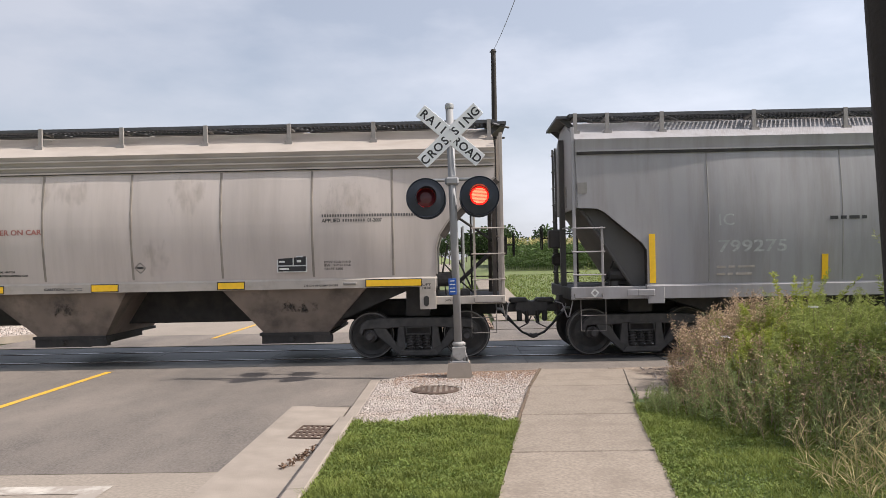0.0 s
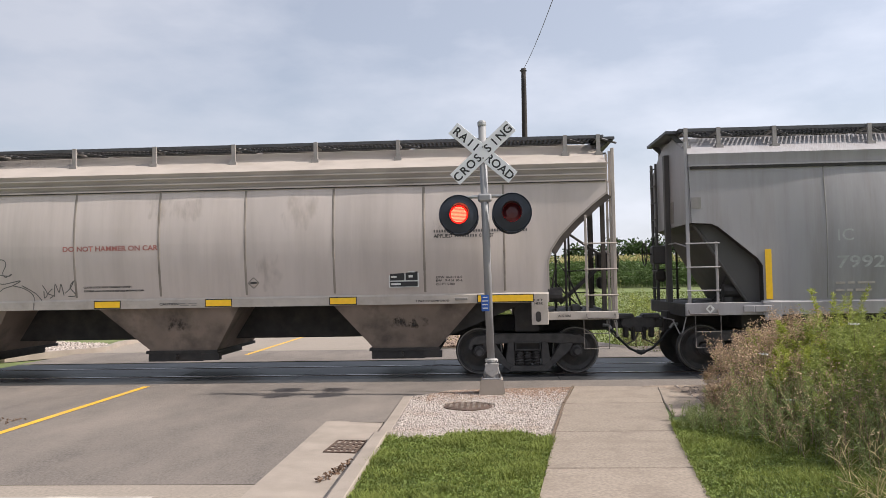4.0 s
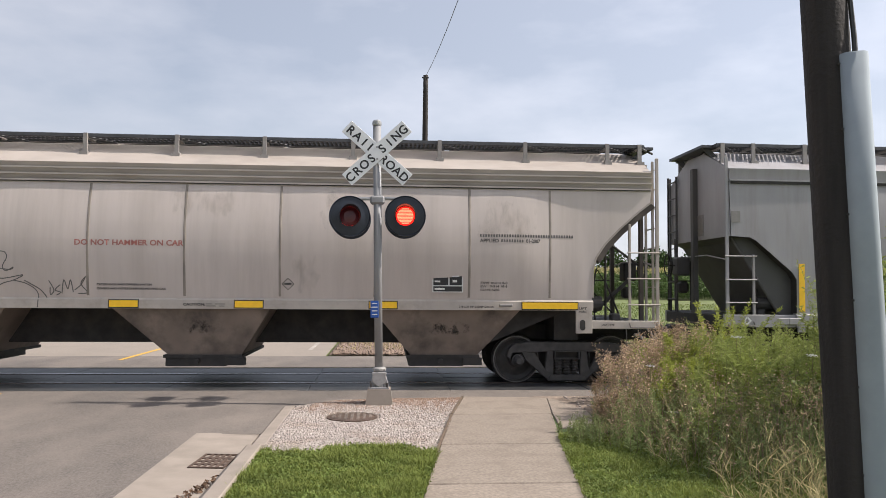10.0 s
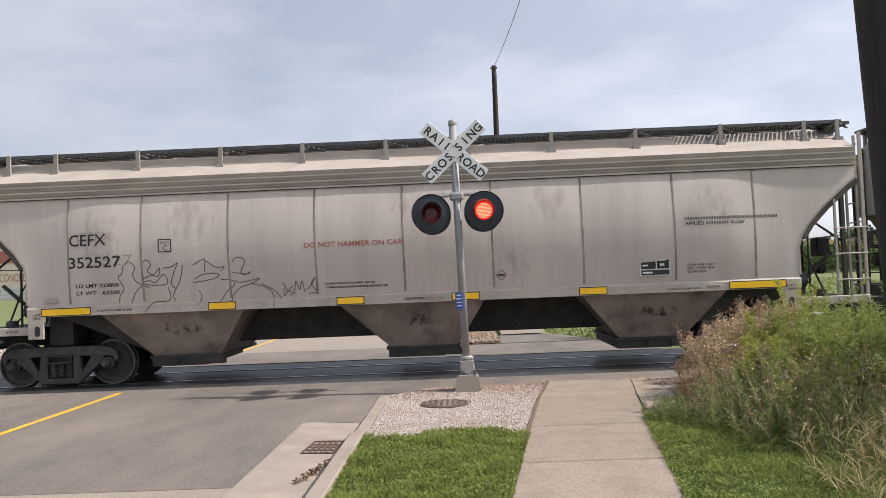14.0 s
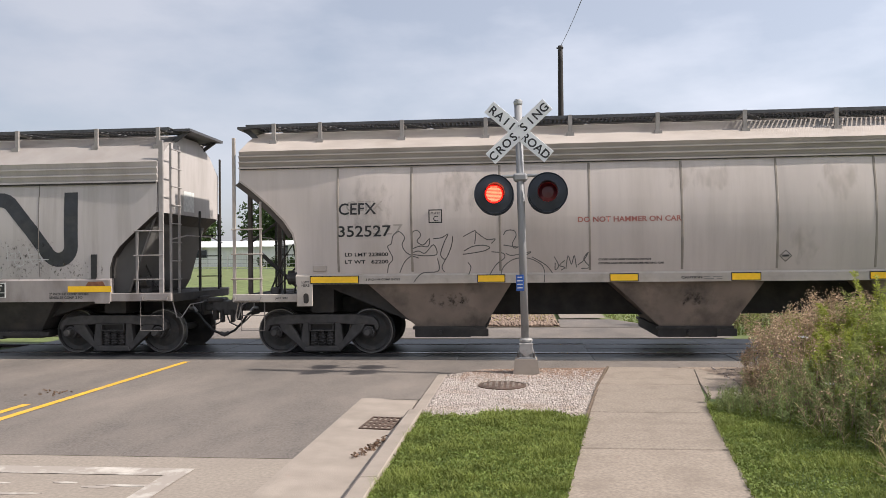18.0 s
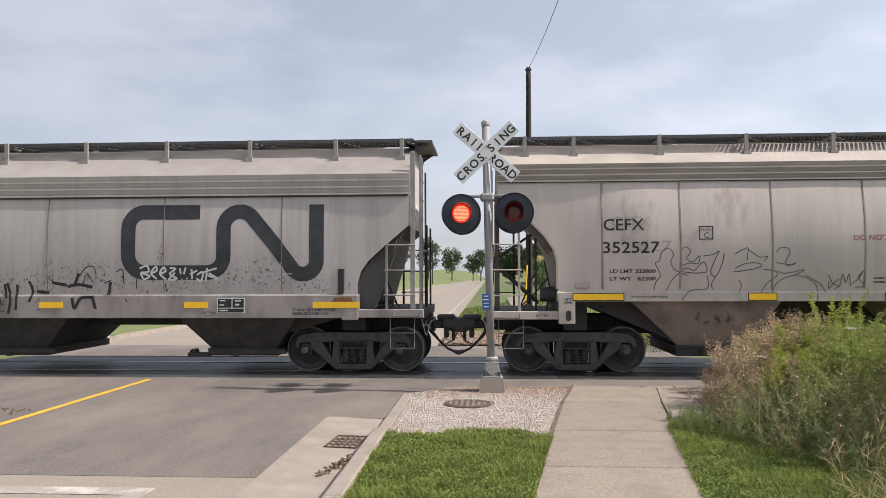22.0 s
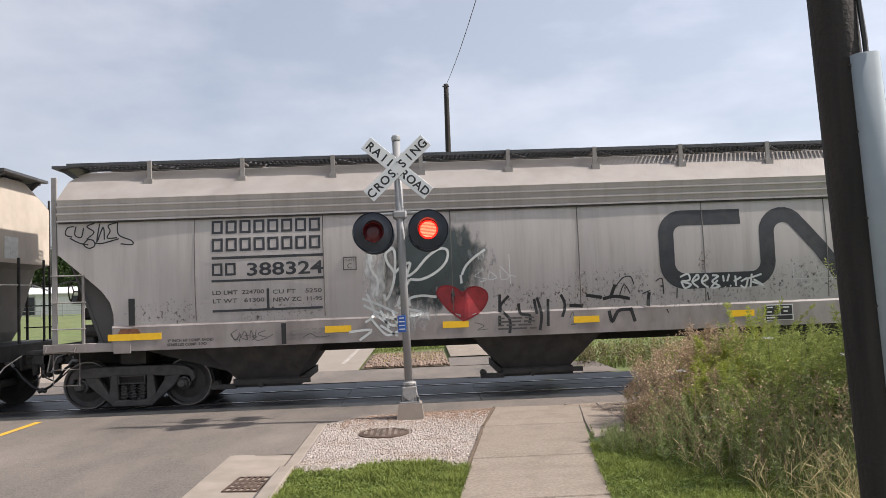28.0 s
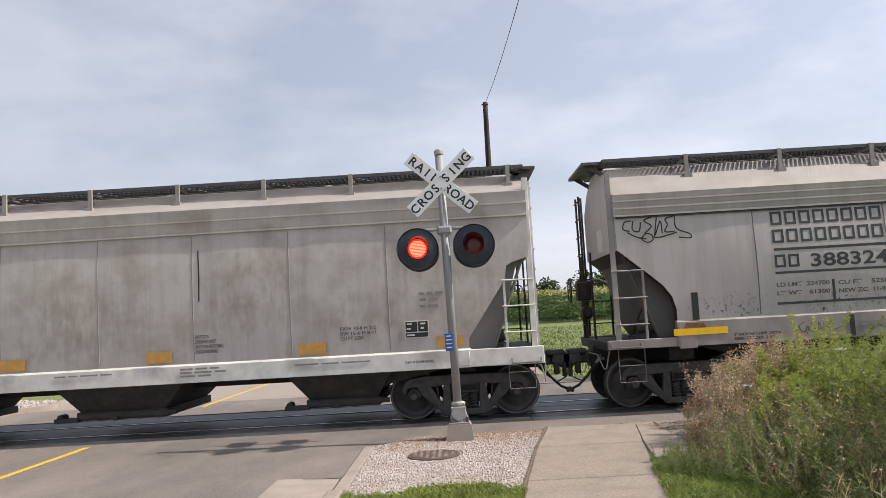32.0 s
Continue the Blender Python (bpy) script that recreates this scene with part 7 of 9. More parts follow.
tagged(part("crossing_base", bm, SOIL), "dark bed under the level crossing", "track bed", kind="structure")
# rubber crossing panels between and beside the rails
crossing = empty("level_crossing", "black rubber level crossing panels between the rails", "level crossing", (0, 0, 0), kind="structure")
for y0, y1 in ((13.66, 14.60), (14.88, 15.49), (15.51, 16.12), (16.40, 17.32)):
    x = -11.2
    while x < 4.2:
        bm = bmesh.new()
        box(bm, x + 0.003, x + 2.437, y0, y1, -0.06, -0.006 + random.uniform(-0.004, 0.003))
        part("rubber_panel", bevelled(bm, 0.008), CROSS_PANEL, crossing)
        x += 2.44
# ballast and ties outside the crossing
for a, b in ((-400, -11.4), (4.7, 400)):
    bm = bmesh.new()
    prism(bm, [(12.9, -0.16), (13.9, -0.10), (17.1, -0.10), (18.2, -0.16)], a, b, "x")
    tagged(part("ballast", bm, STONE_BED), "grey stone ballast under the track", "ballast", kind="structure")

# ---- the crossing signal ----
LEAN = 1.05
signal = empty("crossing_signal", "steel railroad crossing mast with white crossbuck and two red flashing lamps", "crossing signal", (-0.215, 11.98, 0.0))
bm = bmesh.new()
prism(bm, [(-0.205, -0.19), (0.205, -0.19), (0.205, 0.19), (-0.205, 0.19)], -0.1, 0.02, "z")
vs = [bm.verts.new(p) for p in ((-0.205, -0.19, 0.0), (0.205, -0.19, 0.0), (0.205, 0.19, 0.0), (-0.205, 0.19, 0.0), (-0.17, -0.16, 0.25), (0.17, -0.16, 0.25), (0.17, 0.16, 0.25), (-0.17, 0.16, 0.25))]
for f in ((0, 1, 5, 4), (1, 2, 6, 5), (2, 3, 7, 6), (3, 0, 4, 7), (4, 5, 6, 7)):
    bm.faces.new([vs[i] for i in f])
part("concrete_footing", bm, KERB, signal, "tapered concrete footing")
tilt = Matrix.Rotation(radians(-LEAN), 4, "Y")


def leaned(ob):
    ob.matrix_basis = tilt @ ob.matrix_basis
    return ob


bm = bmesh.new()
lathe(bm, [(0.060, 0.42), (0.060, 4.20)], (0, 0, 0), "z", 20)
leaned(part("mast", bm, GALVANISED, signal, smooth=True))
bm = bmesh.new()
lathe(bm, [(0.066, 4.20), (0.070, 4.22), (0.070, 4.26), (0.05, 4.285)], (0, 0, 0), "z", 20)
leaned(part("mast_cap", bm, STEEL, signal))
bm = bmesh.new()
box(bm, -0.15, 0.15, -0.14, 0.14, 0.25, 0.275)
lathe(bm, [(0.105, 0.27), (0.10, 0.315), (0.088, 0.45), (0.084, 0.52)], (0, 0, 0), "z", 16)
for s in (-1, 1):
    for a in (-1, 1):
        prism(bm, [(s * 0.06, 0.275), (s * 0.14, 0.275), (s * 0.115, 0.38), (s * 0.085, 0.495)], a * 0.075 - 0.014, a * 0.075 + 0.014)
part("mast_base_casting", bevelled(bm, 0.006), GALVANISED, signal)
bm = bmesh.new()
prism(bm, [(0.0, 0.277), (0.085, 0.335), (0.112, 0.40), (0.098, 0.44), (0.112, 0.495), (-0.112, 0.495), (-0.098, 0.44), (-0.112, 0.40), (-0.085, 0.335)], -0.125, -0.098)
part("casting_shield", bevelled(bm, 0.008), CAST_GREY, signal, "shield-shaped grey front plate")
bm = bmesh.new()
lathe(bm, [(0.090, 0.505), (0.102, 0.512), (0.102, 0.545), (0.085, 0.56), (0.062, 0.565)], (0, 0, 0), "z", 16)
part("mast_collar", bm, CAST_GREY, signal)
for x in (-0.075, 0.0, 0.075):
    bm = bmesh.new()
    rod(bm, (x, -0.128 + abs(x) * 0.5, 0.528), (x, -0.09 + abs(x) * 0.5, 0.528), 0.012, 6)
    part("collar_bolt", bm, STEEL, signal)
for x in (-0.12, 0.12):
    for y in (-0.12, 0.12):
        bm = bmesh.new()
        rod(bm, (x, y, 0.25), (x, y, 0.34), 0.018, 6)
        part("anchor_bolt", bm, TRUCK, signal)

# crossbuck blades
for k, (ang, words, off) in enumerate(((-42.0, ("RAIL", "ROAD"), -0.072), (42.0, ("CROS", "SING"), -0.085))):
    m = tilt @ Matrix.Translation((0, off, 3.77)) @ Matrix.Rotation(radians(-ang), 4, "Y")
    bm = bmesh.new()
    box(bm, -0.61, 0.61, -0.005, 0.005, -0.112, 0.112)
    blade = part("crossbuck_blade", bevelled(bm, 0.003), SIGN_WHITE, signal)
    blade.matrix_basis = m
    for i, wd in enumerate(words):
        for j, ch in enumerate(wd):
            if i == 0:
                x = (-0.52 + j * 0.135) if k == 0 else (-0.545 + j * 0.142)
            else:
                x = (0.135 + j * 0.135) if k == 0 else (0.10 + j * 0.142)
            t = writing(ch, 0.128, SIGN_BLACK, blade, (x + 0.0, -0.0075, -0.064), align="CENTER", name="letter", bold=0.004)
for x, z in ((0, 3.68), (0, 3.86)):
    bm = bmesh.new()
    rod(bm, (x, -0.10, z), (x, -0.05, z), 0.016, 8)
    leaned(part("bolt", bm, STEEL, signal))

# lamps on a cross arm
bm = bmesh.new()
box(bm, -0.11, 0.11, -0.085, 0.07, 3.0, 3.13)
leaned(part("arm_clamp", bevelled(bm, 0.03), GALVANISED, signal))
bm = bmesh.new()
rod(bm, (-0.34, -0.03, 3.085), (0.34, -0.03, 3.085), 0.026, 10)
leaned(part("cross_arm", bm, STEEL, signal))
LAMP_DISCS = []
for s, yaw in ((-1, 5.0), (1, -2.0)):
    hub = leaned(new("lamp_head"))
    hub.parent = signal
    hub.matrix_basis = tilt @ Matrix.Translation((s * 0.415, -0.09, 2.815)) @ Matrix.Rotation(radians(yaw), 4, "Z")
    hub.empty_display_size = 0.1
    bm = bmesh.new()
    prof = [(0.148, 0.0), (0.150, -0.02), (0.165, -0.018), (0.29, 0.0), (0.305, -0.02), (0.31, 0.0), (0.30, 0.012), (0.148, 0.012), (0.148, 0.0)]
    lathe(bm, prof, (0, 0, 0), "y", 40, False)
    part("background_disc", bm, SIGNAL_BLACK, hub, smooth=False)
    bm = bmesh.new()
    lathe(bm, [(0.02, 0.24), (0.11, 0.23), (0.15, 0.17), (0.158, 0.014), (0.150, 0.03), (0.10, 0.05)], (0, 0, 0), "y", 24)
    part("housing", bm, SIGNAL_BLACK, hub)
    # hood: open tube, longer above than below
    bm = bmesh.new()
    rings = []
    for i in range(25):
        a = radians(-35 + 250 * i / 24)
        d = 0.28 * (0.5 + 0.5 * math.sin(a)) + 0.06
        rings.append([bm.verts.new((r * math.cos(a), y, r * math.sin(a))) for r, y in ((0.160, -0.01), (0.157, -d), (0.152, -d), (0.153, -0.01))])
    for a, b in zip(rings, rings[1:]):
        for i in range(4):
            bm.faces.new((a[i], a[(i + 1) % 4], b[(i + 1) % 4], b[i]))
    bm.faces.new(rings[0])
    bm.faces.new(rings[-1][::-1])
    part("hood", bm, SIGNAL_BLACK, hub)
    # lens disc on an upright pivot: one face glows, the other is dark
    bm = bmesh.new()
    lathe(bm, [(0.005, -0.026), (0.09, -0.020), (0.145, -0.006)], (0, 0, 0), "y", 32)
    for f in bm.faces:
        f.material_index = 0
    n0 = len(bm.faces)
    lathe(bm, [(0.145, 0.0), (0.09, 0.018), (0.005, 0.024)], (0, 0, 0), "y", 32)
    bm.faces.ensure_lookup_table()
    for i in range(n0, len(bm.faces)):
        bm.faces[i].material_index = 1
    k0 = len(bm.faces)
    for i in range(-5, 6):
        z = i * 0.0215
        w = math.sqrt(max(0.0, 0.121 ** 2 - z * z))
        if w > 0.01:
            box(bm, -w, w, -0.0285, -0.012, z - 0.0065, z + 0.0065, 2)
    disc = part("lamp_lens", bm, [LENS_LIT, LENS_DARK, LENS_CORE], hub, "red lamp lens")
    LAMP_DISCS.append((disc, s))

# the second pair of lamp heads faces the other way, close behind
for s in (-1, 1):
    hub = new("rear_lamp_head")
    hub.parent = signal
    hub.empty_display_size = 0.1
    hub.matrix_basis = tilt @ Matrix.Translation((s * 0.415, 0.42, 2.815)) @ Matrix.Rotation(radians(180), 4, "Z")
    bm = bmesh.new()
    lathe(bm, [(0.10, -0.02), (0.16, -0.015), (0.29, 0.0), (0.305, -0.02), (0.31, 0.0), (0.30, 0.012), (0.12, 0.012)], (0, 0, 0), "y", 32)
    part("background_disc", bm, SIGNAL_BLACK, hub)
    bm = bmesh.new()
    lathe(bm, [(0.02, 0.22), (0.11, 0.2), (0.15, 0.10), (0.155, 0.012)], (0, 0, 0), "y", 20)
    part("housing", bm, SIGNAL_BLACK, hub)
    bm = bmesh.new()
    lathe(bm, [(0.15, -0.01), (0.148, -0.26), (0.143, -0.26), (0.145, -0.02)], (0, 0, 0), "y", 20)
    part("hood", bm, SIGNAL_BLACK, hub)

# small blue notice on the mast
bm = bmesh.new()
box(bm, -0.115, 0.005, -0.085, -0.075, 1.30, 1.55)
notice = leaned(part("blue_notice", bevelled(bm, 0.004), SIGN_BLUE, signal, "small blue notice plate"))
for i, w in enumerate((0.07, 0.09, 0.085, 0.08)):
    bm = bmesh.new()
    box(bm, -0.055 - w / 2, -0.055 + w / 2, -0.0885, -0.085, 1.505 - i * 0.055, 1.52 - i * 0.055)
    part("notice_bar", bm, WHITE_PAINT, notice)

# ---- poles ----


def wood_pole(name, label, base, top, r0, r1):
    ob = empty(name, label, "utility pole", base)
    b, t = Vector((0, 0, 0)), Vector(top) - Vector(base)
    bm = bmesh.new()
    rings = []
    for i in range(17):
        p = b + (t - b) * i / 16
        r = r0 + (r1 - r0) * i / 16
        rings.append([bm.verts.new((p.x + r * (1 + 0.03 * noise.noise(Vector((a * 2, i * 0.3, r0 * 9)))) * math.cos(a), p.y + r * math.sin(a), p.z)) for a in (2 * math.pi * k / 24 for k in range(24))])
    for a, c in zip(rings, rings[1:]):
        for k in range(24):
            bm.faces.new((a[k], a[(k + 1) % 24], c[(k + 1) % 24], c[k]))
    bm.faces.new(rings[-1])
    part("shaft", bm, POLE_WOOD, ob, smooth=True)
    return ob


NEAR_BASE, NEAR_TOP = (2.383, 4.36, -0.05), (1.946, 4.36, 9.6)
near_pole = wood_pole("utility_pole", "dark creosoted wooden utility pole with a grey conduit", NEAR_BASE, NEAR_TOP, 0.128, 0.098)


def on_pole(z):
    k = z / 9.6
    return NEAR_BASE[0] + (NEAR_TOP[0] - NEAR_BASE[0]) * k


def guard_at(z):
    """How far the middle of the cable guard stands from the foot of the pole, along x."""
    return on_pole(z) - NEAR_BASE[0] + 0.062 + 0.0035 * z


bm = bmesh.new()
c, prof = [], []
# U-shaped guard, flat against the pole, rounded in front
for i in range(13):
    a = radians(-180 + 180 * i / 12)
    prof.append((0.085 * math.copysign(abs(math.cos(a)) ** 0.7, math.cos(a)), -0.02 + 0.075 * math.sin(a)))
prof = [(-0.105, 0.03), (-0.085, 0.03)] + prof + [(0.085, 0.03), (0.105, 0.03)]
for z in (0.0, 1.0, 2.0, 3.05):
    c.append([bm.verts.new((guard_at(z) + (u * 0.93 + w * 0.36) * (0.95 - 0.04 * z), -0.105 + w * 0.93 - u * 0.36, z)) for u, w in prof])
for a, b in zip(c, c[1:]):
    for i in range(len(prof) - 1):
        bm.faces.new((a[i], a[i + 1], b[i + 1], b[i]))
bm.faces.new(c[-1])
part("conduit_guard", bm, CONDUIT, near_pole, "grey plastic cable guard", smooth=True)
for z in (0.4, 0.85, 1.3, 1.75, 2.2, 2.65, 3.0):
    x = guard_at(z)
    bm = bmesh.new()
    rod(bm, (x - 0.080, -0.115, z), (x - 0.086, -0.130, z), 0.007, 6)
    part("guard_screw", bm, UNDER, near_pole)
bm = bmesh.new()
tube(bm, [(guard_at(3.0) + 0.02, -0.11, 2.95), (guard_at(3.05) + 0.015, -0.11, 3.15), (on_pole(3.6) - NEAR_BASE[0] + 0.10, -0.08, 3.5), (on_pole(4.4) - NEAR_BASE[0] + 0.09, -0.07, 4.2), (on_pole(9) - NEAR_BASE[0] + 0.10, -0.05, 9.2)], 0.014)
part("riser_cable", bm, WIRE, near_pole)
FAR_BASE, FAR_TOP = (1.42, 31.8, 0.2), (1.46, 31.8, 10.55)
far_pole = wood_pole("utility_pole", "tall brown wooden utility pole beyond the track", FAR_BASE, FAR_TOP, 0.15, 0.10)
bm = bmesh.new()
box(bm, -0.12, 0.16, -0.12, -0.10, 10.2, 10.26)
part("pole_bracket", bm, UNDER, far_pole)
wire = empty("overhead_wire", "thin black overhead wire between the utility poles", "wire", (0, 0, 0))
bm = bmesh.new()
A, B = Vector((1.46, 31.7, 10.5)), Vector((1.95, 4.4, 8.9))
tube(bm, [A + (B - A) * t - Vector((0, 0, 0.6 * 4 * t * (1 - t))) for t in (i / 16 for i in range(17))], 0.010, 5)
part("strand", bm, WIRE, wire)
# guy marker and steel post beside the far pole
bm = bmesh.new()
rod(bm, (1.22, 31.35, 0.1), (1.33, 31.55, 2.3), 0.03, 8)
tagged(part("guy_wire_guard", bm, YELLOW), "yellow plastic guy wire guard", "guy guard")
bm = bmesh.new()
rod(bm, (0.05, 30.8, 0.1), (0.05, 30.8, 3.2), 0.04, 8)
tagged(part("steel_post", bm, STEEL), "grey steel post beyond the track", "post")

# ---- grass, weeds, corn, trees ----


def blades(n, inside, height, width, seed, m, name, label, z=0.0, bend=0.35):
    """Grass: each blade is a bent strip of two quads."""
    r = np.random.default_rng(seed)
    p = inside(r, n)
    k = len(p)
    clump = sum(np.sin(p[:, 0] * f * math.cos(g) + p[:, 1] * f * math.sin(g) + 1.7 * g) for f, g in ((3.1, 0.3), (5.3, 1.4), (8.7, 2.2), (13.0, 2.9), (19.0, 0.9), (27.0, 1.9))) / 6
    h = height * r.uniform(0.45, 1.2, k) * np.clip(0.85 + 0.9 * clump, 0.35, 1.7)
    a = r.uniform(0, 6.28, k)
    d = np.stack([np.cos(a), np.sin(a)], 1)
    s = np.stack([-d[:, 1], d[:, 0]], 1) * width / 2
    b = bend * h * r.uniform(0.2, 1.6, k)
    base = np.column_stack([p, z + np.array([rise(a, b) for a, b in p])])
    mid = base + np.column_stack([d * (b * 0.35)[:, None], h * 0.6])
    tip = base + np.column_stack([d * b[:, None], h])
    s3 = np.column_stack([s, np.zeros(k)])
    v = np.stack([base - s3, base + s3, mid + s3 * 0.8, mid - s3 * 0.8, tip + s3 * 0.15, tip - s3 * 0.15], 1).reshape(-1, 3)
    i = np.arange(k)[:, None] * 6
    f = np.concatenate([i + np.array([[0, 1, 2, 3]]), i + np.array([[3, 2, 4, 5]])])
    ob = fast_mesh(name, v, f, m)
    return tagged(ob, label, "grass", kind="stuff")


def lawn_strip(r, n):
    y = r.uniform(1.5, 8.98, n)
    lo = np.full(n, ROAD_R + 0.20)
    hi = np.interp(y, [p[1] for p in WALK_L], [p[0] for p in WALK_L]) + r.normal(0, 0.012, n)
    x = lo + (hi - lo) * r.uniform(0, 1, n)
    keep = (y < np.interp(x, [-1.44, -1.02, -0.71, -0.41, 0.0, 0.44], [8.62, 8.52, 8.74, 8.88, 8.80, 8.5]) + 0.05 * np.sin(x * 17) + r.normal(0, 0.05, n)) & (y > 3.4)
    return np.column_stack([x, y])[keep]


def lawn_right(r, n):
    y = r.uniform(3.4, 9.3, n)
    lo = np.interp(y, [p[1] for p in WALK_L], [p[0] for p in WALK_L]) + WALK_W + np.abs(r.normal(0, 0.02, n)) - 0.03
    x = lo + r.uniform(0, 1, n) ** 1.2 * 3.2
    return np.column_stack([x, y])


for nm, pts in (("lawn_verge", [(ROAD_R + 0.2, -12), (ROAD_R + 0.25, -12), (ROAD_R + 0.25, -6.9), (-0.72, 0.0), (0.06, 5.9), (0.41, 8.40), (-0.7, 8.58), (ROAD_R + 0.2, 8.53)]),
                ("lawn_beside_walk", [(-0.72 + WALK_W, 0.0), (0.06 + WALK_W, 5.9), (0.46 + WALK_W, 8.74), (0.8 + WALK_W, 10.9), (2.6, 12.4), (14, 13.0), (14, -12), (-0.9, -12), (-0.52, -9.0)])):
    bm = bmesh.new()
    prism(bm, pts, -0.08, 0.028, "z")
    tagged(part(nm, bm, LAWN), "mown lawn beside the sidewalk", "lawn", kind="structure")
blades(90000, lawn_strip, 0.062, 0.007, 11, BLADE, "lawn_grass", "short green mown grass with dry tips", 0.026, 0.8)
blades(64000, lawn_right, 0.058, 0.007, 12, BLADE, "lawn_grass", "short green mown grass beside the sidewalk", 0.026, 0.8)


def clover(r, n, inside):
    p = inside(r, n)
    k = len(p)
    base = np.column_stack([p, np.full(k, 0.035) + r.uniform(0, 0.035, k)])
    way = r.normal(size=(k, 3)) * (1, 1, 0.15)
    return leaves(base, way, r.uniform(0.012, 0.030, k), 0.95, r)


for inside, seed in ((lawn_strip, 21), (lawn_right, 22)):
    r = np.random.default_rng(seed)
    v, f = clover(r, 42000, inside)
    tagged(fast_mesh("clover_leaves", v, f, CLOVER), "small clover and plantain leaves in the lawn", "clover", kind="stuff")


def plant(r, at, height):
    """One weed: the points of its leaning stem."""
    n = 9
    lean = r.normal(0, 0.16, 2)
    t = np.linspace(0, 1, n)
    st = np.column_stack([at[0] + lean[0] * height * t ** 1.6, at[1] + lean[1] * height * t ** 1.6, at[2] + height * t * (1 - 0.08 * np.hypot(*lean))])
    return st


def stems(lines, radius):
    """Thin three-sided stems along polylines (k, n, 3)."""
    L = np.asarray(lines)
    k, n, _ = L.shape
    taper = np.linspace(1.0, 0.35, n)[None, :, None]
    offs = np.array([(1, 0, 0), (-0.5, 0.87, 0), (-0.5, -0.87, 0)]) * radius
    v = (L[:, :, None, :] + offs[None, None] * taper[..., None]).reshape(-1, 3)
    f = []
    idx = np.arange(k)[:, None] * n * 3
    for i in range(n - 1):
        for j in range(3):
            f.append(idx + np.array([[i * 3 + j, i * 3 + (j + 1) % 3, (i + 1) * 3 + (j + 1) % 3, (i + 1) * 3 + j]]))
    return v, np.concatenate(f)


def along(lines, r, per, t0, t1):
    """Random points along the polylines, with their line number and place."""
    L = np.asarray(lines)
    k, n, _ = L.shape
    w = np.repeat(np.arange(k), per)
    t = r.uniform(t0, t1, len(w))
    x = t * (n - 1)
    i = np.minimum(x.astype(int), n - 2)
    u = (x - i)[:, None]
    return L[w, i] * (1 - u) + L[w, i + 1] * u, t, w


def weed_patch(name, label, seed, spots, height, per, leaf, leaf_m, top=None, top_m=None, per_top=0, width=0.22, up=0.5, t0=0.15, side=0, stem_m=None):
    """Many tall plants in one mesh a material: stems with narrow leaves, and seed heads."""
    r = np.random.default_rng(seed)
    lines = []
    for x, y, h in spots:
        hh = h * height * r.uniform(0.75, 1.15)
        lines.append(plant(r, (x, y, 0.0), hh))
    if side:
        more = []
        for L in list(lines):
            for _ in range(side):
                i = r.integers(3, 7)
                b = L[i]
                a = r.uniform(0, 6.28)
                ln = (L[-1][2] - b[2]) * r.uniform(0.5, 0.95)
                t = np.linspace(0, 1, 9)
                more.append(np.column_stack([b[0] + np.cos(a) * ln * 0.45 * t, b[1] + np.sin(a) * ln * 0.45 * t, b[2] + ln * t]))
        lines += more
    thing = empty(name, label, "weeds", (0, 0, 0))
    v, f = stems(lines, 0.0045)
    fast_mesh("stem_mass", v, f, stem_m or STEM, thing)["kind"] = "stuff"
    b, t, w = along(lines, r, per, t0, 1.0)
    way = r.normal(size=(len(b), 3)) * (1, 1, 0.35)
    way[:, 2] += up
    v, f = leaves(b, way, leaf * r.uniform(0.5, 1.3, len(b)) * (1.15 - 0.55 * t), width, r)
    fast_mesh("leaves", v, f, leaf_m, thing)["kind"] = "stuff"
    if top is not None:
        b, t, w = along(lines, r, int(per_top * 1.9), top, 1.03)
        way = r.normal(size=(len(b), 3)) * (1, 1, 0.5)
        way[:, 2] += 0.5
        v, f = leaves(b + r.normal(0, 0.03, b.shape), way, r.uniform(0.016, 0.040, len(b)), 0.5, r)
        fast_mesh("seed_heads", v, f, top_m, thing)["kind"] = "stuff"
    return thing


def spots_in(seed, n, xf, yr, edge):
    r = np.random.default_rng(seed)
    out = []
    while len(out) < n:
        y = r.uniform(*yr)
        lo, hi = xf(y)
        x = r.uniform(lo, hi)
        e = min(1.0, (x - lo) / edge + 0.35)
        out.append((x, y, e * (0.8 + 0.25 * noise.noise(Vector((x * 0.8, y * 0.8, seed))))))
    return out

def bank(y):
    lo = np.interp(y, [5.4, 6.2, 7.2, 8.6, 10.0, 13.0], [3.7, 3.25, 2.75, 2.35, 2.55, 3.35])
    return lo, lo + 5.0


weed_patch("tall_weeds", "dense green goldenrod weeds on the bank", 31, spots_in(31, 420, lambda y: (bank(y)[0] + 0.55, bank(y)[0] + 5.5), (7.8, 12.6), 1.2), 1.38, 62, 0.085, WEED, width=0.17, up=0.75, side=2, t0=0.25)
weed_patch("tall_weeds", "upright green weeds on the bank", 40, spots_in(40, 110, lambda y: (bank(y)[0] + 0.8, bank(y)[0] + 3.8), (8.6, 11.8), 1.0), 1.45, 110, 0.085, WEED, width=0.16, up=0.8, side=1, t0=0.3)
weed_patch("tall_weeds", "lime green weeds catching the light", 49, spots_in(49, 60, lambda y: (bank(y)[0] + 0.5, bank(y)[0] + 1.9), (9.2, 11.2), 0.6), 1.3, 120, 0.075, WEED_LIME, width=0.18, up=0.6, side=2, t0=0.45)
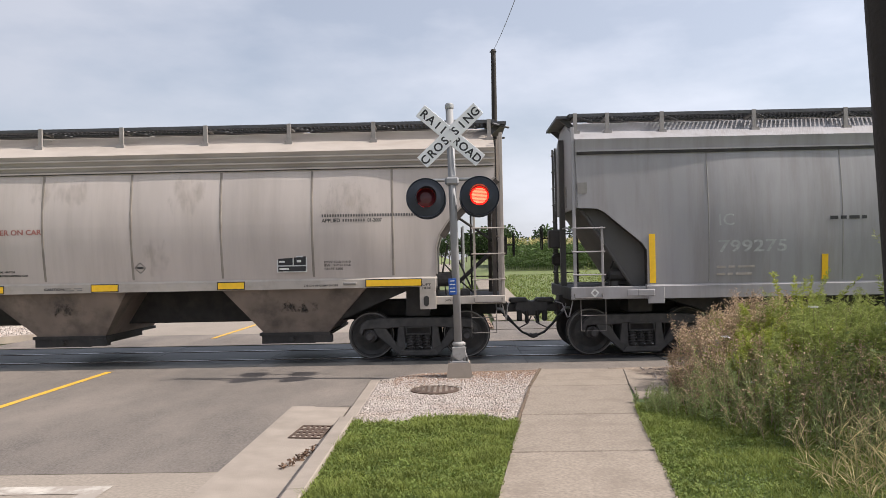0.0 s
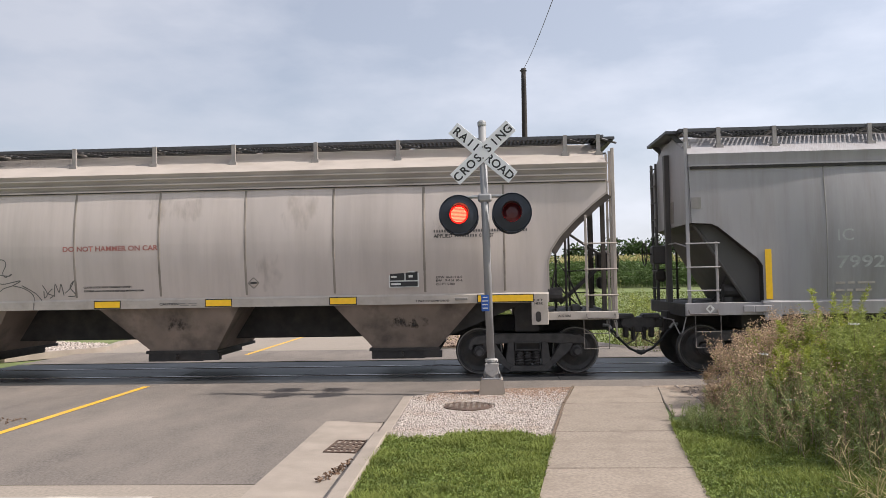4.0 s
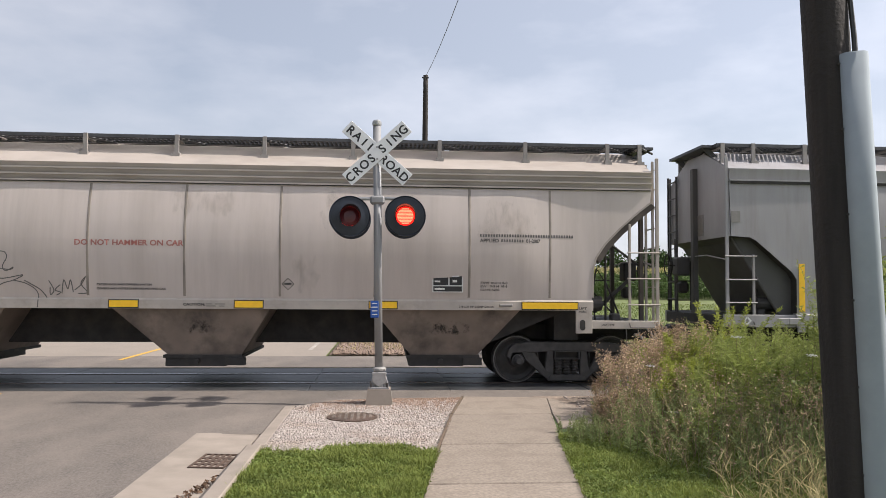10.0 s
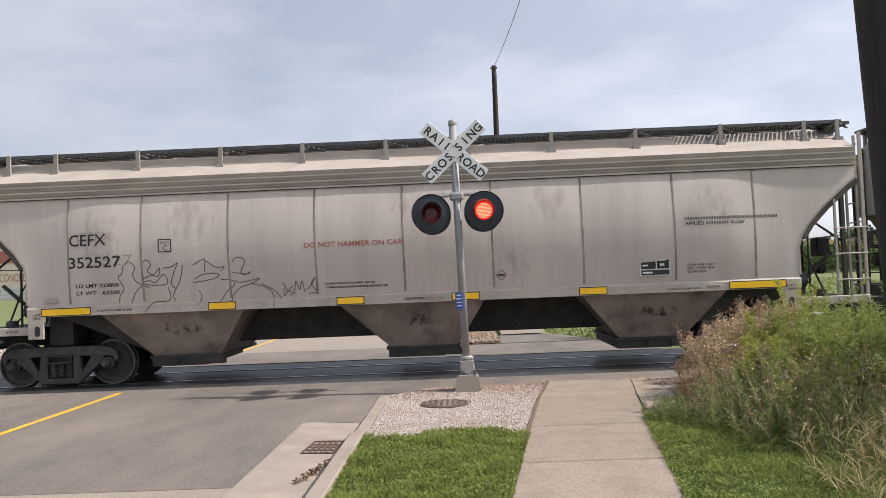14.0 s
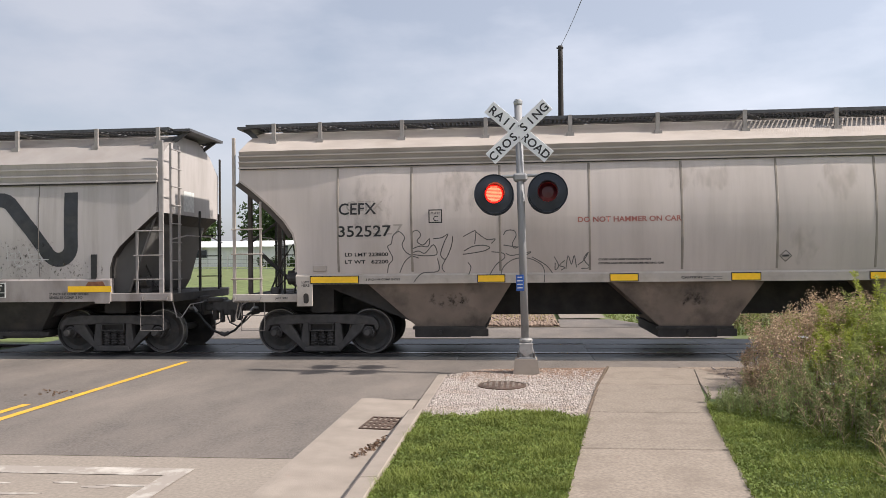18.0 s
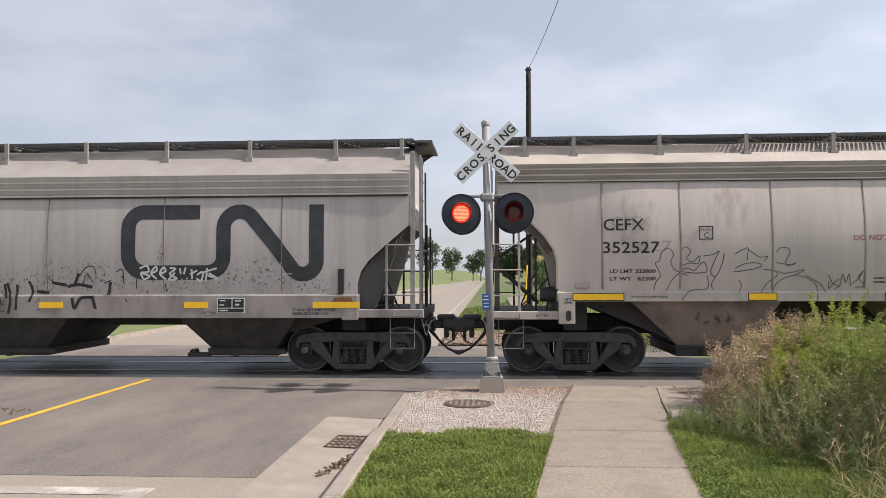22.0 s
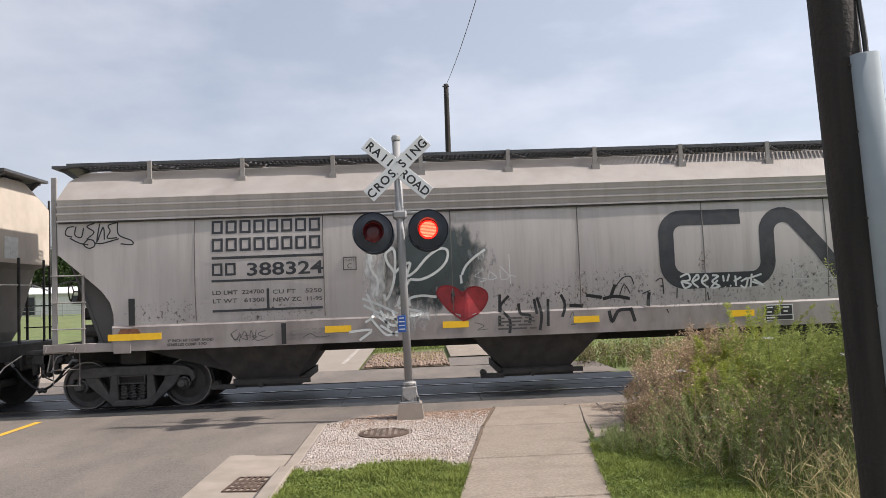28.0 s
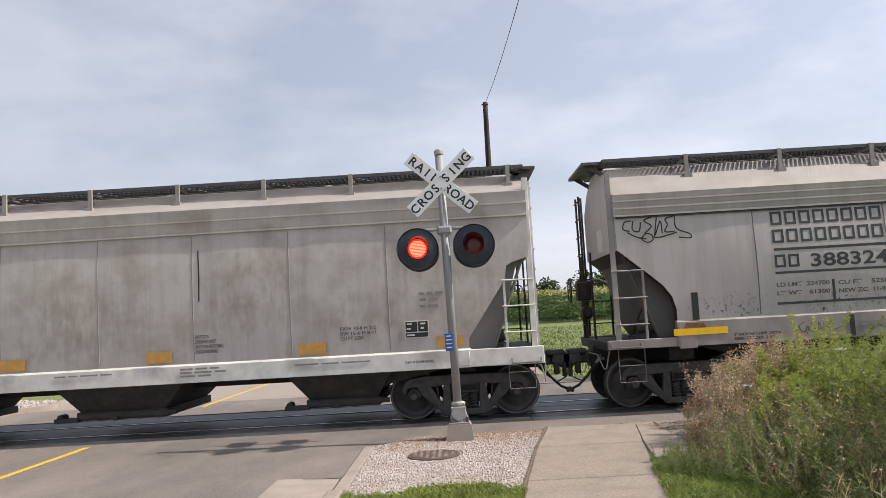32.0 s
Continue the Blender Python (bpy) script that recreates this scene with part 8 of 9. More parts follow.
weed_patch("tall_weeds", "tall dense goldenrod spires above the bank", 53, [(4.48 + 0.06 * (k % 4), 10.9 + 0.12 * (k // 4), 1.0) for k in range(12)], 1.42, 240, 0.10, WEED_LIME, width=0.2, up=0.8, t0=0.5)
weed_patch("dry_weeds", "airy pinkish tan seeding weeds at the edge of the bank", 32, spots_in(32, 46, lambda y: (bank(y)[0] - 0.02, bank(y)[0] + 1.0), (9.3, 12.3), 0.6), 1.22, 7, 0.06, WEED, top=0.55, top_m=WEED_DRY, per_top=22, side=5, stem_m=STEM_BROWN)
weed_patch("dry_weeds", "reddish tan seeding weeds behind the edge of the bank", 50, spots_in(50, 26, lambda y: (bank(y)[0] + 0.7, bank(y)[0] + 1.7), (10.4, 12.3), 0.3), 1.3, 7, 0.06, WEED, top=0.6, top_m=WEED_DRY, per_top=26, side=6, stem_m=STEM_BROWN)
weed_patch("dry_weeds", "bare brown dry stems at the edge of the bank", 51, spots_in(51, 420, lambda y: (bank(y)[0] - 0.08, bank(y)[0] + 0.95), (8.7, 11.6), 0.5), 0.72, 5, 0.11, WEED_STRAW, width=0.05, up=1.5, stem_m=STEM_BROWN)
weed_patch("dry_weeds", "tan seeding grass among green weeds", 33, spots_in(33, 300, lambda y: (bank(y)[0], bank(y)[0] + 2.6), (6.4, 9.8), 0.8), 1.0, 10, 0.2, WEED_STRAW, top=0.8, top_m=WEED_DRY, per_top=5, width=0.035, up=1.6, stem_m=STEM_BROWN)
weed_patch("low_weeds", "low blue green weeds along the lawn edge", 34, spots_in(34, 520, lambda y: (bank(y)[0] - 0.05, bank(y)[0] + 2.4), (6.2, 10.2), 0.5), 0.78, 44, 0.085, WEED_BLUE, width=0.13, up=0.9)
weed_patch("low_weeds", "dark leafy undergrowth in the middle of the bank", 52, spots_in(52, 90, lambda y: (bank(y)[0] + 1.5, bank(y)[0] + 3.2), (7.6, 9.2), 0.3), 1.0, 40, 0.11, WEED_DARK, width=0.42, up=0.2, side=1)
weed_patch("shrub", "dark green leafy shrub behind the pole", 35, spots_in(35, 135, lambda y: (5.3, 8.6), (6.6, 9.8), 0.5), 2.55, 75, 0.13, WEED_DARK, width=0.36, up=0.3, side=2)
weed_patch("shrub", "upright bright green weeds beside the pole", 36, spots_in(36, 60, lambda y: (4.0, 6.2), (6.6, 8.8), 0.5), 2.3, 110, 0.095, WEED, width=0.19, up=0.55, side=2)
weed_patch("straw_grass", "dry straw grass at the foot of the pole", 37, spots_in(37, 250, lambda y: (2.5, 5.4), (4.6, 6.6), 0.5), 0.66, 10, 0.26, WEED_STRAW, width=0.035, up=1.3, t0=0.02)
weed_patch("green_tuft", "small green weed tuft beside the sidewalk", 38, spots_in(38, 60, lambda y: (1.92, 2.34), (8.75, 9.6), 0.1), 0.40, 44, 0.07, WEED_BLUE, width=0.1, up=1.1)
weed_patch("dry_twigs", "brown leaf litter and twigs in the gutter", 39, [(-1.80 + 0.17 * (k / 24) + 0.03 * math.sin(k * 5.1), 6.85 + 0.72 * k / 24, 1.0) for k in range(25)], 0.045, 9, 0.04, LITTER, width=0.5, up=0.25, stem_m=LITTER)
weed_patch("leaf_litter", "small dry leaf litter on the asphalt", 48, spots_in(48, 16, lambda y: (-7.1, -6.45), (9.8, 10.3), 0.2), 0.03, 10, 0.035, LITTER, width=0.5, up=0.05, stem_m=LITTER)

bm = bmesh.new()
prism(bm, [(2.2, 12.55), (2.45, 12.35), (2.72, 11.05), (2.57, 9.85), (3.3, 9.9), (4.3, 11.0), (5.2, 12.4), (5.2, 12.75)], -0.05, 0.036, "z")
tagged(part("bare_soil", bm, DUST), "bare tan soil at the edge of the bank", "soil", kind="structure")
vs, fs = chips(260, lambda r, n: np.column_stack([r.uniform(2.65, 4.2, n), r.uniform(11.0, 12.5, n)]), 0.018, 0.04, 27)
tagged(fast_mesh("soil_pebbles", vs, fs, STONE), "small stones on the bare soil", "gravel", kind="stuff")
# white wild carrot heads among the weeds
for x, y, z in ((3.02, 9.4, 0.83), (3.35, 8.7, 0.5), (3.1, 8.9, 0.36), (4.4, 8.3, 1.05), (3.9, 9.0, 1.2)):
    ob = empty("wild_carrot", "white wild carrot flower on a thin stem", "flower", (x, y, 0))
    bm = bmesh.new()
    tube(bm, [(0.03, 0.02, 0), (0.015, 0, z * 0.5), (0, 0, z)], 0.004, 5)
    part("stem", bm, STEM, ob)
    r = np.random.default_rng(int(x * 100))
    b = np.column_stack([r.normal(0, 0.028, (90, 2)), np.full(90, z) + r.uniform(0, 0.02, 90)])
    v, f = leaves(b, r.normal(size=(90, 3)) * (1, 1, 0.2), r.uniform(0.008, 0.018, 90), 0.9, r)
    fast_mesh("flower_head", v, f, WHITE_PAINT, ob)["kind"] = "stuff"
BRUSH = leafy("dry_olive_brush", (0.12, 0.12, 0.05), 0.45, 0.2)
MULCH_CHIP = mat("pale_bark_chip", (0.24, 0.175, 0.135), 0.85, noise_scale=20, vary=0.3)
# far verge: island of rough grass between road and far sidewalk
sheet("verge_soil", spread(-1.55, 0.72, 0.8), spread(20.2, 24.5, 1), 0.02, SOIL, "brown soil and mulch patch by the far road", "soil")


def far_meadow(r, n):
    """Meadow right of the apron and the far sidewalk."""
    y = 18.6 + r.uniform(0, 1, n) ** 1.3 * 34
    lo = np.interp(y, [19.0, 20.1, 21.5, 22.6, 24], [3.6, 3.35, 2.82, 2.4, 2.22]) + np.abs(r.normal(0, 0.03, n))
    return np.column_stack([lo + r.uniform(0, 1, n) ** 1.3 * (24 - lo), y])


def island(r, n):
    return np.column_stack([r.uniform(-1.45, 0.68, n), r.uniform(20.25, 24.6, n)])


blades(350, lambda r, n: np.column_stack([r.uniform(-1.5, 0.7, n), 21.2 + r.uniform(0, 1, n) * 3.4]), 0.08, 0.025, 41, WEED_STRAW, "verge_grass", "dry tufted grass on the far mulch island", 0.05)
blades(16000, lambda r, n: np.column_stack([r.uniform(-1.5, 0.75, n), 24.3 + r.uniform(0, 1, n) * 16]), 0.07, 0.03, 42, MEADOW, "verge_grass", "green grass on the far verge", 0.1)
vs, fs = chips(1500, island, 0.055, 0.03, 48)
tagged(fast_mesh("mulch_litter", vs, fs, MULCH_CHIP), "pale bark chips and dead leaves on the far island", "mulch", kind="stuff")
blades(40000, far_meadow, 0.085, 0.035, 43, MEADOW, "meadow_grass", "green meadow grass beyond the track", -0.06)
weed_patch("roadside_weeds", "dry and green weeds beside the far track", 44, spots_in(44, 120, lambda y: (4.2, 14.0), (18.4, 20.6), 0.5), 0.75, 18, 0.12, WEED, top=0.6, top_m=WEED_DRY, per_top=8)
weed_patch("roadside_brush", "low dry olive brush along the far side of the track", 47, spots_in(47, 380, lambda y: (3.6 - 0.4 * (y - 19.0), 10.0), (18.5, 20.6), 0.25), 0.6, 20, 0.10, BRUSH, top=0.5, top_m=WEED_DRY, per_top=6, up=0.7, stem_m=LITTER)
weed_patch("roadside_weeds", "tall green weed beyond the track", 45, spots_in(45, 26, lambda y: (3.3, 4.1), (20.0, 21.0), 0.1), 2.0, 34, 0.12, WEED, width=0.2, up=0.6, side=1)
# far left corner: white stones and a kerb
bm = bmesh.new()
prism(bm, [(-30, 18.6), (-12.1, 18.6), (-10.8, 20.6), (-11.4, 22.4), (-15.5, 24.6), (-30, 24.8)], -0.06, 0.05, "z")
tagged(part("stone_corner", bm, STONE_BED), "pale stone bed at the far road corner", "gravel", kind="structure")


def far_corner(r, n):
    y = r.uniform(18.7, 24.2, n)
    return np.column_stack([np.interp(y, [18.6, 20.6, 22.4, 24.6], [-12.2, -11.0, -11.6, -15.6]) - r.uniform(0, 1, n) * 9, y])


vs, fs = chips(9000, far_corner, 0.05, 0.05, 17)
tagged(fast_mesh("far_stone_chips", vs, fs, STONE), "loose pale stones at the far road corner", "gravel", kind="stuff")
bm = bmesh.new()
for p, q in zip([(-30, 18.4), (-12.2, 18.4), (-10.7, 20.5), (-11.2, 22.6), (-11.2, 60)], [(-12.2, 18.4), (-10.7, 20.5), (-11.2, 22.6), (-11.2, 60), (-11.2, 200)]):
    d = (Vector(q) - Vector(p)).normalized()
    s = Vector((-d.y, d.x)) * 0.15
    prism(bm, [(p[0], p[1]), (q[0], q[1]), (q[0] + s.x, q[1] + s.y), (p[0] + s.x, p[1] + s.y)], -0.05, 0.13, "z")
tagged(part("far_kerb", bm, KERB), "pale concrete kerb of the far road corner", "kerb", kind="structure")


def corn_block(name, label, x0, x1, y0, y1, seed):
    """Rows of corn: stalk leaves that arch out, and a pale tassel."""
    r = np.random.default_rng(seed)
    P = []
    for y in np.arange(y0, y1, 0.76):
        xs = np.arange(x0, x1, 0.24)
        P.append(np.column_stack([xs + r.normal(0, 0.05, len(xs)), y + r.normal(0, 0.05, len(xs))]))
    P = np.concatenate(P)
    z = np.array([rise(a, b) for a, b in P])
    base = np.column_stack([P, z])
    k = len(base)
    h = r.uniform(1.95, 2.35, k)
    thing = empty(name, label, "corn", (0, 0, 0))
    per = 9
    b = np.repeat(base, per, 0)
    hh = np.repeat(h, per)
    b[:, 2] += hh * r.uniform(0.1, 0.95, len(b))
    way = r.normal(size=(len(b), 3)) * (1, 1, 0.2)
    way[:, 2] += 0.5
    v, f = leaves(b, way, r.uniform(0.5, 0.85, len(b)), 0.13, r)
    fast_mesh("corn_leaves", v, f, CORN, thing)["kind"] = "stuff"
    b = np.repeat(base, 5, 0)
    b[:, 2] += np.repeat(h, 5) - 0.1
    way = r.normal(size=(len(b), 3)) * (0.5, 0.5, 0.1)
    way[:, 2] += 1
    v, f = leaves(b, way, r.uniform(0.3, 0.5, len(b)), 0.13, r)
    fast_mesh("corn_tassels", v, f, TASSEL, thing)["kind"] = "stuff"
    v, f = scatter([(0.02, 0, 0), (-0.01, 0.017, 0), (-0.01, -0.017, 0), (0, 0, 1)], [(0, 1, 3), (1, 2, 3), (2, 0, 3)], base, np.zeros(k), np.column_stack([np.ones(k), np.ones(k), h]))
    fast_mesh("corn_stalks", v, f, CORN, thing)["kind"] = "stuff"
    thing["kind"] = "stuff"
    return thing


corn_block("corn_field", "tall green corn field with pale tassels", 3.8, 48, 59.5, 67, 51)
bm = bmesh.new()
for x0, x1, y0, y1, h in ((4.0, 170, 67, 118, 1.95),):
    for i in range(40):
        for j in range(12):
            a, b = x0 + (x1 - x0) * i / 40, x0 + (x1 - x0) * (i + 1) / 40
            c, d = y0 + (y1 - y0) * j / 12, y0 + (y1 - y0) * (j + 1) / 12
            q = [bm.verts.new((x, y, rise(x, y) + h + 0.15 * noise.noise(Vector((x * 3, y * 3, 1))))) for x, y in ((a, c), (b, c), (b, d), (a, d))]
            bm.faces.new(q)
tagged(part("corn_field_top", bm, mat("distant_corn", (0.13, 0.16, 0.055), 0.95, noise_scale=3, vary=0.35, second=(0.30, 0.26, 0.12), second_scale=1.5, second_amount=0.7, bump=1.0, bump_scale=8)), "tasselled tops of the corn field", "corn", kind="stuff")


def tree(x, y, height, spread_r, seed, label, trunk_h=0.28, n=2600, leaf=0.45, m=TREE_LEAF, group=""):
    r = np.random.default_rng(seed)
    ob = empty("tree", label, "tree", (x, y, rise(x, y)), group)
    bm = bmesh.new()
    th = height * trunk_h
    rod(bm, (0, 0, -0.1), (0.1, 0, th), height * 0.022, 10, height * 0.014)
    tips = []
    for i in range(8):
        a = i * 2.4 + r.uniform(0, 0.6)
        t = Vector((math.cos(a) * spread_r * r.uniform(0.4, 0.75), math.sin(a) * spread_r * r.uniform(0.4, 0.75), th + (height - th) * r.uniform(0.3, 0.85)))
        rod(bm, (0.08, 0, th * r.uniform(0.7, 1.0)), t, height * 0.008, 6, height * 0.003)
        tips.append(t)
    part("trunk", bm, BARK, ob)
    # crown: clumps of leaves round the limbs
    cl = []
    for i in range(26):
        u = r.uniform(0, 6.28)
        w = r.uniform(-1, 1)
        q = math.sqrt(1 - w * w) * r.uniform(0.45, 0.95)
        cl.append((math.cos(u) * q * spread_r * 0.85, math.sin(u) * q * spread_r * 0.85, th + (height - th) * (0.5 + 0.46 * w)))
    cl += [tuple(t) for t in tips] + [(0, 0, height * 0.8), (0, 0, height * 0.6)]
    cl = np.array(cl)
    w = r.integers(0, len(cl), n)
    d = r.normal(size=(n, 3))
    d /= np.linalg.norm(d, axis=1, keepdims=True)
    rad = spread_r * 0.34 * r.uniform(0.5, 1.0, n) * (0.75 + 0.5 * np.random.default_rng(seed + 1).uniform(0, 1, len(cl))[w])
    b = cl[w] + d * rad[:, None] * (1, 1, 0.8)
    v, f = leaves(b, d + r.normal(0, 0.6, (n, 3)), leaf * r.uniform(0.6, 1.4, n), 0.7, r)
    fast_mesh("crown", v, f, m, ob)
    return ob


G = "trees along the far road"
# beside the road, far off
for i, (x, y, h) in enumerate(((-25, 205, 11), (-30, 200, 13), (-35.5, 203, 13), (-19, 240, 12), (3.0, 260, 9), (6.5, 300, 10), (-3.5, 330, 13), (-7, 340, 12), (-14, 290, 12), (12, 280, 10))):
    tree(x, y, h, h * 0.36, 100 + i, "leafy dark green roadside tree", n=2200, leaf=0.55, group=G)
# wood edge behind the corn
for i in range(26):
    x = 6 + i * 9.5 + random.uniform(-3, 3)
    tree(x, 205 + random.uniform(-12, 40), random.uniform(7, 11), random.uniform(4.5, 6.5), 200 + i, "dark green tree in a distant wood edge", 0.12, 1500, 0.8, group="distant wood edge")
# behind the yard on the left
for i in range(18):
    x = -27 - i * 5.4 + random.uniform(-1.5, 1.5)
    tree(x, 128 + random.uniform(-6, 12), random.uniform(8.5, 12), random.uniform(4, 5.5), 300 + i, "leafy green tree behind the yard", 0.2, 1900, 0.6, group="trees behind the yard")


def shed(name, label, x0, x1, y0, y1, h, ridge, walls, roof, doors=()):
    z = rise((x0 + x1) / 2, y0)
    ob = empty(name, label, "building", ((x0 + x1) / 2, (y0 + y1) / 2, z))
    hw, hd = (x1 - x0) / 2, (y1 - y0) / 2
    bm = bmesh.new()
    box(bm, -hw, hw, -hd, hd, -0.3, h)
    part("wall", bm, walls, ob)
    n = int(hw * 2 / 0.9)
    bm = bmesh.new()
    for i in range(n):
        x = -hw + (i + 0.5) * 2 * hw / n
        box(bm, x - 0.04, x + 0.04, -hd - 0.03, -hd, 0, h)
    part("siding_rib", bm, walls, ob)
    bm = bmesh.new()
    prism(bm, [(-hd - 0.4, h), (0, h + ridge), (hd + 0.4, h), (hd + 0.4, h + 0.12), (0, h + ridge + 0.14), (-hd - 0.4, h + 0.12)], -hw - 0.3, hw + 0.3, "x")
    part("roof", bm, roof, ob)
    for x, w, hh, z0 in doors:
        bm = bmesh.new()
        box(bm, x - w / 2 - 0.12, x + w / 2 + 0.12, -hd - 0.06, -hd, z0 - 0.05, z0 + hh + 0.12)
        fr = part("door" if z0 < 0.3 else "window", bm, WALL_GREY, ob)
        bm = bmesh.new()
        box(bm, x - w / 2, x + w / 2, -hd - 0.09, -hd - 0.061, z0, z0 + hh)
        part("pane", bm, CAR_GLASS, fr)
    return ob


shed("yard_building", "long white metal yard building", -31.2, -13.9, 100, 112, 2.75, 1.15, WALL_WHITE, WALL_WHITE, ((-5, 3.2, 2.2, 0.0), (0, 1.4, 1.0, 1.2), (4.5, 1.4, 1.0, 1.2)))
shed("yard_building", "long white low shed behind the fence", -62, -32.4, 100, 110, 2.5, 0.9, WALL_WHITE, WALL_WHITE, ((-9, 3, 2.2, 0.0), (-3, 3, 2.2, 0.0), (4, 1.5, 1.0, 1.2)))
weed_patch("hedge", "dark low hedge in front of the yard buildings", 46, [(x, y, 1.0) for x, y in zip(np.linspace(-33, -20, 60), 94 + 0.8 * np.sin(np.arange(60) * 2.1))], 2.4, 60, 0.3, TREE_LEAF, width=0.5, up=0.3, side=2)
# yard sign: maroon panel on a white board
sign = empty("yard_sign", "white yard sign with a maroon panel and white letters", "sign", (-14.4, 84, rise(-14.4, 84)))
bm = bmesh.new()
box(bm, -0.85, 0.85, -0.08, 0.08, 1.3, 2.75)
part("board", bm, WALL_WHITE, sign)
bm = bmesh.new()
prism(bm, [(-0.78, 1.75), (-0.62, 1.5), (0.62, 1.5), (0.78, 1.75), (0.78, 2.6), (-0.78, 2.6)], -0.12, -0.081)
part("maroon_panel", bm, SIGN_RED, sign)
writing("CONCRETE", 0.21, WHITE_PAINT, sign, (0, -0.13, 1.82), align="CENTER", width=1.25)
for z, w in ((2.25, 1.15), (1.6, 0.95)):
    bm = bmesh.new()
    box(bm, -w / 2, w / 2, -0.13, -0.121, z, z + 0.1)
    part("text_bar", bm, WHITE_PAINT, sign)
for x in (-0.7, 0.7):
    bm = bmesh.new()
    rod(bm, (x, 0, -0.2), (x, 0, 1.3), 0.05, 8)
    part("sign_leg", bm, STEEL, sign)
big = empty("wall_sign", "tan billboard with large faded red letters by the yard", "sign", (-45.0, 74, rise(-45.0, 74)))
bm = bmesh.new()
box(bm, -3.2, 3.2, -0.1, 0.1, 1.4, 6.6)
part("board", bm, mat("tan_board", (0.62, 0.54, 0.45), 0.7, noise_scale=2, vary=0.06), big)
for x in (-2.4, 2.4):
    bm = bmesh.new()
    rod(bm, (x, 0, -0.2), (x, 0, 1.4), 0.12, 8)
    part("sign_leg", bm, STEEL, big)
writing("CONCRETE", 0.78, RED_PAINT, big, (-0.45, -0.112, 1.9), width=3.3)
bm = bmesh.new()
box(bm, -2.2, 2.6, -0.115, -0.1, 3.7, 4.9)
part("logo_bar", bm, RED_PAINT, big)

# two round signs on one post, seen from behind
post = empty("road_sign", "two round grey signs on a post seen from behind", "road sign", (-12.2, 88, rise(-12.2, 88)))
bm = bmesh.new()
rod(bm, (0, 0, -0.1), (0, 0, 3.2), 0.04, 8)
part("sign_post", bm, STEEL, post)
for z in (2.98, 2.24):
    bm = bmesh.new()
    lathe(bm, [(0.02, -0.06), (0.36, -0.06), (0.36, -0.045), (0.02, -0.045)], (0, 0, z), "y", 24)
    part("sign_disc", bm, WALL_GREY, post)

# fence in front of the yard
fence = empty("chain_fence", "low grey wire fence along the far lawn", "fence", (0, 0, 0))
for i in range(26):
    x = -62 + i * 1.9
    z = rise(x, 70)
    bm = bmesh.new()
    rod(bm, (x, 70, z - 0.1), (x, 70, z + 1.25), 0.035, 6)
    part("post", bm, STEEL, fence)
for h in (0.35, 0.8, 1.2):
    bm = bmesh.new()
    rod(bm, (-62, 70, rise(-62, 70) + h), (-14.5, 70, rise(-14.5, 70) + h), 0.02, 5)
    part("fence_rail", bm, STEEL, fence)

# poles along the far road
for i, (x, y, h) in enumerate(((-12.65, 85, 8.8), (-12.9, 130, 8), (-13.0, 175, 8), (0.6, 128, 6.5))):
    wood_pole("utility_pole", "distant wooden roadside pole", (x, y, rise(x, y) - 0.05), (x, y, rise(x, y) + h), 0.13, 0.10)


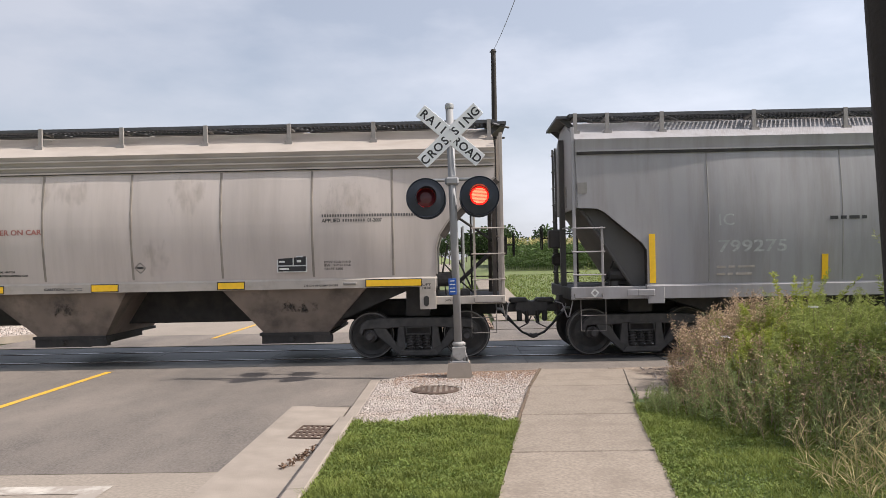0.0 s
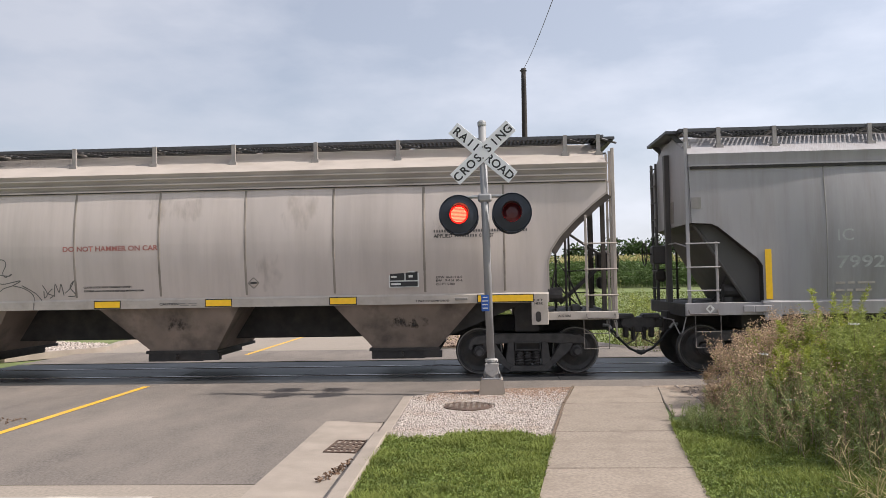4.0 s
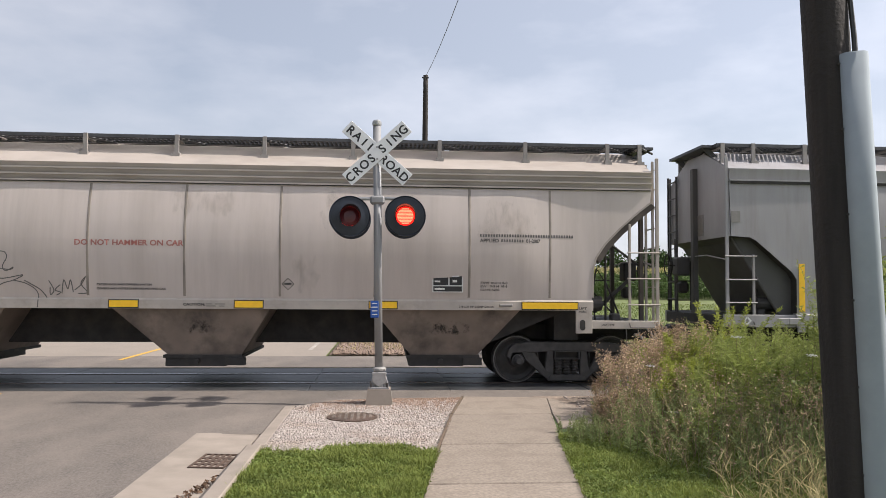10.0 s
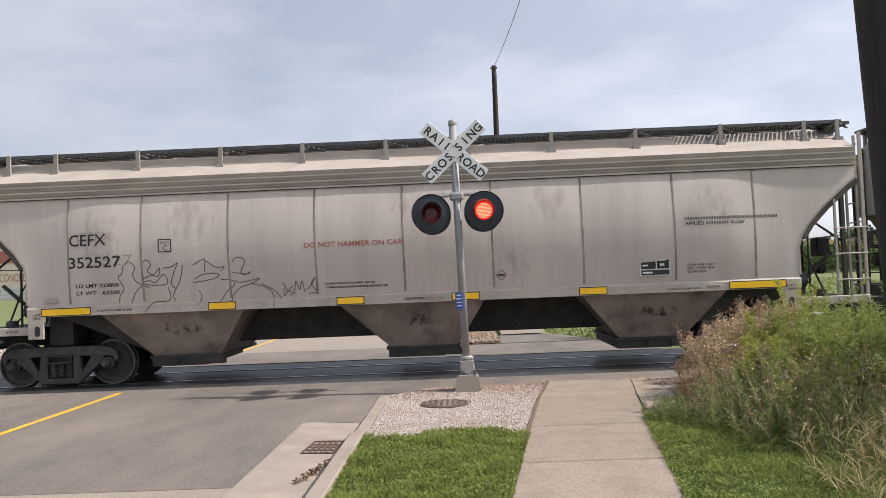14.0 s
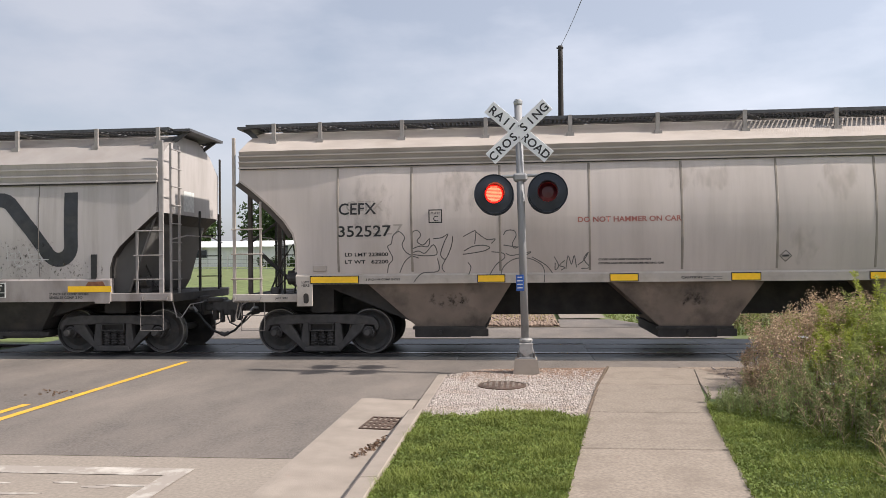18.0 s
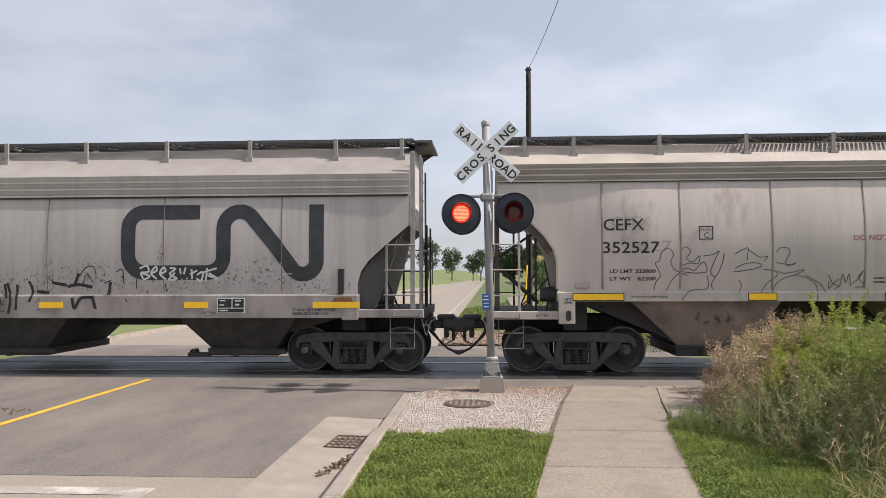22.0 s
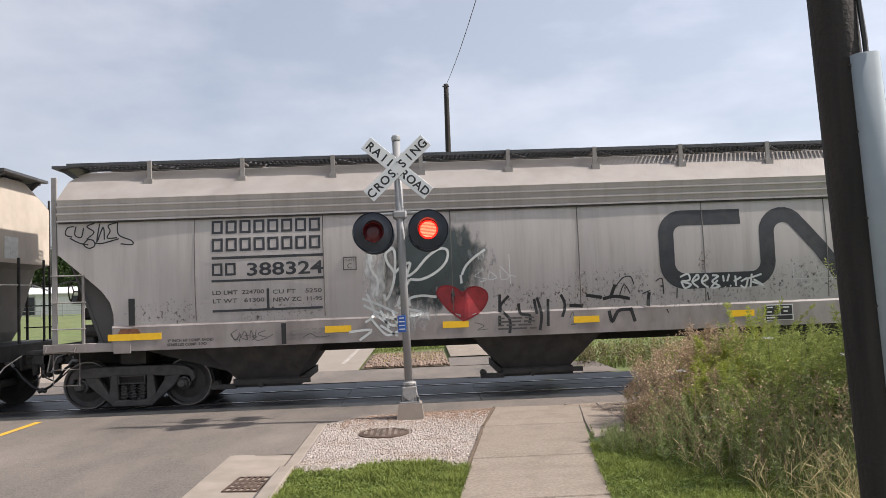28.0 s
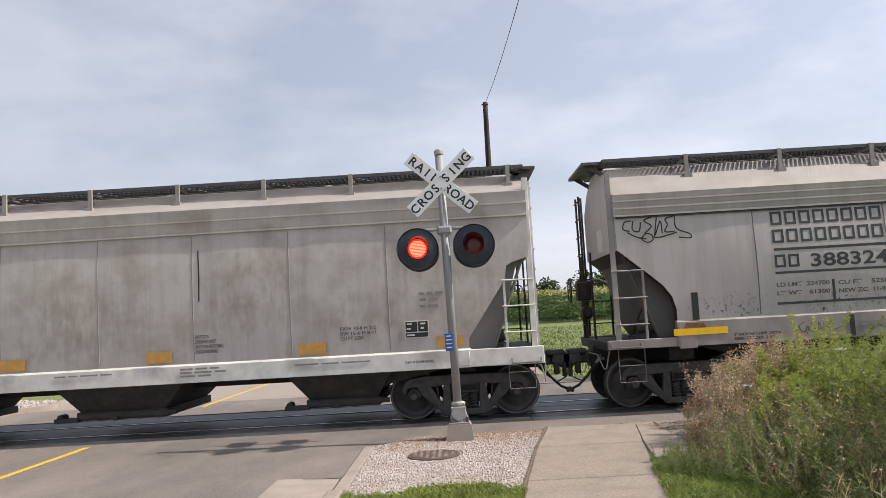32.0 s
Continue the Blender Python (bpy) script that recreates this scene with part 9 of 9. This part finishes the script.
def car_body(name, label, paint, at, yaw):
    """Sport utility car in parts."""
    ob = empty(name, label, "car", (0, 0, 0))
    ob.matrix_basis = pose(*at, 0, 0, yaw)
    side = [(-2.35, 0.45), (-2.38, 0.95), (-2.25, 1.12), (-2.05, 1.62), (-1.7, 1.72), (0.35, 1.72), (0.75, 1.62), (1.35, 1.15), (2.15, 1.05), (2.38, 0.85), (2.40, 0.45), (1.9, 0.35), (-1.9, 0.35)]
    bm = bmesh.new()
    prism(bm, side, -0.92, 0.92)
    for v in bm.verts:
        if v.co.z > 1.2:
            v.co.y *= 0.82
        if v.co.x > 2.0:
            v.co.y *= 0.9
    part("body", bevelled(bm, 0.05, 2), paint, ob)
    bm = bmesh.new()
    vs = [bm.verts.new(p) for p in ((1.36, -0.80, 1.18), (1.36, 0.80, 1.18), (0.80, 0.70, 1.62), (0.80, -0.70, 1.62))]
    bm.faces.new(vs)
    for v in vs:
        v.co.x += 0.03
        v.co.z += 0.03
    part("windscreen", bm, CAR_GLASS, ob)
    for s in (-1, 1):
        bm = bmesh.new()
        prism(bm, [(-1.95, 1.2), (1.15, 1.2), (0.62, 1.6), (-1.8, 1.62)], s * 0.83, s * 0.86)
        part("side_window", bm, CAR_GLASS, ob)
        bm = bmesh.new()
        box(bm, 2.25, 2.41, s * 0.80 - 0.13, s * 0.80 + 0.06, 0.78, 0.95)
        part("headlight", bevelled(bm, 0.03), CAR_LAMP, ob)
        for x in (-1.45, 1.45):
            bm = bmesh.new()
            lathe(bm, [(0.2, -0.11), (0.34, -0.1), (0.36, 0), (0.34, 0.1), (0.2, 0.11)], (x, s * 0.84, 0.36), "y", 20)
            w = part("wheel", bm, RUBBER, ob)
            bm = bmesh.new()
            lathe(bm, [(0.05, s * 0.13), (0.21, s * 0.125), (0.22, s * 0.08)], (x, s * 0.84, 0.36), "y", 16)
            part("rim", bm, STEEL, w)
        bm = bmesh.new()
        box(bm, 0.95, 1.15, s * 0.95 - 0.08, s * 0.95 + 0.10, 1.18, 1.32)
        part("wing_mirror", bevelled(bm, 0.03), paint, ob)
    bm = bmesh.new()
    box(bm, 2.36, 2.43, -0.55, 0.55, 0.62, 0.92)
    part("grille", bm, UNDER, ob)
    bm = bmesh.new()
    box(bm, 2.43, 2.445, -0.26, 0.26, 0.48, 0.60)
    part("plate_bar", bm, WHITE_PAINT, ob)
    return ob


car_body("sport_utility_car", "dark blue sport utility car waiting beyond the track", CAR_BLUE, (-9.5, 44.4, 0.0), -91)
car_body("sport_utility_car", "silver car parked beside the yard sign", CAR_GREY, (-13.6, 94, rise(-13.6, 94)), -88)
car_body("sport_utility_car", "silver car parked by the yard building", CAR_GREY, (-19.5, 95, rise(-19.5, 95)), -95)



def motions():
    """The train rolls to the right and gathers speed; the lamps take turns."""
    knots = [(0, 0.0), (1, 0.289), (2, 0.681), (3, 1.089), (4.5, 1.641), (6.5, 2.526), (8, 3.101), (9.5, 3.911), (11, 4.753), (12.5, 5.625), (14, 6.505), (16.5, 8.744), (18, 10.372), (19.5, 12.207), (21, 14.331), (22.5, 16.644), (24, 19.267), (25, 21.183), (26.5, 24.15), (28.5, 28.396), (29.5, 30.614), (30.5, 32.867), (31.5, 35.16), (32, 36.298)]
    ts, ss = [k[0] for k in knots], [k[1] for k in knots]
    n = len(ts)
    slope = []
    for i in range(n):
        a, b = max(0, i - 1), min(n - 1, i + 1)
        slope.append((ss[b] - ss[a]) / (ts[b] - ts[a]))

    def gone(t):
        i = max(0, min(n - 2, sum(1 for k in ts if k <= t) - 1))
        h = ts[i + 1] - ts[i]
        u = (t - ts[i]) / h
        return ss[i] * (1 + 2 * u) * (1 - u) ** 2 + slope[i] * h * u * (1 - u) ** 2 + ss[i + 1] * u * u * (3 - 2 * u) + slope[i + 1] * h * u * u * (u - 1)

    times = [0.2 * i for i in range(161)]
    for car, x in CARS:
        walk(car, [(t, pose(x + gone(t), TRACK_Y, 0)) for t in times])
    for w in WHEELSETS:
        x, y, z = w.location
        walk(w, [(t, pose(x, y, z, 0, math.degrees(gone(t) / WHEEL_R), 0)) for t in times])
    # each lens disc turns its glowing face forward for half of every period
    period, phase = 1.0785, 0.18
    for disc, s in LAMP_DISCS:
        angle = 0 if s > 0 else 180
        rows = [(0.0, pose(0, 0, 0, 0, 0, angle))]
        k = 1
        while k * period / 2 - phase < 31.9:
            when = k * period / 2 - phase
            first = round(when * 30) - 1
            for whole in range(0, 961, 30):
                if first < whole < first + 3:
                    first = whole - 3 if when <= whole / 30 else whole
            rows += [((first + j) / 30, pose(0, 0, 0, 0, 0, angle + 60 * j)) for j in range(4)]
            angle += 180
            k += 1
        rows.append((32.1, pose(0, 0, 0, 0, 0, angle)))
        walk(disc, rows)


motions()
